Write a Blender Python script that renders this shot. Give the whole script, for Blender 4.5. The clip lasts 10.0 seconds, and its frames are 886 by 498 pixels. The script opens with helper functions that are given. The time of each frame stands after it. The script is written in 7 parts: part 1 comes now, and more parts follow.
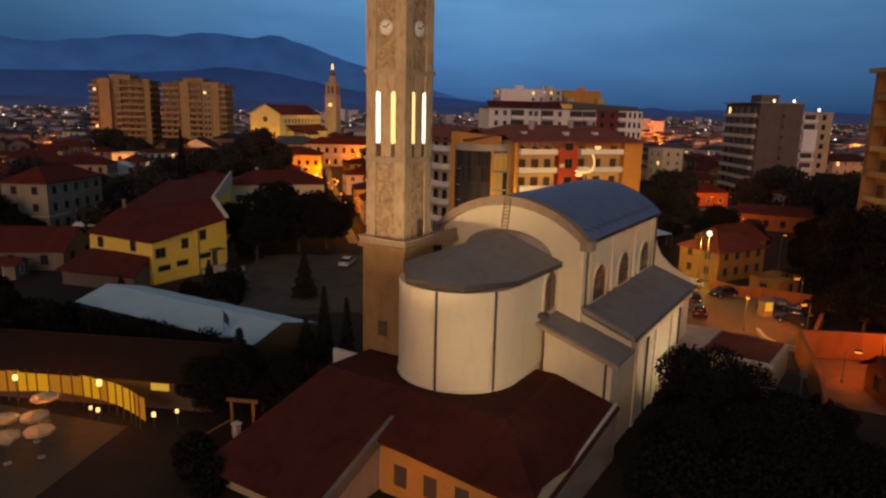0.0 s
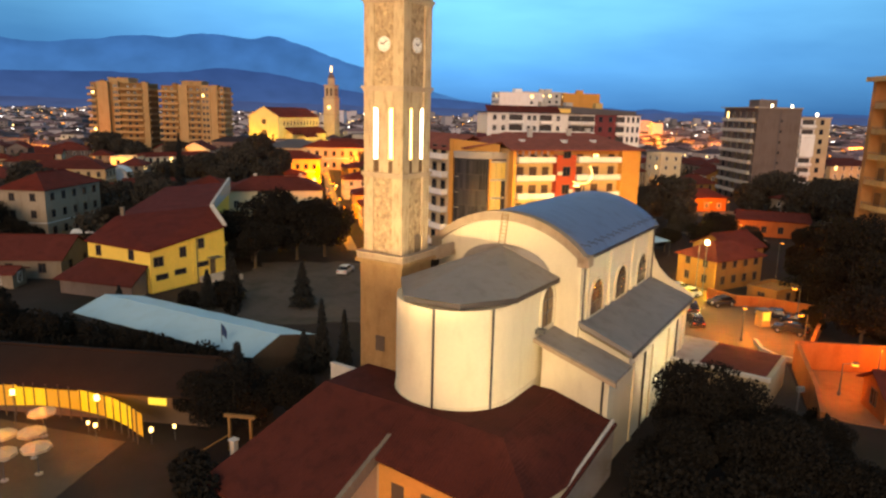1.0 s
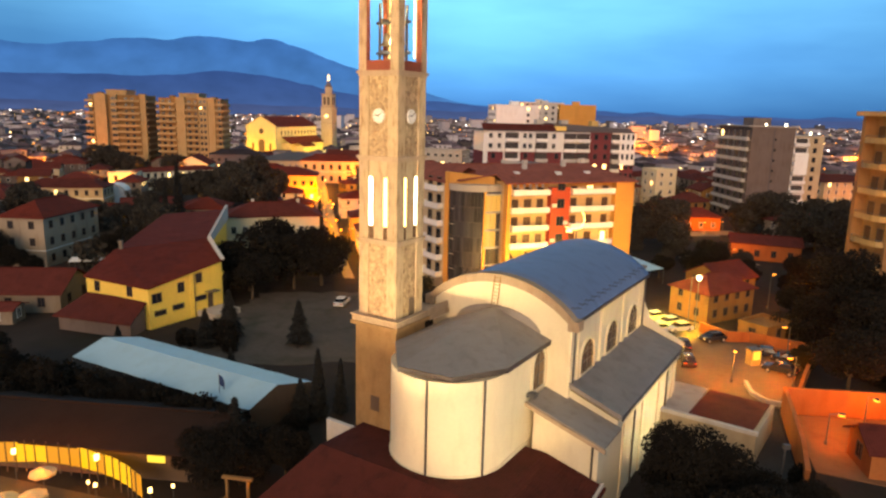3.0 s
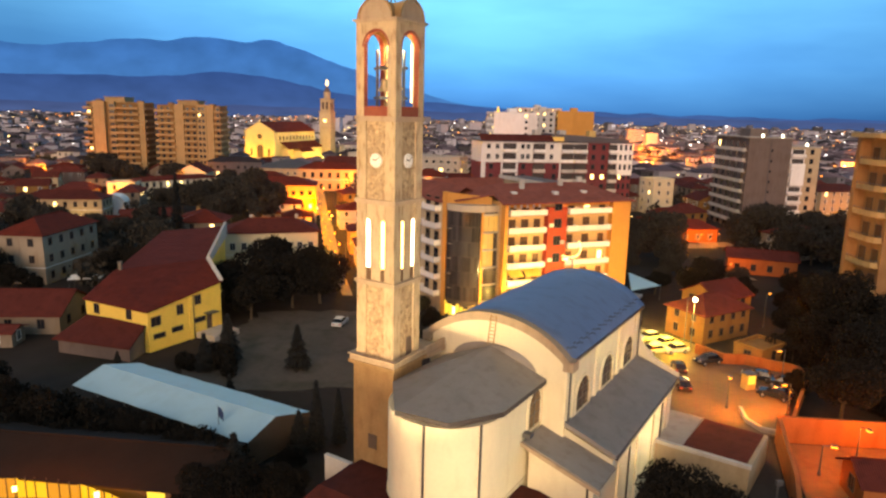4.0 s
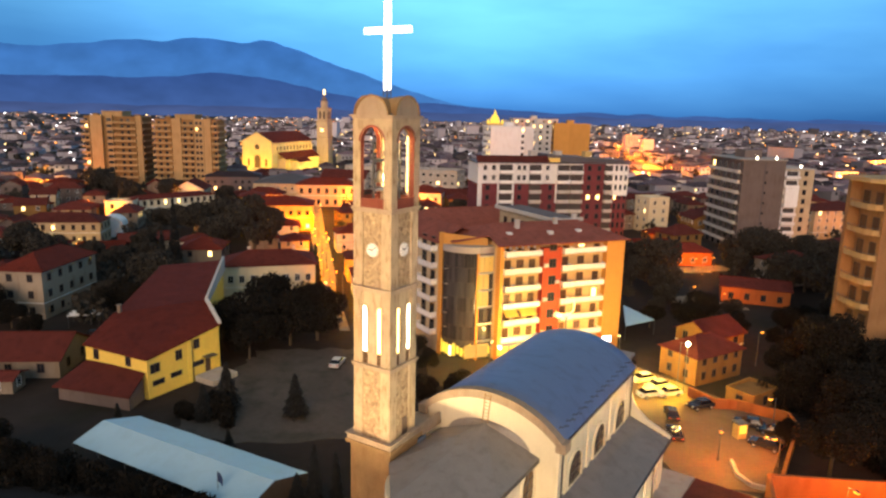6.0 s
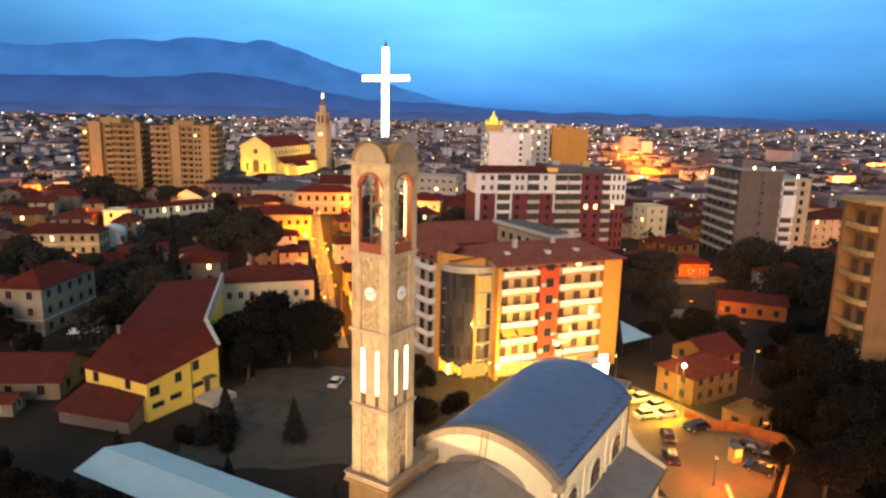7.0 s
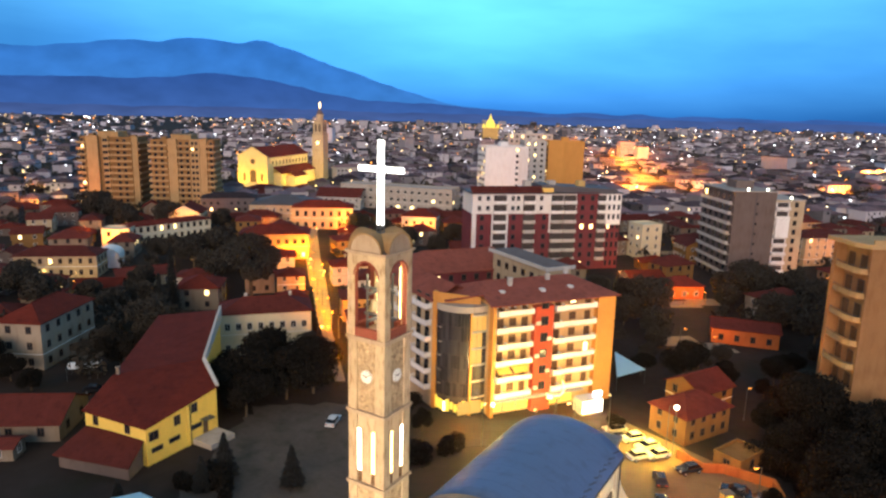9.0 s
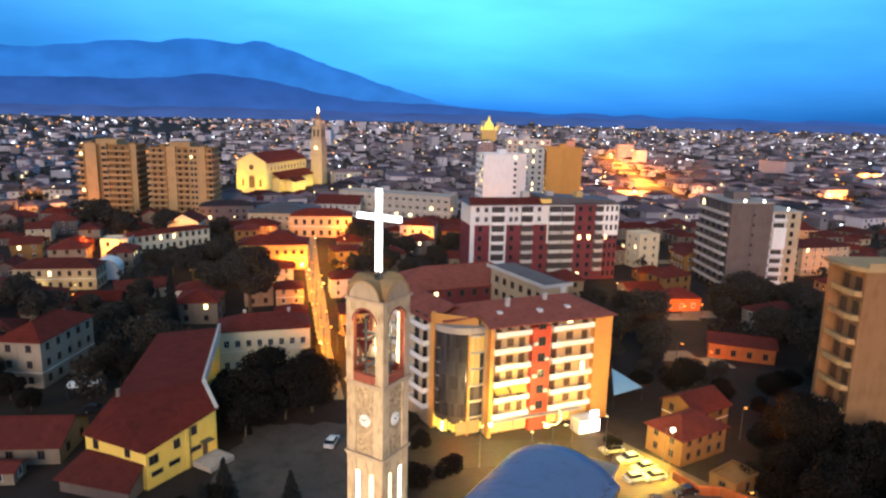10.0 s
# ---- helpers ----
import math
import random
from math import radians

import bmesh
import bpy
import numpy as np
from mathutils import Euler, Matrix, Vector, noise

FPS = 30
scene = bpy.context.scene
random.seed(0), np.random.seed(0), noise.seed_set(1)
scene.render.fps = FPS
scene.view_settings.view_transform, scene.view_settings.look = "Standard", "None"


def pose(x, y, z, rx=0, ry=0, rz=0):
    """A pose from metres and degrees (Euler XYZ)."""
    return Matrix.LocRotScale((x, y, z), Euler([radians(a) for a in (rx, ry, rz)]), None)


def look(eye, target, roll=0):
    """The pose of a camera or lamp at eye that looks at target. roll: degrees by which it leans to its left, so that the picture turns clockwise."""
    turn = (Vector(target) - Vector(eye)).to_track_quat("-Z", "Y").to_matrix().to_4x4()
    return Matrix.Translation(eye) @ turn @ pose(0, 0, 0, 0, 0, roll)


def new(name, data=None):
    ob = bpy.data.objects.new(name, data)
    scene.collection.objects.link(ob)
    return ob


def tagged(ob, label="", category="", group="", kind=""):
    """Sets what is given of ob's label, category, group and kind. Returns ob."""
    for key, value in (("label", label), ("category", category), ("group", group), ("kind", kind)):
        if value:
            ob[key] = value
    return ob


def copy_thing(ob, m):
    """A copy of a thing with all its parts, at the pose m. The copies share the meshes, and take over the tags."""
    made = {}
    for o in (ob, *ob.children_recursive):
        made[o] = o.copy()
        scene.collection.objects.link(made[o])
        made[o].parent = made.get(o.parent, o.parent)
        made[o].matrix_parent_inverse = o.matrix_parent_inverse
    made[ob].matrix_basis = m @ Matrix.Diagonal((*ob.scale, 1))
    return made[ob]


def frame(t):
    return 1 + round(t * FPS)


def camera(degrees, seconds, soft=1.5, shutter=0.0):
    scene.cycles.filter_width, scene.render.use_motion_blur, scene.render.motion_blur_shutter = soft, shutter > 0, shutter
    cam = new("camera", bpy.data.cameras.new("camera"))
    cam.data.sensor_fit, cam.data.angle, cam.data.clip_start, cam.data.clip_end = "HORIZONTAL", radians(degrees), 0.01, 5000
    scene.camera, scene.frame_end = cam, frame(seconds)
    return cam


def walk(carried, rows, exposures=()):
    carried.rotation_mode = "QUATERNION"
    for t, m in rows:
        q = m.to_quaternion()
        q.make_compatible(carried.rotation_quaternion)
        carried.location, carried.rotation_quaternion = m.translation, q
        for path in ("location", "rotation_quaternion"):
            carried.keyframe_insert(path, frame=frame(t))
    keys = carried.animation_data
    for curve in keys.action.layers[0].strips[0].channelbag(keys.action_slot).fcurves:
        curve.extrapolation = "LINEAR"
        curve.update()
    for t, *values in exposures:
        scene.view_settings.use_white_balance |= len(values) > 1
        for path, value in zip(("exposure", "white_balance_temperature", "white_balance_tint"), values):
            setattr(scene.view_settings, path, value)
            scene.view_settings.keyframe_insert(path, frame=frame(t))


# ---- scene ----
cam = camera(66.8, 10.0, soft=2.4)
METRES, EYE, TILT, LEAN, TURN = 32.0, 25.8, -11.7, -1.3, 0.0
ROWS = [
    (0.0, 0.0, 0.0, 0.0, -0.0, 0.0, -0.0),
    (0.5, 0.0016, 0.0002, 0.014, -0.06, 0.03, -0.03),
    (1.0, 0.003, -0.002, 0.0369, -0.11, 0.07, -0.03),
    (1.5, 0.0057, -0.0161, 0.0651, -0.15, 0.14, -0.04),
    (2.0, 0.0072, -0.0211, 0.0989, -0.2, 0.18, -0.03),
    (2.5, 0.01, -0.0294, 0.1453, -0.26, 0.2, -0.04),
    (4.0, 0.0178, -0.0599, 0.3021, -0.44, 0.24, -0.02),
    (4.5, 0.0194, -0.0709, 0.3562, -0.5, 0.23, -0.02),
    (5.0, 0.0211, -0.0813, 0.4157, -0.57, 0.23, -0.01),
    (5.5, 0.0222, -0.0901, 0.469, -0.62, 0.23, 0.01),
    (7.0, 0.027, -0.1193, 0.6387, -0.78, 0.12, 0.06),
    (7.5, 0.0286, -0.1301, 0.6933, -0.85, 0.1, 0.07),
    (8.0, 0.0303, -0.1401, 0.7485, -0.91, 0.07, 0.08),
    (8.5, 0.0328, -0.1511, 0.8043, -0.97, 0.07, 0.09),
    (9.0, 0.0348, -0.1614, 0.8595, -1.01, 0.07, 0.11),
    (9.5, 0.0358, -0.1721, 0.9217, -1.08, 0.06, 0.12),
    (10.0, 0.038, -0.1858, 0.9799, -1.13, 0.05, 0.15),
]
E = 0.45  # exposure offset in stops
walk(cam, [(t, pose(0, 0, EYE, TILT, LEAN, TURN) @ pose(METRES * x, METRES * y, METRES * z, 90 + pitch, roll, yaw)) for t, x, y, z, yaw, pitch, roll in ROWS],
     [(0.0, E - 1.62, 7700, 26), (0.3, E - 1.25, 7700, 19), (0.6, E - 0.48, 7800, 13), (0.9, E - 0.15, 7650, 12), (1.3, E, 7650, 12), (2.5, E, 7600, 13), (5.5, E, 7000, 13), (7.5, E, 6850, 12), (9.0, E + 0.1, 6100, 10), (10.0, E + 0.12, 5600, 10)])

# ---- world and large lights ----
world = bpy.data.worlds.new("dusk")
scene.world = world
world.use_nodes = True
wn, wl = world.node_tree.nodes, world.node_tree.links
wn.clear()
w_out = wn.new("ShaderNodeOutputWorld")
w_bg = wn.new("ShaderNodeBackground")
w_co = wn.new("ShaderNodeTexCoord")
w_sep = wn.new("ShaderNodeSeparateXYZ")
w_ramp = wn.new("ShaderNodeValToRGB")
w_noise = wn.new("ShaderNodeTexNoise")
w_map = wn.new("ShaderNodeMapping")
w_mix = wn.new("ShaderNodeMix")
w_mix.data_type, w_mix.blend_type = "RGBA", "MULTIPLY"
w_cl = wn.new("ShaderNodeValToRGB")
w_map.inputs["Scale"].default_value = (2.0, 2.0, 9.0)
w_noise.inputs["Scale"].default_value, w_noise.inputs["Detail"].default_value = 2.2, 5
w_cl.color_ramp.elements[0].position, w_cl.color_ramp.elements[0].color = 0.3, (0.80, 0.84, 0.88, 1)
w_cl.color_ramp.elements[1].position, w_cl.color_ramp.elements[1].color = 0.7, (1.12, 1.08, 1.04, 1)
ramp = w_ramp.color_ramp
for pos, col in ((0.02, (0.052, 0.245, 0.62)), (0.07, (0.085, 0.395, 0.93)), (0.15, (0.13, 0.545, 1.12)), (0.4, (0.17, 0.32, 0.46))):
    e = ramp.elements.new(pos)
    e.color = (*col, 1)
ramp.elements[0].color = (0.03, 0.16, 0.46, 1)
ramp.elements[-1].color = (0.20, 0.25, 0.30, 1)
w_bg.inputs["Strength"].default_value = 1.0
wl.new(w_co.outputs["Generated"], w_sep.inputs[0])
wl.new(w_sep.outputs["Z"], w_ramp.inputs[0])
wl.new(w_co.outputs["Generated"], w_map.inputs[0])
wl.new(w_map.outputs[0], w_noise.inputs["Vector"])
wl.new(w_noise.outputs["Fac"], w_cl.inputs[0])
w_mix.inputs["Factor"].default_value = 1.0
wl.new(w_ramp.outputs[0], w_mix.inputs["A"])
wl.new(w_cl.outputs[0], w_mix.inputs["B"])
# the evening sky is deeper towards the mountains than ahead
w_az = wn.new("ShaderNodeValToRGB")
for p, v in ((0.25, 0.58), (0.38, 1.0), (0.53, 1.2), (0.8, 0.70)):
    w_az.color_ramp.elements.new(p).color = (v, v, v, 1)
w_az.color_ramp.elements[0].color, w_az.color_ramp.elements[-1].color = (0.62, 0.62, 0.62, 1), (0.9, 0.9, 0.9, 1)
w_rx = wn.new("ShaderNodeMapRange")
w_rx.inputs["From Min"].default_value, w_rx.inputs["From Max"].default_value = -1.0, 1.0
w_mul = wn.new("ShaderNodeMix")
w_mul.data_type, w_mul.blend_type = "RGBA", "MULTIPLY"
w_mul.inputs["Factor"].default_value = 1.0
wl.new(w_sep.outputs["X"], w_rx.inputs["Value"])
wl.new(w_rx.outputs[0], w_az.inputs[0])
wl.new(w_mix.outputs["Result"], w_mul.inputs["A"])
wl.new(w_az.outputs[0], w_mul.inputs["B"])
wl.new(w_mul.outputs["Result"], w_bg.inputs["Color"])
wl.new(w_bg.outputs[0], w_out.inputs[0])

# The afterglow of the sunset, low behind the camera.
glow = bpy.data.lights.new("afterglow", "SUN")
glow.energy, glow.angle, glow.color = 2.0, radians(40), (1.0, 0.66, 0.40)
new("afterglow", glow).matrix_world = look((-25, -100, 26), (0, 0, 0))


def lamp_at(x, y, z, watts, color, radius=0.15):
    data = bpy.data.lights.new("lamp_light", "POINT")
    data.energy, data.color, data.shadow_soft_size = watts * 5, color, radius
    new("lamp_light", data).location = (x, y, z)


SODIUM, WARM, COOL = (1.0, 0.23, 0.015), (1.0, 0.66, 0.20), (1.0, 0.9, 0.65)


def spot_at(eye, target, watts, color, degrees=70):
    data = bpy.data.lights.new("flood_light", "SPOT")
    data.energy, data.color, data.shadow_soft_size, data.spot_size, data.spot_blend = watts, color, 0.3, radians(degrees), 0.6
    new("flood_light", data).matrix_world = look(eye, target)


# ---- materials ----
def material(name, base, rough=0.85, metal=0.0, vary=0.25, grain=0.12, scale=0.25, bump=0.15, each=0.12, stain=(0.5, 0.42, 0.34), stained=0.25, island=False, streak=0.3):
    m = bpy.data.materials.new(name)
    m.use_nodes = True
    n, l = m.node_tree.nodes, m.node_tree.links
    b = n["Principled BSDF"]
    b.inputs["Roughness"].default_value, b.inputs["Metallic"].default_value = rough, metal
    if rough > 0.8:
        b.inputs["Specular IOR Level"].default_value = 0.15
    co = n.new("ShaderNodeTexCoord")
    n1, n2 = n.new("ShaderNodeTexNoise"), n.new("ShaderNodeTexNoise")
    n1.inputs["Scale"].default_value, n1.inputs["Detail"].default_value = scale, 6
    n2.inputs["Scale"].default_value, n2.inputs["Detail"].default_value = scale * 14, 4
    for q in (n1, n2):
        l.new(co.outputs["Object"], q.inputs["Vector"])
    add = n.new("ShaderNodeMath")
    add.operation = "MULTIPLY_ADD"
    l.new(n1.outputs["Fac"], add.inputs[0])
    add.inputs[1].default_value, add.inputs[2].default_value = 2 * vary, 1 - vary
    add2 = n.new("ShaderNodeMath")
    add2.operation = "MULTIPLY_ADD"
    l.new(n2.outputs["Fac"], add2.inputs[0])
    add2.inputs[1].default_value = 2 * grain
    l.new(add.outputs[0], add2.inputs[2])
    if island:
        info = n.new("ShaderNodeNewGeometry")
        rnd = info.outputs["Random Per Island"]
    else:
        info = n.new("ShaderNodeObjectInfo")
        rnd = info.outputs["Random"]
    add3 = n.new("ShaderNodeMath")
    add3.operation = "MULTIPLY_ADD"
    l.new(rnd, add3.inputs[0])
    add3.inputs[1].default_value = 2 * each
    l.new(add2.outputs[0], add3.inputs[2])
    sub = n.new("ShaderNodeMath")
    sub.operation = "SUBTRACT"
    l.new(add3.outputs[0], sub.inputs[0])
    sub.inputs[1].default_value = grain + each
    rgb = n.new("ShaderNodeMix")
    rgb.data_type = "RGBA"
    rgb.inputs["A"].default_value = (*base, 1)
    rgb.inputs["B"].default_value = (*[c * s * 1.2 for c, s in zip(base, stain)], 1)
    ms = n.new("ShaderNodeMath")
    ms.operation = "MULTIPLY"
    st = n.new("ShaderNodeValToRGB")
    st.color_ramp.elements[0].position, st.color_ramp.elements[1].position = 0.5, 0.72
    n3 = n.new("ShaderNodeTexNoise")
    mp = n.new("ShaderNodeMapping")
    mp.inputs["Scale"].default_value = (1, 1, streak)
    n3.inputs["Scale"].default_value, n3.inputs["Detail"].default_value = scale * 3, 8
    l.new(co.outputs["Object"], mp.inputs[0])
    l.new(mp.outputs[0], n3.inputs["Vector"])
    l.new(n3.outputs["Fac"], st.inputs[0])
    l.new(st.outputs[0], ms.inputs[0])
    ms.inputs[1].default_value = stained
    l.new(ms.outputs[0], rgb.inputs["Factor"])
    mul = n.new("ShaderNodeVectorMath")
    mul.operation = "SCALE"
    l.new(rgb.outputs["Result"], mul.inputs[0])
    l.new(sub.outputs[0], mul.inputs["Scale"])
    l.new(mul.outputs[0], b.inputs["Base Color"])
    bp = n.new("ShaderNodeBump")
    bp.inputs["Strength"].default_value, bp.inputs["Distance"].default_value = bump, 0.05
    l.new(n2.outputs["Fac"], bp.inputs["Height"])
    l.new(bp.outputs[0], b.inputs["Normal"])
    return m


def glowing(name, color, strength):
    m = bpy.data.materials.new(name)
    m.use_nodes = True
    b = m.node_tree.nodes["Principled BSDF"]
    b.inputs["Base Color"].default_value = (0.05, 0.05, 0.05, 1)
    b.inputs["Emission Color"].default_value, b.inputs["Emission Strength"].default_value = (*color, 1), strength
    return m


def tiled(name, base, pitch=0.22, each=0.2):
    """Clay tiles: rows of ridges down the slope."""
    m = material(name, base, 0.9, vary=0.35, grain=0.2, scale=0.35, bump=0.2, each=each, stain=(0.35, 0.4, 0.45), stained=0.5)
    n, l = m.node_tree.nodes, m.node_tree.links
    wave = n.new("ShaderNodeTexWave")
    wave.inputs["Scale"].default_value, wave.inputs["Distortion"].default_value = 0.314 / pitch, 0.6
    co = n.new("ShaderNodeTexCoord")
    l.new(co.outputs["Object"], wave.inputs["Vector"])
    bp = n.new("ShaderNodeBump")
    bp.inputs["Strength"].default_value, bp.inputs["Distance"].default_value = 0.6, 0.08
    l.new(wave.outputs["Fac"], bp.inputs["Height"])
    l.new(bp.outputs[0], n["Principled BSDF"].inputs["Normal"])
    n["Principled BSDF"].inputs["Specular IOR Level"].default_value = 0.15
    return m


def rubble(name, base, mortar, scale=1.6):
    """Rough stones in mortar."""
    m = material(name, base, 0.92, vary=0.3, grain=0.3, scale=0.8, bump=0.3, each=0.0, stain=(0.28, 0.185, 0.11), stained=0.8, streak=0.7)
    n, l = m.node_tree.nodes, m.node_tree.links
    b = n["Principled BSDF"]
    vor = n.new("ShaderNodeTexVoronoi")
    vor.inputs["Scale"].default_value = scale
    co = n.new("ShaderNodeTexCoord")
    l.new(co.outputs["Object"], vor.inputs["Vector"])
    hsv = n.new("ShaderNodeSeparateColor")
    l.new(vor.outputs["Color"], hsv.inputs[0])
    edge = n.new("ShaderNodeTexVoronoi")
    edge.feature = "DISTANCE_TO_EDGE"
    edge.inputs["Scale"].default_value = scale
    l.new(co.outputs["Object"], edge.inputs["Vector"])
    cut = n.new("ShaderNodeValToRGB")
    cut.color_ramp.elements[0].position, cut.color_ramp.elements[1].position = 0.03, 0.10
    l.new(edge.outputs["Distance"], cut.inputs[0])
    old = b.inputs["Base Color"].links[0].from_socket
    sc = n.new("ShaderNodeVectorMath")
    sc.operation = "SCALE"
    k = n.new("ShaderNodeMath")
    k.operation = "MULTIPLY_ADD"
    l.new(hsv.outputs[0], k.inputs[0])
    k.inputs[1].default_value, k.inputs[2].default_value = 0.55, 0.74
    l.new(old, sc.inputs[0])
    l.new(k.outputs[0], sc.inputs["Scale"])
    mix = n.new("ShaderNodeMix")
    mix.data_type = "RGBA"
    mix.inputs["A"].default_value = (*mortar, 1)
    l.new(cut.outputs[0], mix.inputs["Factor"])
    l.new(sc.outputs[0], mix.inputs["B"])
    l.new(mix.outputs["Result"], b.inputs["Base Color"])
    bp = n.new("ShaderNodeBump")
    bp.inputs["Strength"].default_value, bp.inputs["Distance"].default_value = 0.8, 0.06
    l.new(edge.outputs["Distance"], bp.inputs["Height"])
    l.new(bp.outputs[0], b.inputs["Normal"])
    return m


CREAM = material("cream_plaster", (0.68, 0.60, 0.41), vary=0.10, grain=0.06, scale=0.3, bump=0.08, stained=0.2)
STONE = rubble("rubble_stone", (0.39, 0.275, 0.155), (0.33, 0.235, 0.14), 3.4)
ASHLAR = material("dressed_stone", (0.45, 0.335, 0.205), vary=0.22, grain=0.2, scale=0.9, bump=0.3, stain=(0.34, 0.24, 0.15), stained=0.7)
# Tower base: dressed stone browned for its weak orange light; gable roofs are brown.
BASE_STONE = material("brown_dim_stone", (0.30, 0.185, 0.08), vary=0.25, grain=0.2, scale=0.5, bump=0.3, stained=0.4)
BROWN_PANE = material("brown_leaded_glass", (0.13, 0.075, 0.04), 0.25, vary=0.3, grain=0.2, bump=0.1)
BAND = material("band_stone", (0.36, 0.265, 0.175), vary=0.2, scale=0.6, stained=0.4)
BLUE_ROOF = material("blue_metal_sheet", (0.15, 0.20, 0.31), 0.55, 0.45, vary=0.10, grain=0.05, scale=0.25, bump=0.06, stained=0.3)
GREY_ROOF = material("grey_roof_felt", (0.24, 0.21, 0.18), 0.7, 0.0, vary=0.22, grain=0.1, scale=0.4, bump=0.12, stained=0.4)
GUTTER = material("dark_gutter_metal", (0.07, 0.06, 0.055), 0.55, 0.3)
CLAY = tiled("clay_tiles", (0.135, 0.022, 0.012))
CLAY_PALE = tiled("pale_clay_tiles", (0.25, 0.075, 0.05))
CLAY_DARK = tiled("dark_clay_tiles", (0.12, 0.026, 0.018))
PALE_YELLOW = material("pale_yellow_stone", (0.70, 0.57, 0.28), vary=0.12, stained=0.25)
YELLOW = material("yellow_plaster", (0.84, 0.60, 0.12), vary=0.10, stained=0.2)
WHITE = material("white_plaster", (0.54, 0.50, 0.44), vary=0.15, stained=0.35)
WHITE_PAINT = material("fresh_white_paint", (0.78, 0.76, 0.72), vary=0.08, stained=0.2)
# White plaster darkened to stand for weak light on walls; stains are its own.
DIM_WHITE = material("dimmed_white_plaster", (0.22, 0.18, 0.135), vary=0.2, stained=0.5)
# Light ground colour for the sheets that make lamp pools show.
LAMP_GROUND = material("lamp_pool_ground", (0.26, 0.21, 0.15), vary=0.25, stained=0.4)
BEIGE = material("beige_plaster", (0.46, 0.36, 0.23), vary=0.15, stained=0.35)
OCHRE = material("ochre_plaster", (0.60, 0.40, 0.14), vary=0.15, stained=0.35)
DULL_OCHRE = material("dull_ochre_plaster", (0.23, 0.125, 0.042), vary=0.2, stained=0.4)
BRICK_RED = material("red_brown_plaster", (0.36, 0.125, 0.04), vary=0.2, stained=0.4)
ORANGE = material("orange_plaster", (0.62, 0.30, 0.075), vary=0.10, stained=0.15)
RED = material("red_plaster", (0.42, 0.07, 0.035), vary=0.12, stained=0.2)
MAROON = material("maroon_brick", (0.16, 0.042, 0.046), vary=0.2, stained=0.3)
DARK_TAN = material("dark_tan_render", (0.29, 0.155, 0.065), vary=0.2, stained=0.5)
TAN = material("tan_render", (0.40, 0.27, 0.125), vary=0.15, stained=0.4)
BROWN = material("brown_render", (0.26, 0.145, 0.055), vary=0.15, stained=0.4)
GREYP = material("grey_render", (0.16, 0.125, 0.11), vary=0.2, stained=0.4)
SLATE = material("dark_roof_sheet", (0.085, 0.075, 0.078), 0.7)
CONCRETE = material("concrete", (0.40, 0.36, 0.31), vary=0.2, stained=0.4)
ASPHALT = material("asphalt", (0.06, 0.055, 0.05), 0.9, vary=0.3, scale=0.15, grain=0.2)
GRAVEL = material("pale_gravel", (0.092, 0.077, 0.064), 0.95, vary=0.35, scale=0.09, grain=0.25, bump=0.4, stain=(0.3, 0.35, 0.25), stained=0.6)
EARTH = material("town_ground", (0.034, 0.025, 0.020), 0.95, vary=0.5, scale=0.03, grain=0.3, stain=(0.5, 0.7, 0.4), stained=0.6)
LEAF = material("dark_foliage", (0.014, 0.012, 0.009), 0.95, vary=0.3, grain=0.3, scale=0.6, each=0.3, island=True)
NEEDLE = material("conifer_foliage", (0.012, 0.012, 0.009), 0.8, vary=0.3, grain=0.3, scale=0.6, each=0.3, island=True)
# Far leaves are paler than near ones: distance haze is in the colour.
FAR_LEAF = material("hazed_far_foliage", (0.075, 0.07, 0.06), 0.95, vary=0.3, grain=0.3, scale=0.1, each=0.3, island=True)
# Leaf colour lightened to carry the haze over mid-distance trees.
TOWN_LEAF = material("hazed_town_foliage", (0.045, 0.040, 0.032), 0.95, vary=0.3, grain=0.3, scale=0.4, each=0.3, island=True)
BARK = material("bark", (0.10, 0.075, 0.05), 0.95, bump=0.5, scale=1.0)
# White cloth tinted blue: the sky's light is put into its colour.
TARP = material("sky_tinted_tarpaulin", (0.40, 0.62, 0.72), 0.55, vary=0.08, grain=0.03, scale=0.2, bump=0.1, stained=0.15)
METAL = material("painted_metal", (0.12, 0.12, 0.12), 0.5, 0.6)
FRAME = material("white_frame", (0.70, 0.67, 0.60), 0.6, vary=0.08)
DARKFRAME = material("dark_frame", (0.05, 0.04, 0.035), 0.6)
SHUTTER = material("dark_shutter", (0.10, 0.065, 0.04), 0.7)
AWNING = material("yellow_awning", (0.75, 0.50, 0.10), 0.8)
RUBBER = material("rubber", (0.02, 0.02, 0.02), 0.9)
# Distance haze is mixed into these base colours, bluish and paler.
FAR_WALL = material("hazed_far_walls", (0.33, 0.31, 0.33), vary=0.1, each=0.85, island=True, stained=0.2)
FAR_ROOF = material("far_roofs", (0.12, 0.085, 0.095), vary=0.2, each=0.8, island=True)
GLASS = material("window_glass", (0.02, 0.022, 0.028), 0.12, 0.0, vary=0.1, grain=0.0, bump=0.0, each=0.3)
TINTED = material("tinted_curtain_glass", (0.05, 0.048, 0.05), 0.10, 0.0, vary=0.2, grain=0.0, bump=0.0, each=0.4)
LIT_WHITE = glowing("lit_white", (1.0, 0.95, 0.72), 6.0)
LIT_CROSS = glowing("cross_light", (1.0, 0.97, 0.82), 3.6)
LIT_YELLOW = glowing("lit_yellow", (1.0, 0.66, 0.06), 1.1)
# The screen's yellow light is put in as emission of the cloth.
LIT_FENCE = glowing("self_lit_fabric", (1.0, 0.50, 0.0), 0.95)
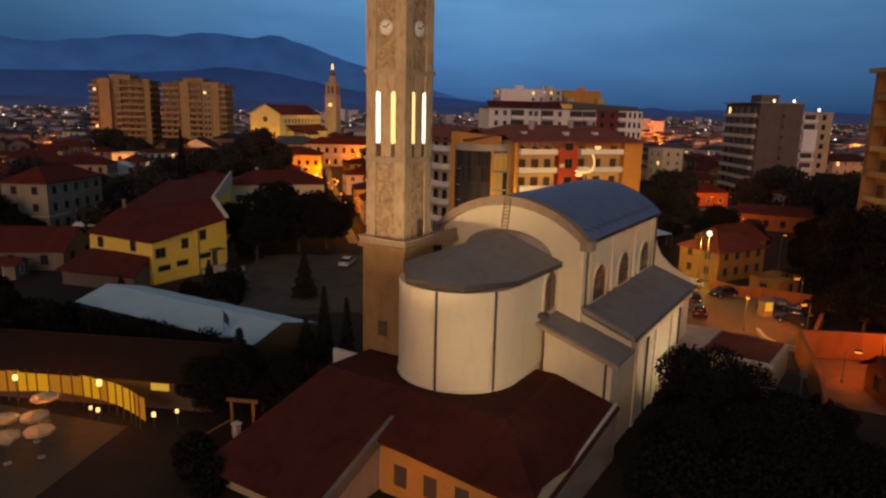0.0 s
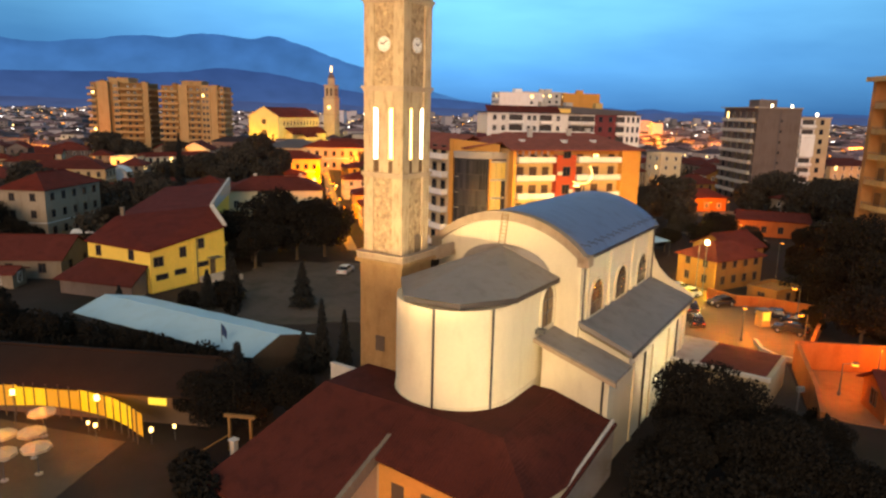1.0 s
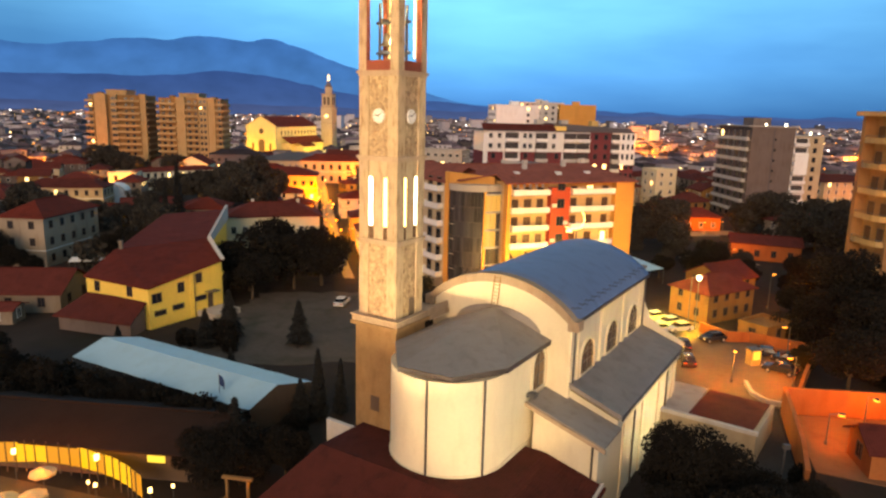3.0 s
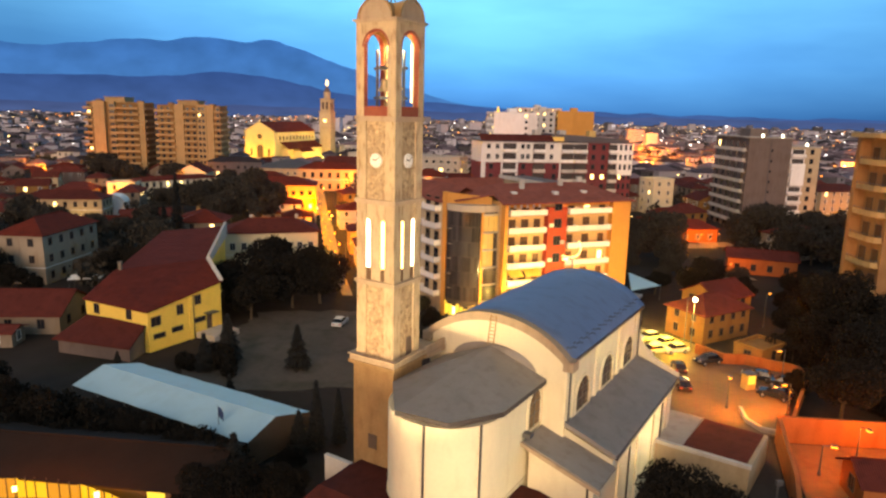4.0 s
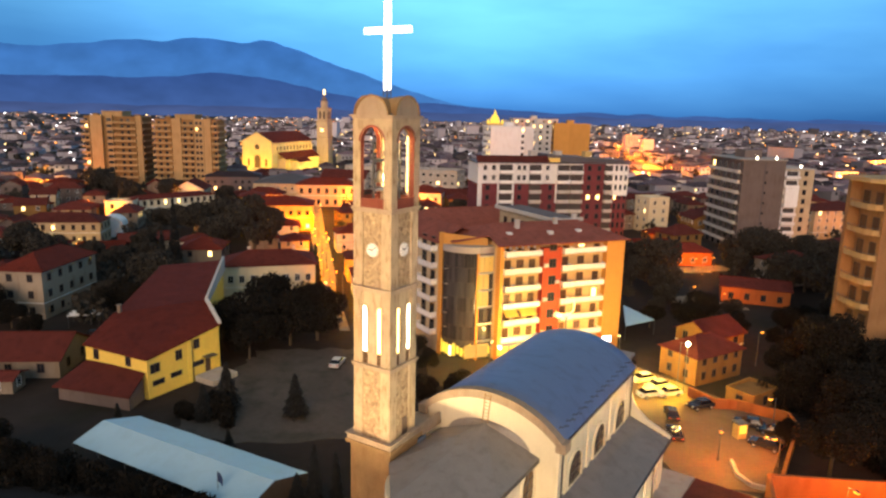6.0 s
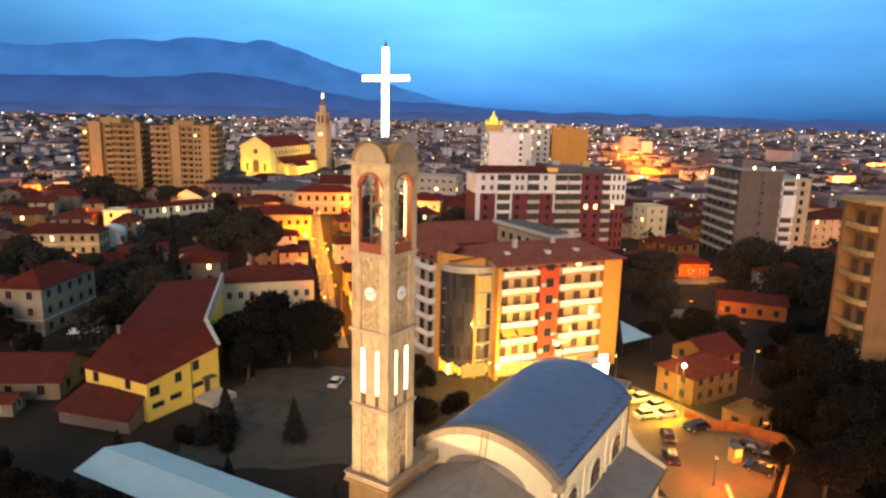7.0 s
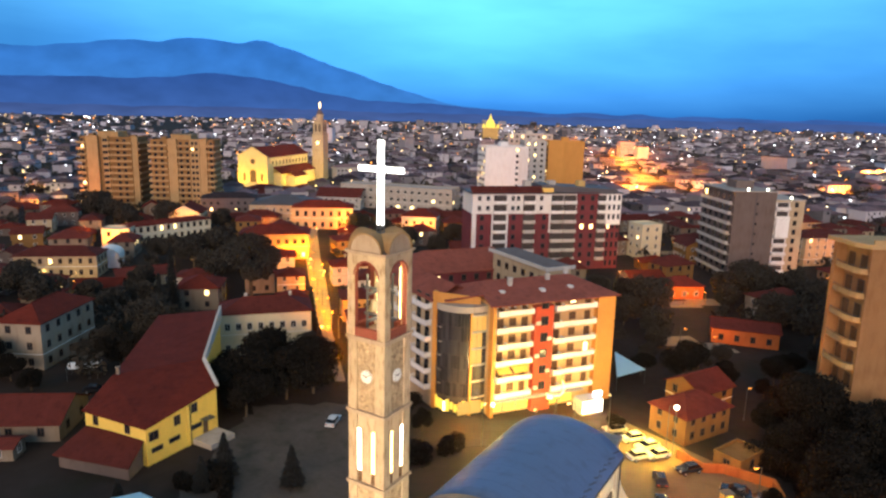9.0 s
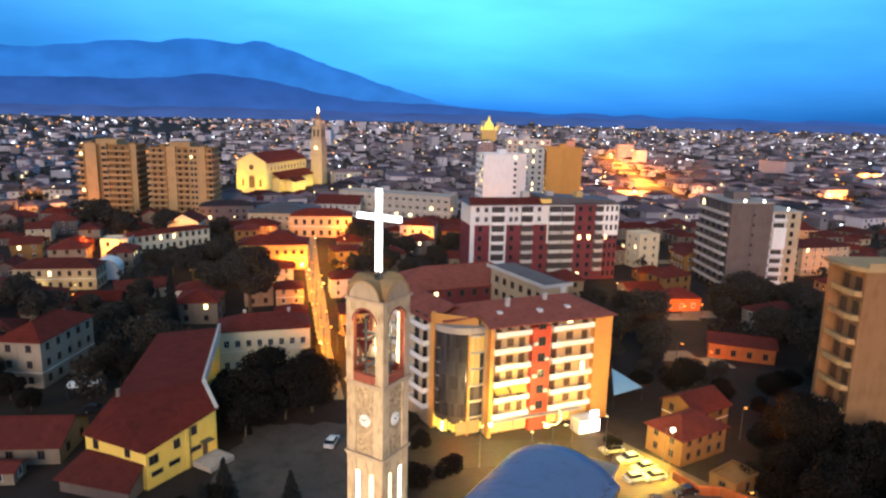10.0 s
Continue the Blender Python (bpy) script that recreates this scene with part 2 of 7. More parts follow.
LIT_FENCE_DIM = glowing("dim_self_lit_fabric", (1.0, 0.40, 0.0), 0.6)
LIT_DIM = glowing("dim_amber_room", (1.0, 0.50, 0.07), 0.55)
LIT_ORANGE = glowing("lit_orange", (1.0, 0.32, 0.025), 3.2)
LIT_WARM = glowing("lit_warm", (1.0, 0.68, 0.25), 4.0)
LIT_COOL = glowing("lit_cool", (0.95, 0.97, 1.0), 5.0)
# The ridges are self-lit: dusk haze is put into their emission colour.
RIDGE_FAR = glowing("far_mountain_haze", (0.028, 0.125, 0.38), 1.0)
RIDGE_NEAR = glowing("near_mountain_haze", (0.022, 0.064, 0.215), 1.0)
RIDGE_LOW = glowing("low_hills_haze", (0.040, 0.070, 0.19), 1.0)
# Haze thickens downwards: emission turns paler at each foot, with noise.
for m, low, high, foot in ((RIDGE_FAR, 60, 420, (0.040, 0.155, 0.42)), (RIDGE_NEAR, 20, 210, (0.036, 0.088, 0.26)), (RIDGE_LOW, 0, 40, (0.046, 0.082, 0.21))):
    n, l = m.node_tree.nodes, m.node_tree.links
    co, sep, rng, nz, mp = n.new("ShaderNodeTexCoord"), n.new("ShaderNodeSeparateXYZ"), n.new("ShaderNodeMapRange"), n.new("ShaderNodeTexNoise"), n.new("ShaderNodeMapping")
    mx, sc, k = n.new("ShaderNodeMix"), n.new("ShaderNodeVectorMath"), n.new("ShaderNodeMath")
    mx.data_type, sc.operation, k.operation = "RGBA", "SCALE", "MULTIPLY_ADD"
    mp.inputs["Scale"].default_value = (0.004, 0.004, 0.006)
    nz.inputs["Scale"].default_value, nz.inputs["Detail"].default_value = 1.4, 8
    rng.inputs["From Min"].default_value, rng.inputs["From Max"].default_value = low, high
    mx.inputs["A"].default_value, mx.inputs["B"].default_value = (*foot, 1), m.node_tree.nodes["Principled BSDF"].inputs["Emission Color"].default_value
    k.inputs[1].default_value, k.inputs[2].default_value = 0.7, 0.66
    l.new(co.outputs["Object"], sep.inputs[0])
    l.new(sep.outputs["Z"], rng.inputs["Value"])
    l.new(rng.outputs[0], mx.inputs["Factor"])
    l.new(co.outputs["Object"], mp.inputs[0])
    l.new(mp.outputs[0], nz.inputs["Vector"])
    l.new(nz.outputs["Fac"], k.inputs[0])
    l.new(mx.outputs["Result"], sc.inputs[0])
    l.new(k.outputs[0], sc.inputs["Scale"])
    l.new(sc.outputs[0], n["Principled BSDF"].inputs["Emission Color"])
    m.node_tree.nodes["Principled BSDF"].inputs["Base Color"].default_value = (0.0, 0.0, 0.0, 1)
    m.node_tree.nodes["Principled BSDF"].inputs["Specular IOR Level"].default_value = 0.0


# ---- mesh helpers ----
class Geo:
    def __init__(self):
        self.v, self.f, self.mi = [], [], []

    def face(self, pts, mi=0):
        i = len(self.v)
        self.v += [tuple(p) for p in pts]
        self.f.append(tuple(range(i, i + len(pts))))
        self.mi.append(mi)
        return self

    def mesh(self, verts, faces, mi=0):
        i = len(self.v)
        self.v += [tuple(p) for p in verts]
        self.f += [tuple(i + k for k in f) for f in faces]
        self.mi += [mi] * len(faces)
        return self

    def box(self, x0, x1, y0, y1, z0, z1, mi=0, m=None):
        p = [(x, y, z) for z in (z0, z1) for x, y in ((x0, y0), (x1, y0), (x1, y1), (x0, y1))]
        if m:
            p = [m @ Vector(q) for q in p]
        return self.mesh(p, [(3, 2, 1, 0), (4, 5, 6, 7), (0, 1, 5, 4), (1, 2, 6, 5), (2, 3, 7, 6), (3, 0, 4, 7)], mi)

    def prism(self, poly, z0, z1, mi=0):
        """A counter-clockwise outline between two heights; z0 and z1 may be lists."""
        n = len(poly)
        a = z0 if isinstance(z0, (list, tuple)) else [z0] * n
        b = z1 if isinstance(z1, (list, tuple)) else [z1] * n
        v = [(x, y, z) for (x, y), z in zip(poly, a)] + [(x, y, z) for (x, y), z in zip(poly, b)]
        f = [tuple(reversed(range(n))), tuple(range(n, 2 * n))] + [(i, (i + 1) % n, n + (i + 1) % n, n + i) for i in range(n)]
        return self.mesh(v, f, mi)

    def slab(self, pts, t, mi=0):
        """A sheet over the given points (counter-clockwise from above), t thick downwards."""
        n = len(pts)
        v = [tuple(p) for p in pts] + [(p[0], p[1], p[2] - t) for p in pts]
        f = [tuple(range(n)), tuple(reversed(range(n, 2 * n)))] + [((i + 1) % n, i, n + i, n + (i + 1) % n) for i in range(n)]
        return self.mesh(v, f, mi)

    def tube(self, a, b, r0, r1=None, k=8, mi=0):
        a, b = Vector(a), Vector(b)
        r1 = r0 if r1 is None else r1
        q = (b - a).to_track_quat("Z", "Y")
        v = [a + q @ Vector((r0 * math.cos(2 * math.pi * i / k), r0 * math.sin(2 * math.pi * i / k), 0)) for i in range(k)]
        v += [b + q @ Vector((r1 * math.cos(2 * math.pi * i / k), r1 * math.sin(2 * math.pi * i / k), 0)) for i in range(k)]
        f = [(i, (i + 1) % k, k + (i + 1) % k, k + i) for i in range(k)] + [tuple(reversed(range(k))), tuple(range(k, 2 * k))]
        return self.mesh(v, f, mi)

    def data(self, name, mats):
        me = bpy.data.meshes.new(name)
        me.from_pydata(self.v, [], self.f)
        for m in mats:
            me.materials.append(m)
        me.polygons.foreach_set("material_index", self.mi)
        me.update()
        return me


def part(name, geo, mats, parent=None, label="", at=None):
    """One mesh object under a thing or a part."""
    mats = mats if isinstance(mats, (list, tuple)) else [mats]
    data = geo.data(name, mats) if isinstance(geo, Geo) else geo
    ob = new(name, data)
    ob.parent = parent
    if at is not None:
        ob.matrix_local = at
    if label:
        tagged(ob, label)
    return ob


def thing(name, m, label, category, group="", kind=""):
    ob = new(name)
    ob.empty_display_size = 0.3
    ob.matrix_world = m
    return tagged(ob, label, category, group, kind)


CACHE = {}


def window_mesh(w, h, style):
    """Frame and pane meshes of a window, -y outwards."""
    key = (round(w, 2), round(h, 2), style)
    if key not in CACHE:
        g = Geo()
        f = 0.09 if w < 1.6 else 0.12
        xo, xi = w / 2 + f, w / 2
        ro = [(-xo, -f), (xo, -f), (xo, h + f), (-xo, h + f)]
        ri = [(-xi, 0), (xi, 0), (xi, h), (-xi, h)]
        v = [(x, -0.10, z) for x, z in ro] + [(x, -0.10, z) for x, z in ri] + [(x, 0.04, z) for x, z in ro] + [(x, 0.04, z) for x, z in ri]
        q = []
        for i in range(4):
            j = (i + 1) % 4
            q += [(i, j, 4 + j, 4 + i), (j, i, 8 + i, 8 + j), (4 + i, 4 + j, 12 + j, 12 + i)]
        g.mesh(v, q)
        p = Geo().box(-w / 2, w / 2, -0.03, 0.02, 0, h)
        if style != "bare":
            g.box(-0.03, 0.03, -0.07, -0.031, 0, h)
        CACHE[key] = (g, p)
    return CACHE[key]


def windows(parent, m, spots, w, h, frame_mat=FRAME, pane=GLASS, style="cross", name="window", lit=0.0, lit_mat=LIT_WARM):
    """Windows on a wall: m maps (along, out, up) to the parent's space, with -y outwards."""
    key = (round(w, 2), round(h, 2), style, frame_mat.name)
    fg, pg = window_mesh(w, h, style)
    if key not in CACHE:
        CACHE[key] = fg.data("window_frame", [frame_mat])
    for s, z in spots:
        mat = lit_mat if random.random() < lit else pane
        k2 = (round(w, 2), round(h, 2), mat.name)
        if k2 not in CACHE:
            CACHE[k2] = pg.data("window_pane", [mat])
        ob = new(name, CACHE[key])
        ob.parent = parent
        ob.matrix_local = m @ Matrix.Translation((s, 0, z))
        new("pane", CACHE[k2]).parent = ob


def wall_frame(x, y, angle):
    return pose(x, y, 0, 0, 0, angle)


def grid(s0, s1, n, heights):
    return [(s0 + (s1 - s0) * (i + 0.5) / n, z) for z in heights for i in range(n)]


# ---- setting: ground and far country ----
g = Geo()
ring = [0, 30, 60, 100, 160, 260, 420, 700, 1200, 2200, 4700]
k = 48
pts = [(0, 0, 0)]
for r in ring[1:]:
    pts += [(r * math.cos(2 * math.pi * i / k), r * math.sin(2 * math.pi * i / k), 0) for i in range(k)]
fs = [(0, 1 + i, 1 + (i + 1) % k) for i in range(k)]
for j in range(len(ring) - 2):
    a, b = 1 + j * k, 1 + (j + 1) * k
    fs += [(a + i, b + i, b + (i + 1) % k, a + (i + 1) % k) for i in range(k)]
g.mesh(pts, fs)
tagged(part("ground", g, EARTH), "dark earth and grass town ground", "ground", kind="structure")


def sheet(name, poly, z, mat, label, category="pavement"):
    g = Geo().prism(poly, z - 0.12, z)
    return tagged(part(name, g, mat), label, category, kind="structure")


def ridge(name, profile, dist, mat, label, lump, seed):
    """A mountain range along an arc: profile gives (degrees from straight ahead, metres high)."""
    g = Geo()
    xs = [p[0] for p in profile]
    hs = [p[1] for p in profile]
    n = 160
    top, low, back = [], [], []
    for i in range(n + 1):
        a = xs[0] + (xs[-1] - xs[0]) * i / n
        h = float(np.interp(a, xs, hs)) + lump * (noise.fractal(Vector((a * 0.35 + seed, seed, 0)), 0.9, 2.0, 5))
        r = radians(a)
        s, c = math.sin(r), math.cos(r)
        top.append((dist * s, dist * c, max(h, 2)))
        low.append(((dist - 260) * s, (dist - 260) * c, -2))
        back.append(((dist + 200) * s, (dist + 200) * c, -2))
    m = len(top)
    g.mesh(low + top + back, [(i, i + 1, m + i + 1, m + i) for i in range(n)] + [(m + i, m + i + 1, 2 * m + i + 1, 2 * m + i) for i in range(n)])
    return tagged(part(name, g, mat), label, "mountain", kind="structure")


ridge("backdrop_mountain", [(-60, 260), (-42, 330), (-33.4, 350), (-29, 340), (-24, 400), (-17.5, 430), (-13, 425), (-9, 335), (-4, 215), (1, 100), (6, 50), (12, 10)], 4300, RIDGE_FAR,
      "mountain range under the evening sky, self-lit in hazy blue", 16, 3.1)
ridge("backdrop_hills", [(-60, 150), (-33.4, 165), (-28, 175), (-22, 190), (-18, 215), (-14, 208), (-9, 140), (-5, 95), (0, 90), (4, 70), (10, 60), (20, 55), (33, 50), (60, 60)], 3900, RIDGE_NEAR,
      "wooded foothills beyond the town, self-lit in dark hazy blue", 11, 8.4)
ridge("backdrop_plain", [(-60, 48), (-20, 46), (0, 40), (60, 30)], 3500, RIDGE_LOW, "low hills at the edge of the plain, self-lit in hazy blue", 8, 5.7)

# ---- the church ----
CHURCH = pose(5.81, 55.99, 0, 0, 0, -32.6)   # x along the front, y down the nave
AX, AY, AR = -0.1, -7.5, 4.72                # apse centre and radius
NW, NL = 6.6, 21.3                         # nave half width and length
EAVE, CREST = 15.55, 18.45


def arc_z(x, lo=EAVE, hi=CREST, w=NW):
    r = (w * w + (hi - lo) ** 2) / (2 * (hi - lo))
    return hi - r + math.sqrt(max(r * r - x * x, 0))


def arched(w, h, k=10):
    """Outline of a round-headed opening, from its sill's middle."""
    r = w / 2
    return [(-r, 0), (r, 0)] + [(r * math.cos(math.pi * i / k), h - r + r * math.sin(math.pi * i / k)) for i in range(k + 1)]


def arched_window(parent, m, w, h, name="arched_window", pane=GLASS, frame_mat=FRAME):
    """Surround, pane and bars, set against a wall; -y is outwards."""
    inner, outer = arched(w, h), [(x * (w + 0.4) / w, z * (h + 0.2) / h - (0.0 if z else 0.12)) for x, z in arched(w, h)]
    g, n = Geo(), len(inner)
    for i in range(n):
        j = (i + 1) % n
        a, b, c, d = outer[i], outer[j], inner[j], inner[i]
        g.face([(a[0], -0.16, a[1]), (b[0], -0.16, b[1]), (c[0], -0.16, c[1]), (d[0], -0.16, d[1])])
        g.face([(b[0], -0.16, b[1]), (a[0], -0.16, a[1]), (a[0], 0.02, a[1]), (b[0], 0.02, b[1])])
        g.face([(d[0], -0.16, d[1]), (c[0], -0.16, c[1]), (c[0], 0.02, c[1]), (d[0], 0.02, d[1])])
    ob = part(name, g, frame_mat, parent, "", m)
    p = Geo().face([(x, -0.015, z) for x, z in inner])
    part("pane", p, pane, ob)
    b = Geo().box(-0.04, 0.04, -0.08, -0.02, 0, h - 0.02).box(-w / 2, w / 2, -0.08, -0.02, h * 0.35, h * 0.35 + 0.07).box(-w / 2, w / 2, -0.08, -0.02, h * 0.66, h * 0.66 + 0.07)
    part("glazing_bar", b, DARKFRAME, ob)
    return ob


church = thing("church", CHURCH, "cream plastered church with blue barrel roof and round apse", "church")
# nave body with arched ends
n = 24
xs = [-NW + 2 * NW * i / n for i in range(n + 1)]
g = Geo()
for y, flip in ((0.0, False), (NL, True)):
    pts = [(-NW, y, 0), (NW, y, 0)] + [(x, y, arc_z(x)) for x in reversed(xs)]
    g.face(pts[::-1] if flip else pts)
g.face([(NW, 0, 0), (NW, NL, 0), (NW, NL, EAVE), (NW, 0, EAVE)]).face([(-NW, NL, 0), (-NW, 0, 0), (-NW, 0, EAVE), (-NW, NL, EAVE)])
part("nave_wall", g, CREAM, church)
# barrel roof in sheets with standing seams
g = Geo()
ys = [0.55 + (NL + 0.35 - 0.55) * i / 12 for i in range(13)]
rx = [-NW - 0.35 + (2 * NW + 0.7) * i / 32 for i in range(33)]
rz = lambda x: arc_z(x, EAVE + 0.18, CREST + 0.22, NW + 0.36)
top = [(x, y, rz(x)) for y in ys for x in rx]
bot = [(x, y, rz(x) - 0.16) for y in (ys[0], ys[-1]) for x in rx]
w = len(rx)
fs = [(j * w + i, j * w + i + 1, (j + 1) * w + i + 1, (j + 1) * w + i) for j in range(12) for i in range(32)]
o = len(top)
fs += [(i + 1, i, o + i, o + i + 1) for i in range(32)] + [(12 * w + i, 12 * w + i + 1, o + w + i + 1, o + w + i) for i in range(32)]
g.mesh(top + bot, fs)
roof = part("barrel_roof", g, BLUE_ROOF, church, "blue sheet metal barrel roof with a dark repaired seam")
for p in roof.data.polygons:
    p.use_smooth = True
for y in ys[1:-1]:
    seam = Geo()
    for i in range(32):
        a, b = rx[i], rx[i + 1]
        seam.box(0, 1, y - 0.02, y + 0.02, 0, 0.012, 0, Matrix(((b - a, 0, 0, a), (0, 1, 0, 0), (rz(b) - rz(a), 0, 1, rz(a)), (0, 0, 0, 1))))
    part("roof_seam", seam, BLUE_ROOF, roof)
for i in range(26):
    patch = Geo()
    y = 1.2 + i * 0.78
    x = 6.1 + 0.16 * (i % 2)
    for dx, dy, ln in ((0.0, 0.0, 0.5), (0.13, 0.36, 0.34)):
        patch.box(0, 0.075, y + dy, y + dy + ln, 0.0, 0.03, 0, Matrix(((1, 0, 0, x + dx), (0, 1, 0, 0), (-0.55, 0, 1, rz(x + dx) + 0.012), (0, 0, 0, 1))))
    part("seam_patch", patch, SLATE, roof, "dark bitumen patch along a seam")
# arched parapet over the front
g = Geo()
v = []
for x in xs:
    a, z = x * 1.06, arc_z(x)
    v += [(a, -0.35, z - 0.35), (a, 0.55, z - 0.35), (a, 0.55, z + 0.42), (a, -0.35, z + 0.42)]
q = [(0, 1, 2, 3), (4 * n + 3, 4 * n + 2, 4 * n + 1, 4 * n)]
for i in range(n):
    a, b = 4 * i, 4 * i + 4
    q += [(a + 3, b + 3, b + 2, a + 2), (a, b, b + 3, a + 3), (a + 1, a + 2, b + 2, b + 1), (a, a + 1, b + 1, b)]
g.mesh(v, q)
g.box(-NW * 1.06 - 0.4, -NW * 1.06 + 0.5, -0.35, 0.9, EAVE - 0.5, EAVE + 0.35).box(NW * 1.06 - 0.5, NW * 1.06 + 0.4, -0.35, 0.9, EAVE - 0.5, EAVE + 0.35)
part("front_parapet", g, BAND, church, "weathered stone coping along the arched front")
for x, sgn in ((NW, 1), (-NW, -1)):
    g = Geo().box(min(x, x + sgn * 0.42), max(x, x + sgn * 0.42), 0.9, NL + 0.3, EAVE - 0.12, EAVE + 0.16)
    part("gutter", g, GUTTER, church)
    for y in (0.35, 2.2, 7.7, 14.3, 19.9, NL - 0.35):
        part("pilaster", Geo().box(min(x, x + sgn * 0.14), max(x, x + sgn * 0.14), y - 0.3, y + 0.3, 8, EAVE - 0.12), CREAM, church)
    part("drainpipe", Geo().tube((x + sgn * 0.22, 0.75, 9.5), (x + sgn * 0.22, 0.75, EAVE), 0.09), GUTTER, church)
    part("drainpipe", Geo().tube((x + sgn * 0.22, NL - 0.4, 8.5), (x + sgn * 0.22, NL - 0.4, EAVE), 0.09), GUTTER, church)
    for y in (4.4, 11.0, 17.7):
        m = pose(x, y, 10.15, 0, 0, 90 if sgn > 0 else -90)
        arched_window(church, m, 3.3, 3.0, "clerestory_window", BROWN_PANE, CREAM)
# roof ladder against the arch
g = Geo()
for x in (-0.28, 0.28):
    g.tube((x, -0.9, 16.2), (x, -0.42, 18.75), 0.045, k=6)
for i in range(8):
    g.tube((-0.28, -0.86 + 0.06 * i, 16.45 + i * 0.3), (0.28, -0.86 + 0.06 * i, 16.45 + i * 0.3), 0.03, k=5)
part("roof_ladder", g, BROWN, church, "rusty access ladder")
# apse: round wall, straight cheeks back to the nave
k = 40
ring = [(AX + AR * math.cos(math.pi + math.pi * i / k), AY + AR * math.sin(math.pi + math.pi * i / k)) for i in range(k + 1)]
outline = ring + [(AX + AR, 0.0), (AX - AR, 0.0)]
wall = part("apse_wall", Geo().prism(outline, 0, 13.35), CREAM, church)
for p in wall.data.polygons:
    p.use_smooth = len(p.vertices) == 4
wall.data.set_sharp_from_angle(angle=radians(30))
for a in (-80, -28):
    r = radians(a)
    x, y = AX + (AR + 0.1) * math.cos(r), AY + (AR + 0.1) * math.sin(r)
    part("drainpipe", Geo().tube((x, y, 5.5), (x, y, 13.4), 0.09), GUTTER, church)
part("plinth_band", Geo().prism([(AX + (p[0] - AX) * 1.02, AY + (p[1] - AY) * 1.02) if i <= k else p for i, p in enumerate(outline)], 5.5, 6.1), CREAM, church)
# apse roof: shallow facets rising to the nave front
step = [186, 250, 302, 356]
ea = [(AX + 5.1 * math.cos(radians(a)), AY + 5.1 * math.sin(radians(a)), 13.95) for a in step]
ea = [(AX - 5.1, -0.02, 13.9)] + ea + [(AX + 5.1, -0.02, 13.9)]
g = Geo()
c = (AX, -0.6, 16.0)
fold = [(AX + 4.2 * math.cos(math.pi * i / 12), -0.02, 13.95 + 2.1 * math.sin(math.pi * i / 12)) for i in range(13)]
for a, b in zip(ea, ea[1:]):
    g.face([a, b, c])
for a, b in zip(fold, fold[1:]):
    g.face([a, b, c])
g.face([ea[-1], fold[0], c]).face([fold[-1], ea[0], c])
part("apse_roof", g, GREY_ROOF, church, "grey felt roof in shallow facets")
g = Geo()
for a, b in zip(ea, ea[1:]):
    a2, b2 = [(AX + (p[0] - AX) * 0.93, AY + (p[1] - AY) * 0.93 if p[1] < -1 else p[1], p[2]) for p in (a, b)]
    lo = lambda p: (p[0], p[1], p[2] - 0.42)
    g.face([lo(a), lo(b), b, a]).face([lo(b), lo(a), lo(a2), lo(b2)])
part("eaves_board", g, GUTTER, church, "dark eaves board")
arched_window(church, pose(AX + AR, -1.5, 10.1, 0, 0, 90), 2.4, 3.3, "side_window", BROWN_PANE, CREAM)
part("floodlight_box", Geo().box(AX + AR, AX + AR + 0.7, -3.6, -2.9, 10.0, 10.35), METAL, church)
# aisles, lower than the nave
for sgn in (1, -1):
    f = lambda x: sgn * x
    y0 = -3.3 if sgn > 0 else 0.0
    x0, x1 = 5.2 if sgn > 0 else NW, 10.75
    zt = lambda x: 9.55 - (x - 5.2) * 0.33
    px = [(x0, y0), (x1, y0), (x1, NL + 0.05), (NW, NL + 0.05)] if sgn > 0 else [(-x1, y0), (-NW, y0), (-NW, NL + 0.05), (-x1, NL + 0.05)]
    part("aisle_wall", Geo().prism(px, 0, [zt(abs(p[0])) - 0.35 for p in px]), CREAM, church)
    e = x1 + 0.5
    q = [(f(NW), 0.4, 10.15), (f(e), 0.4, 8.5), (f(e), NL + 0.3, 8.5), (f(NW), NL + 0.3, 10.15)]
    part("aisle_roof", Geo().slab(q if sgn > 0 else q[::-1], 0.22), GREY_ROOF, church)
    q = [(f(NW), 0.4, 9.8), (f(e - 0.25), 0.4, 8.15), (f(e - 0.25), NL, 8.15), (f(NW), NL, 9.8)]
    part("aisle_cornice", Geo().slab(q if sgn > 0 else q[::-1], 0.9), CREAM, church)
    part("gutter", Geo().box(min(f(e), f(e + 0.16)), max(f(e), f(e + 0.16)), 0.4, NL + 0.3, 8.2, 8.47), GUTTER, church)
    for y in (3.0, 8.6, 14.2, 19.6):
        part("pilaster", Geo().box(min(f(x1), f(x1 + 0.14)), max(f(x1), f(x1 + 0.14)), y - 0.3, y + 0.3, 0, 7.4), CREAM, church)
    for y in (5.8, 17.0):
        part("drainpipe", Geo().tube((f(x1 + 0.12), y, 0), (f(x1 + 0.12), y, 8.15), 0.09), GUTTER, church)
# lean-to end of the aisle towards the apse
q = [(4.75, -3.7, 9.75), (11.3, -3.7, 7.65), (11.3, 0.4, 7.65), (4.75, 0.4, 9.75)]
part("lean_to_roof", Geo().slab(q, 0.22), GREY_ROOF, church)
part("lean_to_verge", Geo().slab([(4.65, -3.95, 9.72), (11.45, -3.95, 7.55), (11.45, -3.7, 7.55), (4.65, -3.7, 9.72)], 0.32), BAND, church)
part("drainpipe", Geo().tube((10.3, -3.42, 4.0), (10.3, -3.42, 7.6), 0.09), GUTTER, church)
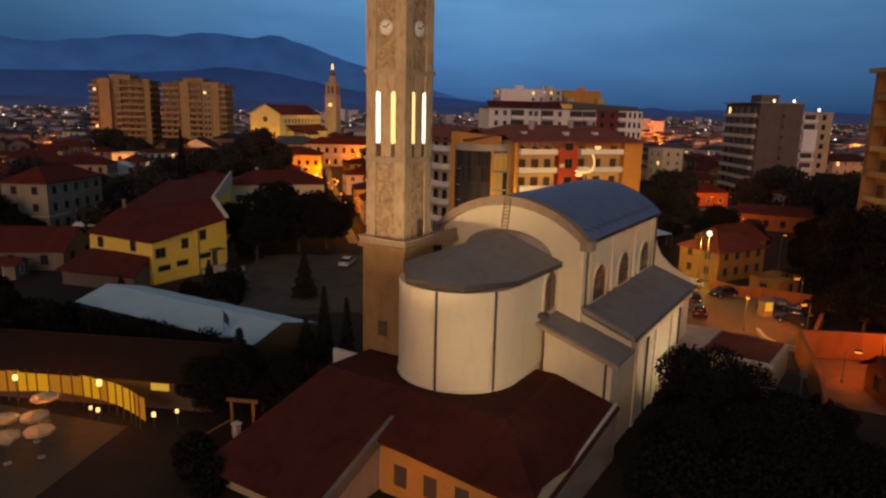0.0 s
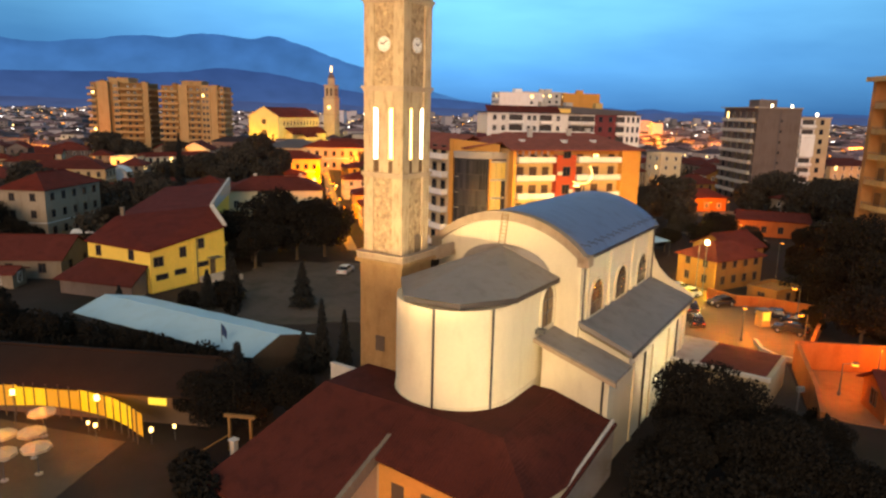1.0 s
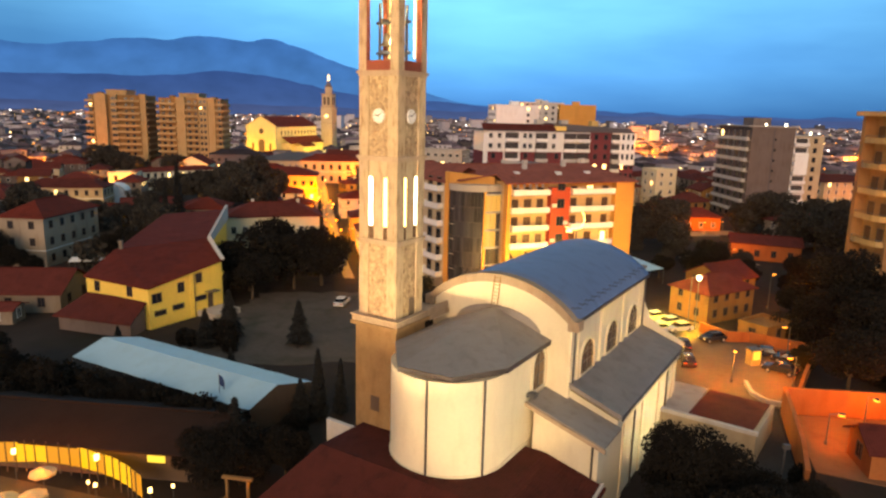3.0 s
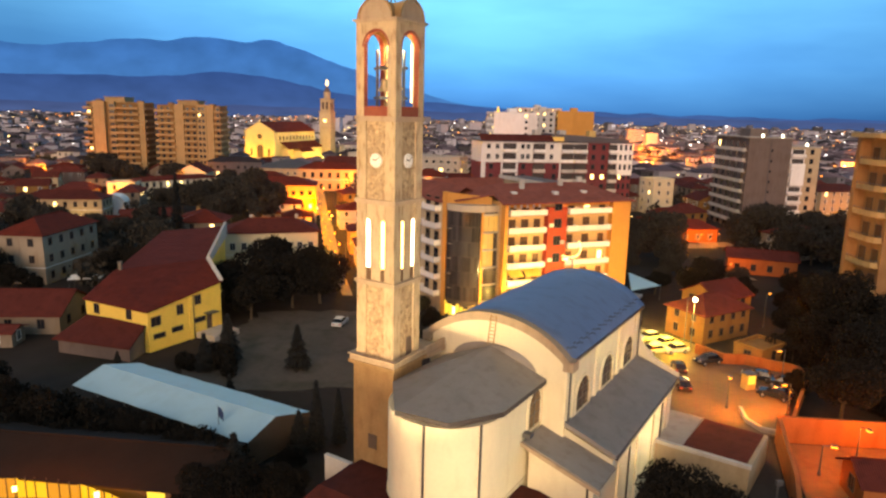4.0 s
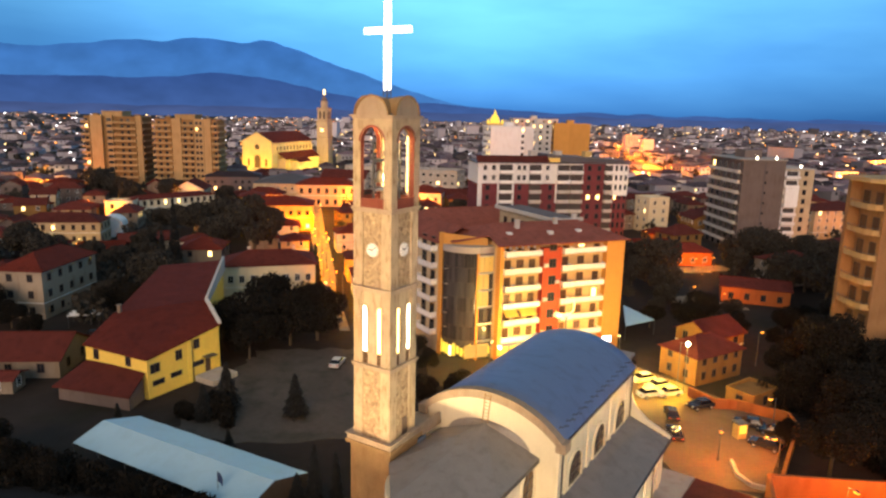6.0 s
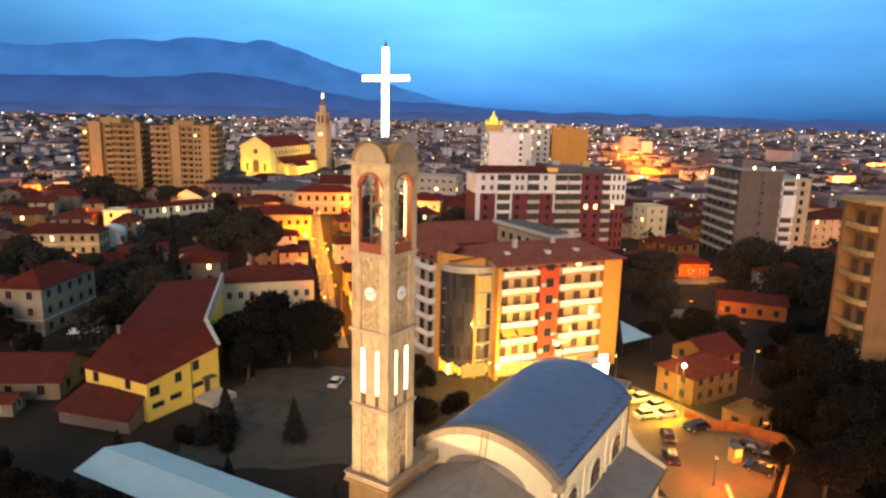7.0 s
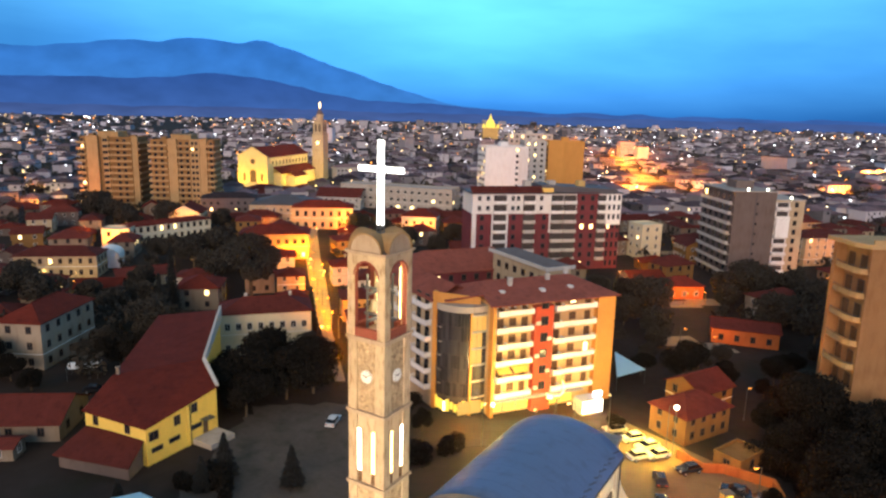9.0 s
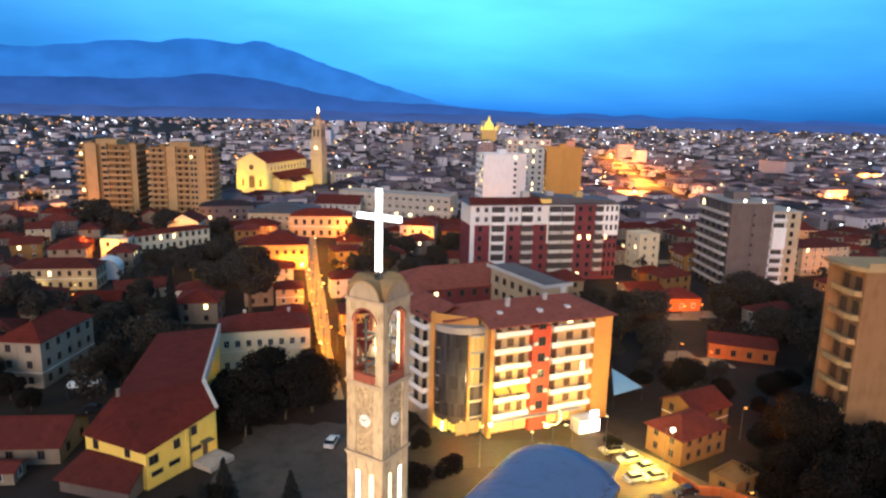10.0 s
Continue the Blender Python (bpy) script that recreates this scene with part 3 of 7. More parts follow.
part("roof_upstand", Geo().slab([(6.6, 0.1, 10.5), (11.3, 0.1, 8.75), (11.3, 0.42, 8.75), (6.6, 0.42, 10.5)], 0.35), GREY_ROOF, church)
# back cheek wall curving down from the nave to the aisle
g = Geo()
pts = [(NW, 13.2), (NW + 0.3, 12.1), (NW + 0.9, 11.1), (NW + 2.0, 10.1), (11.3, 8.8), (11.3, 7.9), (NW, 7.9)]
for y, fl in ((NL, False), (NL + 0.35, True)):
    q = [(x, y, z) for x, z in pts]
    g.face(q[::-1] if not fl else q)
for (x, z), (x2, z2) in zip(pts, pts[1:]):
    g.face([(x, NL, z), (x2, NL, z2), (x2, NL + 0.35, z2), (x, NL + 0.35, z)])
part("end_scroll_wall", g, CREAM, church)

# entrance porch block and the lit crescent on its mast
part("narthex_wall", Geo().box(-5.0, 5.0, NL + 0.36, NL + 5.2, 0, 15.2), CREAM, church)
part("narthex_roof", Geo().box(-5.3, 5.3, NL + 0.36, NL + 5.5, 15.2, 15.5), GREY_ROOF, church)
ORN = pose(-3.2, NL + 4.6, 0, 0, 0, 20)
part("ornament_mast", Geo().tube((0, 0, 15.5), (0, 0, 18.6), 0.09), METAL, church, "", ORN)
g = Geo()
pts = [(-1.3, 18.6), (-0.8, 18.42), (-0.2, 18.4), (0.4, 18.55), (0.75, 18.95), (0.9, 19.5), (0.8, 20.05), (0.6, 20.5)]
for (x, z), (x2, z2) in zip(pts, pts[1:]):
    g.tube((x, 0, z + 0.5), (x2, 0, z2 + 0.5), 0.07, 0.06, 6)
part("lit_crescent", g, LIT_WARM, church, "glowing curved light tube", ORN)
part("ornament_lamp", Geo().box(-1.2, -0.5, -0.15, 0.15, 18.5, 18.75), LIT_WARM, church, "bright lamp", ORN)

# ---- the bell tower ----
TOWER = CHURCH @ pose(-7.3, -5.8, 0)
tower = thing("bell_tower", TOWER, "tall square stone bell tower with clocks and lit slots", "bell tower")
H = 1.9
part("tower_base", Geo().box(-H - 0.2, H + 0.2, -H - 0.2, H + 0.2, 0, 14.7), BASE_STONE, tower)
part("roof_cap", Geo().mesh([(-1.9, -1.9, 42.55), (1.9, -1.9, 42.55), (1.9, 1.9, 42.55), (-1.9, 1.9, 42.55), (0, 0, 43.55)], [(0, 1, 4), (1, 2, 4), (2, 3, 4), (3, 0, 4)]), GUTTER, tower)
part("base_door", Geo().box(-0.45, 0.45, -H - 0.27, -H - 0.15, 7.3, 8.6), SHUTTER, tower)
G0 = H + 0.42
part("gallery_floor", Geo().box(-G0 - 0.1, G0 + 0.1, -G0 - 0.1, G0 + 0.1, 14.7, 15.0), BASE_STONE, tower)
g = Geo()
for sx in (-1, 1):
    g.box(min(sx * G0, sx * (G0 - 0.2)), max(sx * G0, sx * (G0 - 0.2)), -G0, G0, 15.0, 15.5)
    g.box(-G0 + 0.2, G0 - 0.2, min(sx * G0, sx * (G0 - 0.2)), max(sx * G0, sx * (G0 - 0.2)), 15.0, 15.5)
part("gallery_parapet", g, BAND, tower)
part("parapet_coping", Geo().box(-G0 - 0.12, G0 + 0.12, -G0 - 0.12, -G0 + 0.3, 15.5, 15.6).box(G0 - 0.3, G0 + 0.12, -G0 + 0.3, G0 + 0.12, 15.5, 15.6).box(-G0 - 0.12, -G0 + 0.3, -G0 + 0.3, G0 + 0.12, 15.5, 15.6), BAND, tower)
part("gallery_link", Geo().box(-1.6, G0 + 0.1, G0 + 0.1, 5.5, 14.6, 15.0).box(G0 - 0.2, G0, G0 + 0.1, 5.5, 15.0, 15.65), BAND, tower, "parapet walkway from the tower to the nave")
Z = [15.0, 21.95, 28.65, 35.2]
for z0, z1, stone in ((15.0, Z[1], STONE), (Z[1], Z[2], ASHLAR), (Z[2], Z[3], STONE)):
    part("shaft_wall", Geo().box(-H + 0.12, H - 0.12, -H + 0.12, H - 0.12, z0, z1), stone, tower)
    for sx in (-1, 1):
        for sy in (-1, 1):
            a, b = sorted((sx * H, sx * (H - 0.95)))
            c, d = sorted((sy * H, sy * (H - 0.95)))
            part("corner_pier", Geo().box(a, b, c, d, z0, z1 - 0.3), ASHLAR, tower)
    part("cornice", Geo().box(-H - 0.06, H + 0.06, -H - 0.06, H + 0.06, z1 - 0.3, z1 - 0.12).box(-H - 0.16, H + 0.16, -H - 0.16, H + 0.16, z1 - 0.12, z1 + 0.1), BAND, tower)
SIDES = [0, 90, 180, 270]
for a in SIDES:
    m = pose(0, 0, 0, 0, 0, a) @ Matrix.Translation((0, -H + 0.12, 0))
    # lit slots with a small dark arch under each
    for s in (-0.78, 0.78):
        slot = arched(0.52, 3.95)
        g = Geo().face([(x + s, -0.03, z + 23.15) for x, z in slot])
        part("lit_slot", g, LIT_WHITE if s * (1 if a == 0 else -1) < 0 else LIT_WARM, tower, "tall glowing slot window", m)
        g = Geo()
        o = [(x * 1.35, z * 1.03) for x, z in slot]
        for (p, q, r, t) in zip(o, o[1:] + o[:1], slot[1:] + slot[:1], slot):
            g.face([(p[0] + s, -0.1, p[1] + 23.1), (q[0] + s, -0.1, q[1] + 23.1), (r[0] + s, -0.1, r[1] + 23.15), (t[0] + s, -0.1, t[1] + 23.15)])
            g.face([(r[0] + s, -0.1, r[1] + 23.15), (t[0] + s, -0.1, t[1] + 23.15), (t[0] + s, 0.0, t[1] + 23.15), (r[0] + s, 0.0, r[1] + 23.15)])
        part("slot_surround", g, ASHLAR, tower, "", m)
        g = Geo().face([(x + s, -0.02, z + 22.07) for x, z in arched(0.62, 1.02)])
        part("small_arch", g, BROWN_PANE, tower, "", m)
    # clock
    g = Geo()
    kk = 28
    disc = [(0.56 * math.cos(2 * math.pi * i / kk), 0.56 * math.sin(2 * math.pi * i / kk)) for i in range(kk)]
    g.mesh([(x, -0.10, z) for x, z in disc] + [(x, 0.02, z) for x, z in disc], [tuple(range(kk))] + [((i + 1) % kk, i, kk + i, kk + (i + 1) % kk) for i in range(kk)])
    clock = part("clock", g, WHITE_PAINT, tower, "round white clock face", m @ Matrix.Translation((0, 0, 31.85)))
    part("hour_hand", Geo().box(-0.045, 0.045, -0.02, 0.0, -0.06, 0.32, 0, pose(0, -0.11, 0, 0, -72, 0)), DARKFRAME, clock)
    part("minute_hand", Geo().box(-0.03, 0.03, -0.02, 0.0, -0.06, 0.47, 0, pose(0, -0.125, 0, 0, 52, 0)), DARKFRAME, clock)
    for i in range(12):
        part("hour_mark", Geo().box(-0.02, 0.02, -0.012, 0.0, 0.42, 0.52, 0, pose(0, -0.10, 0, 0, 30 * i, 0)), DARKFRAME, clock)
# a narrow door onto the gallery
part("gallery_door", Geo().box(0.25, 1.0, 0, 0.06, 15.1, 17.0), SHUTTER, tower, "", pose(0, 0, 0, 0, 0, 90) @ Matrix.Translation((-0.2, -H + 0.05, 0)))
# belfry: four open round arches
ZB, ZT = 35.3, 42.3
OXIDE = material("red_oxide_paint", (0.22, 0.06, 0.035), vary=0.2, stained=0.4)
for a in SIDES:
    m = pose(0, 0, 0, 0, 0, a)
    op = arched(2.3, 6.35, 14)
    W, D = H + 0.02, 0.45
    g = Geo()
    OR, ZS = 1.15, ZB + 6.35 - 1.15
    hole = [(x, z + ZB) for x, z in op]
    head = hole[2:]
    for y, sg in ((-W, 1), (-W + D, -1)):
        quad = []
        quad.append([(-W, y, ZB), (-OR, y, ZB), (-OR, y, ZS), (-W, y, ZS)])
        quad.append([(OR, y, ZB), (W, y, ZB), (W, y, ZS), (OR, y, ZS)])
        left = [(x, z) for x, z in head if x <= 0.001]
        right = [(x, z) for x, z in head if x >= -0.001]
        quad.append([(x, y, z) for x, z in right][::-1] + [(W, y, ZS), (W, y, ZT), (0, y, ZT)])
        quad.append([(-W, y, ZS)] + [(x, y, z) for x, z in left][::-1] + [(0, y, ZT), (-W, y, ZT)])
        for q in quad:
            g.face(q if sg > 0 else q[::-1])
    for (x, z), (x2, z2) in zip(hole[1:], hole[2:] + hole[:1]):
        g.face([(x, -W, z), (x2, -W, z2), (x2, -W + D, z2), (x, -W + D, z)], 1)
    part("belfry_wall", g, [ASHLAR, OXIDE], tower, "", m)
    part("arch_trim", Geo().box(-OR, OR, -W - 0.02, -W + 0.35, ZB, ZB + 0.75), OXIDE, tower, "dull red painted belfry parapet", m)
    g = Geo()
    for (x, z), (x2, z2) in zip(head, head[1:]):
        k1, k2 = 1.15, 1.15
        g.face([(x * k1, -W - 0.03, ZS + (z - ZS) * k1), (x2 * k2, -W - 0.03, ZS + (z2 - ZS) * k2), (x2, -W - 0.03, z2), (x, -W - 0.03, z)][::-1])
    part("arch_moulding", g, OXIDE, tower, "", m)
    # rounded gable over each side
    g = Geo()
    cap = [(1.55 * math.cos(math.pi * i / 14), 1.45 * math.sin(math.pi * i / 14)) for i in range(15)]
    n0 = len(cap)
    front = [(x, -W - 0.06, ZT + 0.25 + z) for x, z in cap]
    back = [(x * 0.7, -0.3, ZT + 0.25 + z * 0.8) for x, z in cap]
    g.mesh(front + back, [tuple(range(n0))] + [(i + 1, i, n0 + i, n0 + i + 1) for i in range(n0 - 1)])
    part("rounded_gable", g, BAND, tower, "", m)
    g = Geo()
    cap2 = [(1.68 * math.cos(math.pi * i / 14), 1.58 * math.sin(math.pi * i / 14)) for i in range(15)]
    for (p, q), (r, t) in zip(zip(cap2, cap2[1:]), zip(cap, cap[1:])):
        for y in (-W - 0.16,):
            g.face([(p[0], y, ZT + 0.25 + p[1]), (q[0], y, ZT + 0.25 + q[1]), (t[0], y, ZT + 0.25 + t[1]), (r[0], y, ZT + 0.25 + r[1])])
        g.face([(q[0], -W - 0.16, ZT + 0.25 + q[1]), (p[0], -W - 0.16, ZT + 0.25 + p[1]), (p[0] * 0.72, -0.3, ZT + 0.25 + p[1] * 0.84), (q[0] * 0.72, -0.3, ZT + 0.25 + q[1] * 0.84)])
    part("gable_roof", g, BASE_STONE, tower, "", m)
part("belfry_floor", Geo().box(-H + 0.3, H - 0.3, -H + 0.3, H - 0.3, ZB - 0.05, ZB + 0.08), BAND, tower)
part("belfry_ceiling", Geo().box(-H + 0.3, H - 0.3, -H + 0.3, H - 0.3, ZT - 0.1, ZT), CREAM, tower)
part("top_cornice", Geo().box(-H - 0.1, H + 0.1, -H - 0.1, H + 0.1, ZT, ZT + 0.12).box(-H - 0.22, H + 0.22, -H - 0.22, H + 0.22, ZT + 0.12, ZT + 0.27), BAND, tower)


part("belfry_lamp", Geo().tube((0.55, -0.3, ZB + 1.3), (0.55, -0.3, ZB + 1.75), 0.16), LIT_WHITE, tower, "bright bare lamp in the belfry")
part("lamp_post", Geo().tube((0.55, -0.3, ZB), (0.55, -0.3, ZB + 1.3), 0.04), METAL, tower)
lp = TOWER @ Vector((0.1, -0.1, ZB + 2.3))
lamp_at(lp.x, lp.y, lp.z, 160, COOL, 0.2)


def bell_mesh(r):
    prof = [(0.05, 1.0), (0.35, 0.97), (0.5, 0.85), (0.58, 0.55), (0.7, 0.25), (0.95, 0.03), (1.0, 0.0), (0.9, 0.0), (0.6, 0.3)]
    g, kk = Geo(), 16
    v = [(p * r * math.cos(2 * math.pi * i / kk), p * r * math.sin(2 * math.pi * i / kk), z * r * 1.7) for p, z in prof for i in range(kk)]
    f = [(j * kk + (i + 1) % kk, j * kk + i, (j + 1) * kk + i, (j + 1) * kk + (i + 1) % kk) for j in range(len(prof) - 1) for i in range(kk)]
    return g.mesh(v, f)


BRONZE = material("bell_bronze", (0.45, 0.36, 0.20), 0.35, 0.9)
g = Geo()
for z in (36.6, 38.9):
    g.box(-H + 0.3, H - 0.3, -0.12, 0.12, z, z + 0.22).box(-0.12, 0.12, -H + 0.3, H - 0.3, z, z + 0.22)
for x in (-0.75, 0.75):
    for y in (-0.75, 0.75):
        g.box(x - 0.08, x + 0.08, y - 0.08, y + 0.08, ZB, 40.4)
part("bell_frame", g, METAL, tower)
for x, y, z, r in ((-0.35, -0.35, 37.25, 0.55), (0.45, 0.4, 37.4, 0.45), (0.1, -0.1, 39.3, 0.5), (0.5, -0.5, 35.45, 0.4)):
    ob = part("bell", bell_mesh(r), BRONZE, tower, "bronze bell", Matrix.Translation((x, y, z)))
    ob.data.shade_smooth()
for x, y in ((1.2, 1.2), (-1.2, 1.2), (1.2, -1.2)):
    part("strip_light", Geo().tube((x, y, 36.4), (x, y, 40.9), 0.06, k=8), LIT_WARM, tower, "glowing strip lamp")
# cross of lit tubes on a short mast
CZ = 43.6
g = Geo()
for x in (-0.42, 0.42):
    g.tube((x, 0, CZ - 0.3), (x * 0.8, 0, CZ + 1.0), 0.05)
for z in (CZ - 0.1, CZ + 0.3, CZ + 0.7):
    g.tube((-0.4, 0, z), (0.4, 0, z), 0.04).tube((0, -0.4, z), (0, 0.4, z), 0.04)
g.tube((0, 0, CZ - 0.4), (0, 0, CZ + 8.0), 0.07).tube((0, 0, CZ + 7.9), (0, 0, CZ + 8.35), 0.12, 0.02)
part("cross_mast", g, METAL, tower)
g = Geo()
g.box(-0.28, -0.17, -0.1, 0.1, CZ + 0.9, CZ + 5.2).box(0.17, 0.28, -0.1, 0.1, CZ + 0.9, CZ + 5.2).box(-0.23, 0.23, -0.15, 0.15, CZ + 5.76, CZ + 7.8)
g.box(-2.2, 2.2, -0.15, 0.15, CZ + 5.24, CZ + 5.70).box(-0.05, 0.05, -0.1, 0.1, CZ + 3.6, CZ + 5.2)
part("lit_cross", g, LIT_CROSS, tower, "white illuminated cross of light tubes")
bt = TOWER @ Vector((0, 0, 39.4))
lamp_at(bt.x, bt.y, bt.z + 1.2, 110, WARM, 0.1)

# floodlights on short masts in front of the church; masts and places are assumed
def floodlight(x, y, h, target, watts, degrees):
    th = thing("floodlight", pose(x, y, 0), "floodlight on a steel mast aimed at the church", "floodlight", "floodlights")
    part("mast", Geo().tube((0, 0, 0), (0, 0, h - 0.25), 0.08), METAL, th)
    part("housing", Geo().box(-0.3, 0.3, -0.3, 0.0, h - 0.3, h + 0.15), METAL, th)
    spot_at((x, y + 0.3, h), target, watts, (1.0, 0.78, 0.48), degrees)


floodlight(-12.0, 8.0, 7.0, (-2.5, 51.0, 28.0), 140000, 40)
floodlight(14.0, 8.0, 7.0, (4.5, 50.0, 13.0), 38000, 27)
floodlight(31.2, 54.0, 4.5, (18.0, 61.0, 8.5), 7000, 80)

# ---- low parish building in front of the apse ----
sac = thing("parish_building", CHURCH, "low building with red clay tile roofs below the apse", "building")
wallp = [(-10.6, -22.6), (-0.7, -22.6), (-0.7, -16.8), (11.4, -16.8), (11.4, -3.4), (-10.6, -3.4)]
part("wall", Geo().prism(wallp, 0, [1.3, 1.3, 3.3, 3.3, 3.8, 2.4]), BEIGE, sac)
RY, RZ, EY = -13.2, 6.1, -17.4
SACRISTY_TILES = tiled("parish_dark_clay_tiles", (0.085, 0.020, 0.013))
part("roof_slope", Geo().slab([(-0.7, EY, 4.1), (11.6, EY, 2.9), (7.0, RY, 5.95), (-0.7, RY, RZ)], 0.2), SACRISTY_TILES, sac)
part("roof_slope", Geo().slab([(-11.2, -23.4, 1.5), (-0.7, -23.4, 1.5), (-0.7, RY, RZ), (-8.6, RY, RZ)], 0.2), SACRISTY_TILES, sac)
part("roof_slope", Geo().slab([(-8.6, RY, RZ), (7.0, RY, 5.95), (6.4, -3.42, 5.7), (-8.6, -3.42, 5.7)], 0.2), SACRISTY_TILES, sac)
part("roof_slope", Geo().slab([(11.6, EY, 2.9), (11.6, -3.42, 4.3), (6.4, -3.42, 5.7), (7.0, RY, 5.95)], 0.2), SACRISTY_TILES, sac)
part("roof_slope", Geo().slab([(-11.2, -23.4, 1.5), (-8.6, RY, RZ), (-8.6, -3.42, 5.7), (-11.2, -3.42, 4.2)], 0.2), SACRISTY_TILES, sac)
part("gable_wall", Geo().prism([(11.2, -16.8), (11.4, -16.8), (11.4, -3.42), (11.2, -3.42)], 0.0, [2.9, 2.9, 4.6, 4.6]), WHITE, sac)
part("verge_wall", Geo().slab([(-0.75, -23.3, 1.85), (-0.4, -23.3, 1.85), (-0.4, -15.0, 5.2), (-0.75, -15.0, 5.2)], 0.9), DIM_WHITE, sac, "plastered verge wall in dimmed white")
part("courtyard_wall", Geo().box(-0.4, 8.5, -16.95, -16.8, 0, 3.4), ORANGE, sac)
for x in (1.2, 3.6, 6.0):
    part("door_window", Geo().box(x - 0.5, x + 0.5, -17.0, -16.94, 0.9, 2.4), SHUTTER, sac)
part("chimney", Geo().box(-13.0, -12.55, -19.0, -18.6, 0.0, 2.2).box(-13.1, -12.45, -19.1, -18.5, 2.2, 2.3), WHITE, sac, "white plastered flue")
part("side_window", Geo().box(-10.68, -10.6, -15.9, -14.9, 1.2, 2.6), LIT_YELLOW, sac)
part("side_gable", Geo().box(-11.3, -11.15, -19.0, -14.4, 0, 2.0), BEIGE, sac, "plastered side wall in orange lamp light")
p = CHURCH @ Vector((-12.6, -16.2, 2.4))
lamp_at(p.x, p.y, p.z, 16, SODIUM)
porch = thing("porch_frame", pose(-15.3, 49.4, 0, 0, 0, -10), "brown timber porch frame in the yard", "porch")
for x in (-0.9, 0.9):
    part("post", Geo().box(x - 0.1, x + 0.1, -0.1, 0.1, 0, 2.9), BROWN, porch)
part("beam", Geo().box(-1.3, 1.3, -0.12, 0.12, 2.9, 3.15), BROWN, porch)
part("brace", Geo().tube((-0.9, 0, 1.4), (-3.2, -1.6, 0.1), 0.07, k=6), BROWN, porch)
p = CHURCH @ Vector((3.0, -20.0, 2.6))
lamp_at(p.x, p.y, p.z, 30, SODIUM)

# ---- houses and blocks ----
ZONES = []   # (x, y, radius) already built upon


def frame_of(w, d, a):
    """The four walls of a w by d block: mapping, length, outward angle."""
    return [(pose(0, -d / 2, 0), w, a - 90), (pose(w / 2, 0, 0, 0, 0, 90), d, a), (pose(0, d / 2, 0, 0, 0, 180), w, a + 90), (pose(-w / 2, 0, 0, 0, 0, -90), d, a + 180)]


def facing(x, y, normal_deg):
    r = radians(normal_deg)
    q = math.hypot(x, y)
    return -(math.cos(r) * x + math.sin(r) * y) / q


def roof_on(th, w, d, h, kind, rise, mat, over=0.5, wall=None):
    a, b = w / 2 + over, d / 2 + over
    g = Geo()
    z = h - 0.12
    if kind == "flat":
        part("roof", Geo().box(-w / 2 + 0.2, w / 2 - 0.2, -d / 2 + 0.2, d / 2 - 0.2, h - 0.3, h - 0.02), mat, th)
        for x0, x1, y0, y1 in ((-w / 2 - 0.08, w / 2 + 0.08, -d / 2 - 0.08, -d / 2 + 0.2), (-w / 2 - 0.08, w / 2 + 0.08, d / 2 - 0.2, d / 2 + 0.08), (-w / 2 - 0.08, -w / 2 + 0.2, -d / 2 + 0.2, d / 2 - 0.2), (w / 2 - 0.2, w / 2 + 0.08, -d / 2 + 0.2, d / 2 - 0.2)):
            g.box(x0, x1, y0, y1, h - 0.05, h + 0.45)
        part("parapet", g, wall, th)
        return
    long_x = w >= d
    e = (abs(w - d) / 2 + (0.0 if kind == "hip" else min(w, d) / 2 + over))
    if kind == "hip":
        r0, r1 = ((-e, 0), (e, 0)) if long_x else ((0, -e), (0, e))
    else:
        r0, r1 = ((-a, 0), (a, 0)) if long_x else ((0, -b), (0, b))
    c = [(-a, -b), (a, -b), (a, b), (-a, b)]
    R0, R1 = (*r0, z + rise), (*r1, z + rise)
    C = [(*p, z) for p in c]
    t = 0.16
    if long_x:
        fs = [[C[0], C[1], R1, R0], [C[2], C[3], R0, R1]] + ([[C[1], C[2], R1], [C[3], C[0], R0]] if kind == "hip" else [])
    else:
        fs = [[C[1], C[2], R1, R0], [C[3], C[0], R0, R1]] + ([[C[0], C[1], R0], [C[2], C[3], R1]] if kind == "hip" else [])
    for f in fs:
        g.slab(f, t)
    part("roof", g, mat, th)
    rd = Geo().tube((R0[0], R0[1], R0[2] + 0.03), (R1[0], R1[1], R1[2] + 0.03), 0.13, k=6) if abs(R0[0] - R1[0]) + abs(R0[1] - R1[1]) > 0.3 else None
    if rd:
        part("ridge_cap", rd, mat, th)
    if kind == "gable":
        for sg in (-1, 1):
            q = [(sg * (w / 2 - 0.01), -d / 2, z), (sg * (w / 2 - 0.01), d / 2, z), (sg * (w / 2 - 0.01), 0, z + rise * 0.94)] if long_x else [(-w / 2, sg * (d / 2 - 0.01), z), (w / 2, sg * (d / 2 - 0.01), z), (0, sg * (d / 2 - 0.01), z + rise * 0.94)]
            part("gable", Geo().face(q), wall, th)


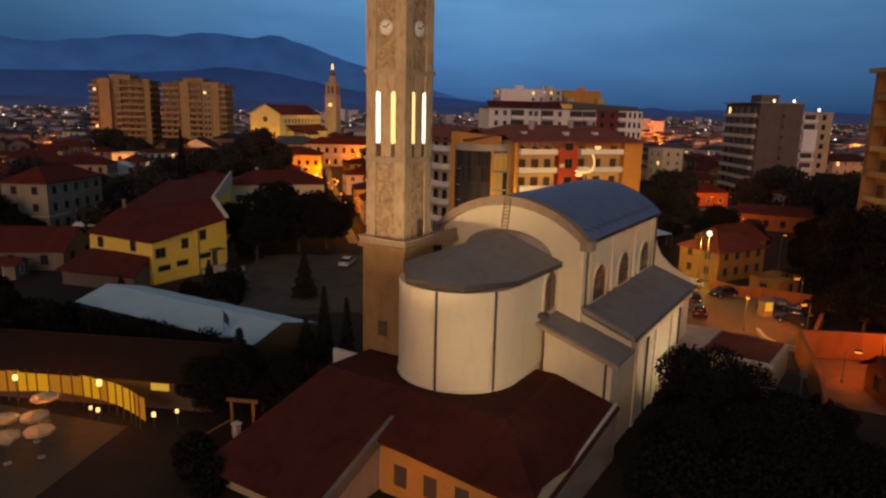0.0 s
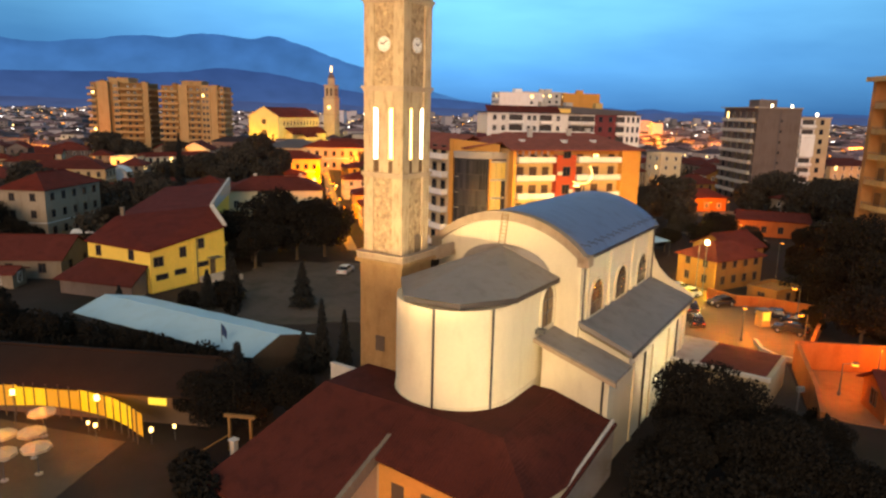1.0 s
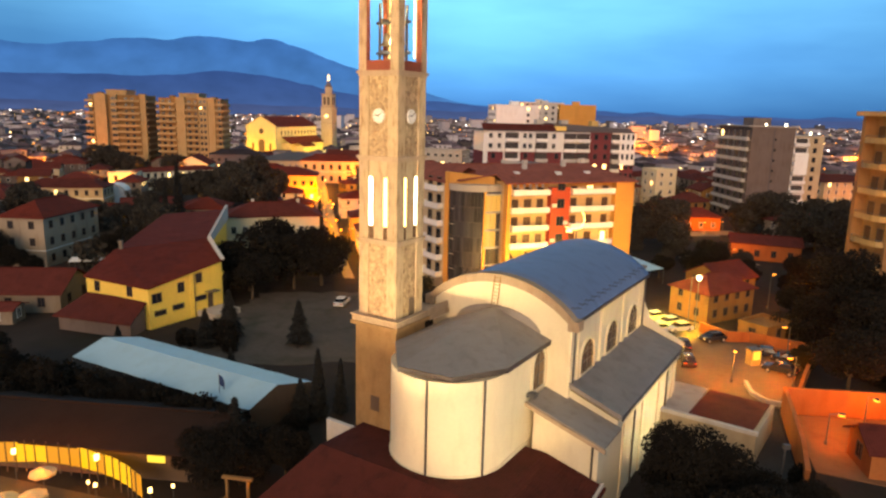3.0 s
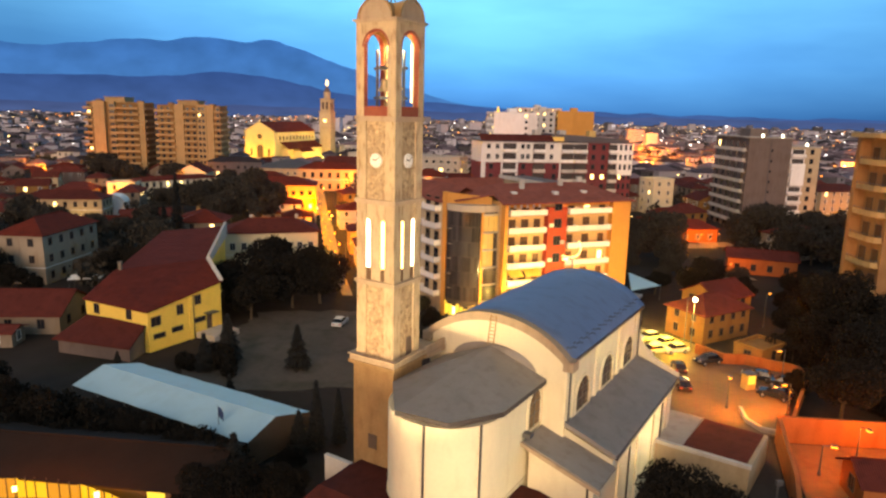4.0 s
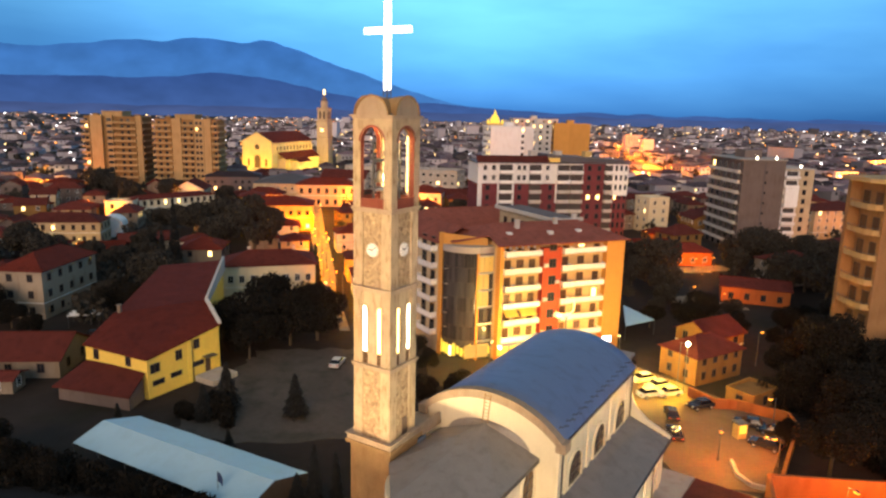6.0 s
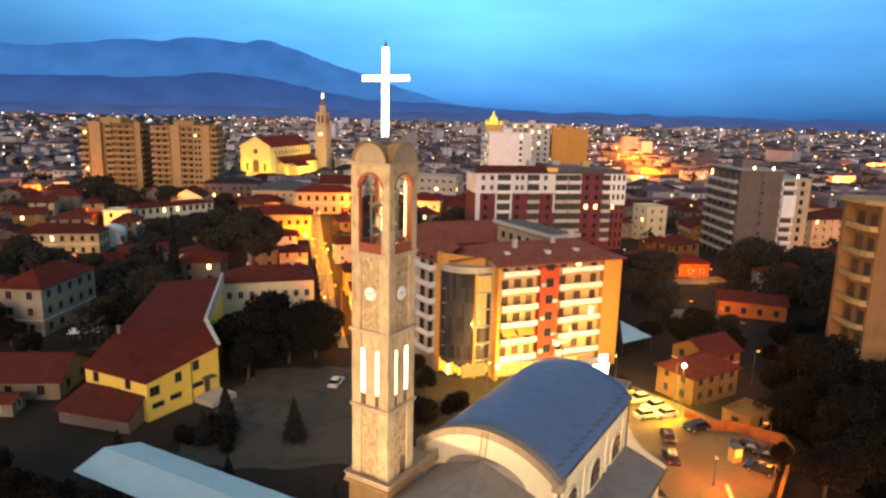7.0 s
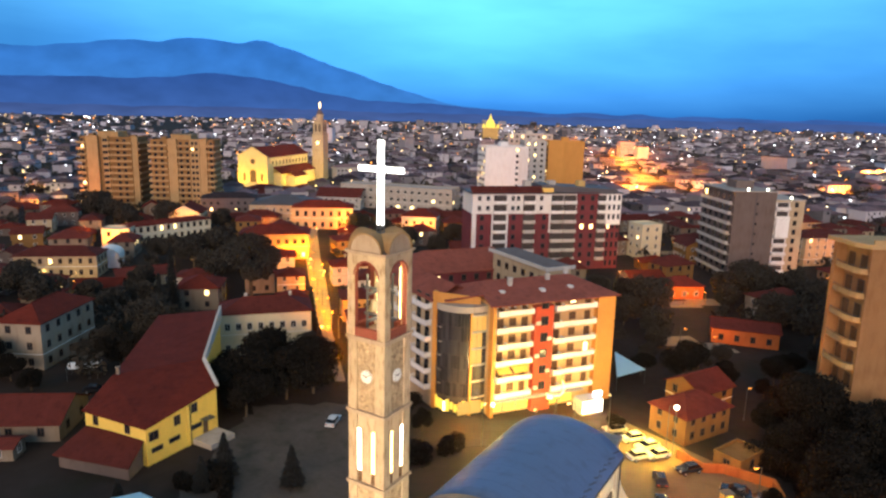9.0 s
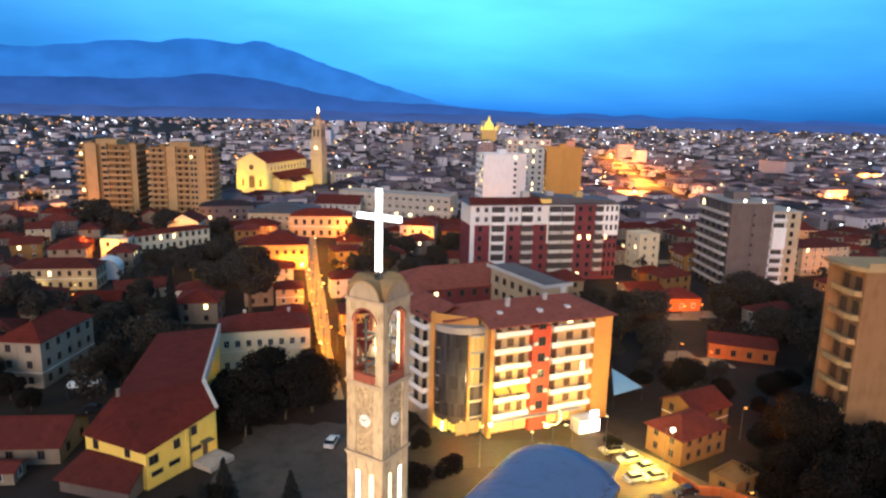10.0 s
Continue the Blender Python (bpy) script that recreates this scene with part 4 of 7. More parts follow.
def house(x, y, rot, w, d, h, wall, roof_mat, label, kind="hip", rise=2.2, floors=2, name="house", category="house", group="", win=(1.0, 1.4), gap=3.2, lit=0.04, lit_mat=LIT_WARM, style="cross", chimneys=0, mould=True, sill0=1.0, faces=None, pane=GLASS, frame_mat=FRAME):
    th = thing(name, pose(x, y, 0, 0, 0, rot), label, category, group)
    part("wall", Geo().box(-w / 2, w / 2, -d / 2, d / 2, 0, h), wall, th)
    roof_on(th, w, d, h, kind, rise, roof_mat, wall=wall)
    fh = h / floors
    for i, (m, ln, out) in enumerate(frame_of(w, d, rot)):
        if facing(x, y, out) < 0.12 or (faces is not None and i not in faces):
            continue
        n = max(1, int((ln - 1.0) / gap))
        windows(th, m, grid(-ln / 2 + 0.4, ln / 2 - 0.4, n, [fh * j + min(sill0, fh - win[1] - 0.3) for j in range(floors)]), win[0], win[1], frame_mat, pane, style, lit=lit, lit_mat=lit_mat)
        if mould and floors > 1:
            part("string_course", Geo().box(-ln / 2, ln / 2, -0.09, 0.0, fh - 0.1, fh + 0.08), FRAME if wall not in (WHITE, DIM_WHITE) else CONCRETE, th, "", m)
    for i in range(chimneys):
        cx = w * (0.28 - 0.5 * i)
        part("chimney", Geo().box(cx - 0.3, cx + 0.3, d * 0.12 - 0.3, d * 0.12 + 0.3, h, h + rise * 0.75 + 0.9).box(cx - 0.38, cx + 0.38, d * 0.12 - 0.38, d * 0.12 + 0.38, h + rise * 0.75 + 0.9, h + rise * 0.75 + 1.05), WHITE, th)
    ZONES.append((x, y, max(w, d) * 0.62))
    return th


def balcony(parent, m, s0, s1, z, deep, mat, rail_h=0.95, slab_mat=CONCRETE):
    """A slab with a solid parapet; s0 to s1 along the wall."""
    g = Geo().box(s0, s1, -deep, 0.0, z - 0.18, z)
    b = part("balcony", g, slab_mat, parent, "", m)
    p = Geo().box(s0, s1, -deep, -deep + 0.12, z, z + rail_h).box(s0, s0 + 0.12, -deep + 0.12, 0, z, z + rail_h).box(s1 - 0.12, s1, -deep + 0.12, 0, z, z + rail_h)
    part("balcony_parapet", p, mat, b)
    return b


# main apartment building behind the church
AP = pose(12.25, 112.7, 0, 0, 0, 21.4)
apt = thing("apartment_building", AP, "orange and red apartment building with white balconies", "apartment building")
L0 = 25.4
APT_WALL = material("apricot_render", (0.66, 0.42, 0.19), vary=0.12, stained=0.25)
part("wall", Geo().box(-0.2, L0, 1.1, 13.5, 0, 21.0), APT_WALL, apt)
part("red_pier", Geo().box(8.2, 12.0, -0.25, 1.1, 0, 20.0), RED, apt, "red rendered projecting bay")
part("orange_pier", Geo().box(21.6, L0 + 0.05, -0.2, 1.1, 0, 21.0), ORANGE, apt, "blank orange rendered end bay")
part("orange_side", Geo().box(L0, L0 + 0.12, 1.1, 13.5, 0, 21.0), ORANGE, apt)
part("corner_pier", Geo().box(-0.25, 0.35, -0.3, 1.1, 0, 21.0), ORANGE, apt)
levels = [3.55 + 3.08 * i for i in range(6)]
front = pose(0, 1.1, 0)
for s0, s1 in ((0.35, 8.2), (12.0, 21.6)):
    for i, z in enumerate(levels):
        b0, b1 = (s0 + 0.2, s1 - 0.1) if i % 2 == 0 else (s0 + 0.5, s1 - 0.1)
        balcony(apt, front, b0, b0 + 2.1, z - 0.15, 1.5, WHITE_PAINT)
        balcony(apt, front, b0 + 2.12, b1, z - 0.15, 1.2, WHITE_PAINT, 0.85)
        windows(apt, front, [(s0 + 1.5, z), (s1 - 1.5, z)], 1.05, 2.0, SHUTTER, BROWN_PANE, "bare", "balcony_door", lit=0.12)
        windows(apt, front, [((s0 + s1) / 2, z + 0.7)], 1.2, 1.3, SHUTTER, BROWN_PANE, "cross", lit=0.2)
        if s0 < 5 and z < 7 and i == 1:
            part("awning", Geo().slab([(s0 + 0.8, -1.7, z + 1.5), (s0 + 3.4, -1.7, z + 1.5), (s0 + 3.4, 0, z + 2.4), (s0 + 0.8, 0, z + 2.4)], 0.06).slab([(s0 + 4.0, -1.7, z + 1.5), (s0 + 7.0, -1.7, z + 1.5), (s0 + 7.0, 0, z + 2.4), (s0 + 4.0, 0, z + 2.4)], 0.06), AWNING, apt, "yellow fabric awnings", front)
windows(apt, pose(0, -0.25, 0), [(10.1, z + 0.6) for z in levels], 1.3, 1.5, DARKFRAME, GLASS, "cross")
for z in levels:
    balcony(apt, pose(L0 + 0.1, 0, 0, 0, 0, 90), 1.6, 4.2, z - 0.1, 1.1, WHITE_PAINT)
part("top_windows_band", Geo().box(0.4, 8.2, 0.95, 1.1, 20.1, 20.95).box(12.0, 21.6, 0.95, 1.1, 20.1, 20.95), ORANGE, apt)
for i in range(7):
    part("loggia_post", Geo().box(0.8 + i * 1.2, 1.15 + i * 1.2, 0.75, 0.95, 19.9, 21.0), WHITE, apt) if i < 6 else None
# roofs
g = Geo()
hz, rz2 = 20.95, 23.6
g.slab([(-1.0, -0.9, hz), (L0 + 0.6, -0.9, hz), (L0 - 6.0, 7.2, rz2), (2.0, 7.2, rz2)], 0.2)
g.slab([(L0 + 0.6, -0.9, hz), (L0 + 0.6, 14.2, hz), (L0 - 6.0, 7.2, rz2)], 0.2)
g.slab([(L0 + 0.6, 14.2, hz), (-7.0, 14.2, hz), (2.0, 7.2, rz2), (L0 - 6.0, 7.2, rz2)], 0.2)
g.slab([(-7.0, 14.2, hz), (-7.0, 5.0, hz), (-1.0, 3.0, hz + 1.2), (2.0, 7.2, rz2)], 0.2)
g.slab([(-1.0, 3.0, hz + 1.2), (-1.0, -0.9, hz), (2.0, 7.2, rz2)], 0.2)
part("roof", g, CLAY_PALE, apt, "red tile hipped roof")
# curved glass corner with a pale ring above and open landings beside
cx, cy, cr = -2.0, 8.0, 6.0
a0, a1, kk = 178, 257, 14


def on_arc(a, r):
    return (cx + r * math.cos(radians(a)), cy + r * math.sin(radians(a)))


part("drum_wall", Geo().prism([on_arc(a0 + (288 - a0) * i / 24, cr - 0.1) for i in range(25)] + [(0.0, 6.0), (cx, cy + 2)], 0, 19.2), DARKFRAME, apt)
for z0, z1 in [(3.4 + 2.64 * i, 3.4 + 2.64 * i + 2.54) for i in range(6)]:
    for i in range(kk):
        b0, b1 = a0 + (a1 - a0) * (i + 0.04) / kk, a0 + (a1 - a0) * (i + 0.96) / kk
        part("glass_panel", Geo().prism([on_arc(b0, cr - 0.08), on_arc(b0, cr), on_arc(b1, cr), on_arc(b1, cr - 0.08)], z0, z1), TINTED, apt)
for z in (5.4, 8.0, 10.7, 13.3, 16.0):
    for b0 in (186, 197):
        part("tilt_window", Geo().prism([on_arc(b0, cr + 0.02), on_arc(b0, cr + 0.28), on_arc(b0 + 7, cr + 0.28), on_arc(b0 + 7, cr + 0.02)], z, z + 0.07), CONCRETE, apt, "small tilted window sash")
ring2 = [on_arc(a, cr + 0.25) for a in range(175, 291, 5)]
part("drum_ring", Geo().prism(ring2 + [(0.3, 2.2), (0.0, 6.0), (cx, cy)], 19.2, 20.35), CONCRETE, apt, "pale concrete ring over the glass drum")
for i, z in enumerate([3.4 + 3.08 * j for j in range(6)]):
    sl = [on_arc(a, cr + 0.3) for a in (258, 265, 272, 280, 288)]
    part("landing", Geo().prism(sl + [on_arc(288, cr - 0.3), on_arc(258, cr - 0.3)], z - 0.16, z + 0.14), CONCRETE, apt)
    if i < 5:
        for b0, b1 in ((258.5, 267.5), (268.5, 277.5), (278.5, 287.5)):
            part("landing_window", Geo().prism([on_arc(b0, cr - 0.09), on_arc(b0, cr + 0.02), on_arc(b1, cr + 0.02), on_arc(b1, cr - 0.09)], z + 0.16, z + 2.9), LIT_DIM if (i > 1 and b0 < 278) or i == 4 else TINTED, apt)
for a in (257.5, 288):
    p = on_arc(a, cr)
    part("drum_post", Geo().box(p[0] - 0.2, p[0] + 0.2, p[1] - 0.25, p[1] + 0.25, 0, 19.2), ORANGE if a < 260 else BEIGE, apt)
part("stair_frame", Geo().prism([(-8.6, 7.4), (-8.2, 6.6), (-7.6, 7.2), (-7.9, 8.2)], 0, 22.3), ORANGE, apt, "orange rendered vertical frame")
part("frame_beam", Geo().prism([(-8.3, 6.9), (-7.9, 6.5), (-1.2, 3.0), (-1.0, 3.5)], 20.3, [22.3, 22.3, 21.6, 21.6]), ORANGE, apt, "orange rendered parapet over the drum")
# wing going back on the far side of the drum
WG = pose(-8.3, 7.6, 0, 0, 0, -80)
part("wing_wall", Geo().box(-16, 0, 0.0, 9.0, 0, 20.5, 0, WG), BEIGE, apt)
for i, z in enumerate(levels):
    for s0, s1 in ((-6.6, -0.8), (-14.0, -8.2)):
        balcony(apt, WG, s0, s1, z - 0.15, 1.3, WHITE_PAINT)
        windows(apt, WG, [(s0 + 1.4, z), (s1 - 1.4, z)], 1.3, 2.1, SHUTTER, GLASS, "bare", "balcony_door", lit=0.1)
part("wing_roof", Geo().slab([WG @ Vector(p) for p in ((-16.5, -0.6, 20.5), (0.3, -0.6, 20.5), (0.3, 4.5, 23.0), (-16.5, 4.5, 23.0))], 0.2).slab([WG @ Vector(p) for p in ((-16.5, 4.5, 23.0), (0.3, 4.5, 23.0), (0.3, 9.6, 20.5), (-16.5, 9.6, 20.5))], 0.2), CLAY_PALE, apt)
for s, t in ((5.5, 5.0), (14.0, 6.0), (20.0, 9.0)):
    part("chimney", Geo().box(s - 0.4, s + 0.4, t - 0.3, t + 0.3, 21.5, 24.2).box(s - 0.5, s + 0.5, t - 0.4, t + 0.4, 24.2, 24.35), WHITE, apt)
for s, t in ((3.0, 3.2), (11.0, 2.6), (17.2, 3.0)):
    part("skylight", Geo().box(s - 0.45, s + 0.45, t - 0.5, t + 0.5, 21.9, 22.5), FRAME, apt)
for i in range(5):
    part("air_conditioner", Geo().box(8.35 + 2.4 * (i % 2), 9.15 + 2.4 * (i % 2), -0.6, -0.28, 4.3 + 3.08 * i, 4.9 + 3.08 * i), FRAME, apt)
# shops on the ground floor
for s in (-4.6, -2.2, 1.4, 4.2, 7.0, 13.5, 16.5):
    part("shop_window", Geo().box(s - 1.1, s + 1.1, 0.9 if s > 0 else 1.6, 1.0 if s > 0 else 1.7, 0.5, 2.9), LIT_YELLOW if s > 0 else LIT_DIM, apt, "glowing shop window")
random.seed(77)
for i in range(15):
    b0 = 182 + i * 7.0
    part("shop_pane", Geo().prism([on_arc(b0, cr + 0.02), on_arc(b0, cr + 0.1), on_arc(b0 + 5.5, cr + 0.1), on_arc(b0 + 5.5, cr + 0.02)], random.uniform(0.3, 0.9), random.uniform(1.9, 2.9)), random.choice((LIT_DIM, LIT_ORANGE, LIT_YELLOW, LIT_WARM, LIT_YELLOW)), apt)
part("corner_lamp", Geo().tube((0.0, -0.9, 2.6), (0.0, -0.9, 3.1), 0.28), LIT_WHITE, apt, "bright corner lamp")
part("corner_lamp_bracket", Geo().tube((0.0, -0.9, 3.1), (0.0, -0.25, 3.2), 0.04), METAL, apt)
part("shop_canopy", Geo().box(0.4, 19.0, -1.2, 1.1, 3.05, 3.25), CONCRETE, apt)
ZONES += [(10, 122, 16), (24, 126, 14), (30, 128, 10), (0, 128, 10)]
for s, yy, wt, col in ((3.0, -5.5, 250, WARM), (10.0, -6.0, 300, WARM), (17.0, -6.0, 250, SODIUM), (-7.0, -3.5, 300, SODIUM)):
    p = AP @ Vector((s, yy, 2.7))
    lamp_at(p.x, p.y, p.z, wt, col)
# kiosk with a bright sign beyond the nave
kio = thing("kiosk", AP @ pose(18.3, -3.6, 0), "small kiosk with a bright white sign box", "kiosk")
part("body", Geo().box(-2.2, 2.2, -1.5, 1.5, 0, 2.7), WHITE, kio)
part("window", Geo().box(-2.1, 2.1, -1.56, -1.5, 0.4, 2.6), LIT_WHITE, kio, "bright shop front")
part("sign_box", Geo().box(0.6, 2.3, -0.9, -0.6, 3.0, 4.0), LIT_COOL, kio, "bright white sign box")
part("sign_post", Geo().box(1.3, 1.5, -0.8, -0.7, 2.7, 3.0), METAL, kio)

# yellow hall with red roofs
hall = thing("yellow_hall", pose(0, 0, 0), "yellow plastered hall with large sloping red tile roofs", "building")
A, B, N, M, L = (-41.2, 94.2), (-34.3, 106.0), (-38.4, 112.2), (-51.8, 107.5), (-52.7, 99.3)
tz = {A: 6.3, B: 8.1, N: 10.2, M: 9.0, L: 6.65}
g = Geo()
for p, q in ((A, B), (B, N), (N, M), (M, L), (L, A)):
    g.face([(*p, 0), (*q, 0), (*q, tz[q] - 0.05), (*p, tz[p] - 0.05)])
part("front_wall", g, YELLOW, hall)
out = lambda p, k2=1.035: (-45 + (p[0] + 45) * k2, 108 + (p[1] - 108) * k2)
for tri in ((L, A, M), (A, B, N), (A, N, M)):
    part("roof_slope", Geo().slab([(*out(p), tz[p] + 0.1) for p in tri], 0.22), CLAY, hall)
K1, K2 = (-43.2, 137.3), (-55.6, 136.4)
part("back_wall", Geo().prism([N, K1, K2, M], 0, [9.9, 11.4, 10.2, 8.7]), YELLOW, hall)
part("back_roof", Geo().slab([(*N, 10.32), (*K1, 11.7), (*K2, 10.5), (*M, 9.12)], 0.22), CLAY, hall)
part("chimney", Geo().box(-51.4, -50.9, 107.6, 108.1, 8.8, 10.4).box(-51.5, -50.8, 107.5, 108.2, 10.4, 10.5), DIM_WHITE, hall)
part("verge_coping", Geo().slab([(B[0], B[1] - 0.3, 8.5), (B[0] + 0.45, B[1], 8.5), (N[0] + 0.5, N[1], 10.7), (N[0], N[1] - 0.3, 10.7)], 0.4), WHITE, hall, "white coping along the roof's edge")
part("side_parapet", Geo().prism([N, (N[0] + 0.45, N[1]), (K1[0] + 0.45, K1[1]), K1], 9.6, [10.9, 10.9, 12.6, 12.6]), WHITE, hall, "white plastered parapet beside the red roof")
FA = math.degrees(math.atan2(B[1] - A[1], B[0] - A[0]))
mF = wall_frame(A[0], A[1], FA)
windows(hall, mF, [(1.3, 3.9)], 1.5, 1.3, SHUTTER)
windows(hall, mF, [(5.6, 4.6), (9.0, 5.4)], 1.0, 1.4, SHUTTER)
windows(hall, mF, [(1.8, 1.9), (5.0, 2.1), (9.3, 2.5)], 1.8, 0.6, SHUTTER, style="bare")
part("drainpipe", Geo().tube((8.1, -0.1, 0), (8.1, -0.1, 7.0), 0.08), GUTTER, hall, "", mF)
part("pilaster", Geo().box(7.3, 8.0, -0.12, 0, 0, 7.1), YELLOW, hall, "", mF)
part("door", Geo().box(10.6, 11.6, -0.08, 0, 0.9, 3.2), SHUTTER, hall, "dark wooden door", mF)
part("door_canopy", Geo().box(10.1, 12.1, -1.3, 0, 3.5, 3.65), METAL, hall, "", mF)
part("terrace", Geo().box(8.4, 13.4, -4.2, -0.1, 0, 0.9), CONCRETE, hall, "pale concrete entrance terrace", mF)
SA = math.degrees(math.atan2(A[1] - L[1], A[0] - L[0]))
mS = wall_frame(L[0], L[1], SA)
windows(hall, mS, [(2.3, 4.7), (8.9, 4.7)], 0.9, 1.4, SHUTTER)
part("lean_to_wall", Geo().prism([(-54.2, 93.8), (-42.3, 90.3), (-41.95, 94.9), (-52.6, 98.8)], 0, [2.1, 2.1, 3.4, 3.4]), GREYP, hall)
part("lean_to_roof", Geo().slab([(-54.9, 93.4, 2.25), (-42.0, 89.7, 2.25), (-41.6, 94.8, 4.3), (-52.4, 98.85, 4.3)], 0.2), CLAY_DARK, hall)
ZONES += [(-44, 104, 14), (-50, 128, 14)]

house(-36.0, 147.5, 14.3, 19.5, 9.5, 9.7, CREAM, CLAY_DARK, "long two-storey beige building with red hipped roof", rise=2.4, win=(1.0, 1.5), gap=2.15, chimneys=2)
# This house's beige is likewise darkened for weak light.
house(-81.2, 140.8, -4.4, 9.4, 18.6, 10.1, material("dimmed_beige_plaster", (0.32, 0.26, 0.19), vary=0.2, stained=0.5), CLAY, "pale three-storey house with dimmed walls and red tiled roof", rise=2.8, floors=3, gap=3.4, frame_mat=SHUTTER, lit=0.0)
house(-66.4, 106.6, 4, 15.5, 11.0, 3.2, DIM_WHITE, CLAY_DARK, "low dimmed white cottage with dark tile roof", kind="gable", rise=2.8, floors=1, gap=4.2, frame_mat=SHUTTER)
house(-66.0, 96.8, 4, 8.0, 3.6, 2.4, DIM_WHITE, CLAY_DARK, "small lean-to shed with dimmed walls beside the cottage", kind="gable", rise=0.7, floors=1, gap=3.5, mould=False, name="shed", category="shed")
house(46.8, 109.0, 30, 11.4, 7.6, 5.0, DULL_OCHRE, CLAY_DARK, "dull ochre two-storey house with red hipped roof by the car park", rise=2.3, win=(0.8, 1.2), gap=2.6, frame_mat=SHUTTER, lit=0.0, mould=False)
house(52.5, 119.5, 30, 9.0, 8.0, 4.6, DULL_OCHRE, CLAY_DARK, "dull ochre house with gabled roof behind the car park", kind="gable", rise=2.3, lit=0.0, frame_mat=SHUTTER)

# maroon and white apartment slab
MX, MY, MR = 40.3, 236.5, 11.0
slab = thing("apartment_slab", pose(MX, MY, 0, 0, 0, MR) @ Matrix.Diagonal((1, 1, 1.075, 1)), "long maroon apartment block with white upper floors", "apartment building")
part("wall", Geo().box(-27, 27, -7, 7, 0, 18.6), MAROON, slab)
part("upper_wall", Geo().box(-27, 10.4, -6.9, 6.9, 18.6, 24.9).box(18.6, 27, -6.9, 6.9, 18.6, 24.9), WHITE_PAINT, slab, "white rendered upper floors")
part("stair_bay", Geo().box(10.4, 18.6, -7.0, 6.9, 18.6, 25.3), MAROON, slab, "maroon bay rising to the eaves")
part("white_corner", Geo().box(19.0, 27.15, -7.15, -7.0, 14.8, 24.8), WHITE_PAINT, slab, "white rendered corner")
part("white_base", Geo().box(-27.1, -25.6, -7.12, -7.0, 4, 18.6), WHITE_PAINT, slab)
part("roof", Geo().box(-27.6, 27.6, -7.6, 7.6, 24.95, 25.25).slab([(-2, -5, 27.6), (26, -6, 26.2), (26, 6, 26.2), (-2, 6, 27.6)], 1.9), SLATE, slab, "dark grey metal roof")
part("parapet", Geo().slab([(-27.4, -7.5, 25.3), (-2.0, -7.5, 25.3), (-2.0, -4.5, 27.2), (-27.4, -4.5, 27.2)], 0.15), CLAY_DARK, slab, "sloping dark red tile parapet")
mf = pose(0, -7, 0)
random.seed(91)
for i in range(8):
    z = 0.9 + i * 3.1
    up = i > 5
    windows(slab, mf, [(s, z + (0.2 if i else 0)) for s in ((-24.6, -21.6, -12.8, -10.9, -2.6) if up else (-23.6, -12.4, -1.4))], 1.2, 1.5, WHITE_PAINT if up else DARKFRAME, GLASS, "cross", lit=0.08)
    windows(slab, mf, [(s, z + 0.2) for s in (12.6, 16.2)], 1.2, 1.5, DARKFRAME, GLASS, "cross", lit=0.3)
    windows(slab, pose(0, -7.15, 0) if i > 4 else mf, [(s, z + 0.2) for s in (22.6, 24.4, 26.2)], 0.9 if i > 4 else 0.8, 1.7, WHITE_PAINT if i > 4 else DARKFRAME, GLASS, "bare", lit=0.05)
    if i:
        for s0, ln in ((-19.6, 4.6), (-9.0, 4.0), (1.0, 4.2), (5.6, 4.4), (18.2, 3.0)):
            # No real hollow: a dark panel on the wall stands for loggia shade.
            part("recess", Geo().box(s0 - 0.1, s0 + ln + 0.1, -0.18, 0.0, z - 0.8, z + 1.9), DARKFRAME, slab, "", mf)
            balcony(slab, mf, s0, s0 + ln, z - 0.75, 1.4, WHITE_PAINT if up or s0 < -15 else WHITE)
part("white_pier", Geo().box(-15.1, -14.4, -7.3, -7.0, 2, 24.8).box(-20.2, -19.7, -7.3, -7.0, 2, 24.8).box(0.4, 0.9, -7.3, -7.0, 12.4, 24.8), WHITE_PAINT, slab)
for s in (-6, 3, 14):
    part("roof_box", Geo().box(s - 1.2, s + 1.2, -2, 1, 26.2, 28.6), WHITE if s < 10 else OCHRE, slab)
part("lit_attic", Geo().box(-2.2, 2.2, -5.6, -5.0, 25.3, 26.6), LIT_DIM, slab, "lit attic dormer window")
ZONES += [(20, 231, 15), (39, 234, 15), (58, 237, 15)]


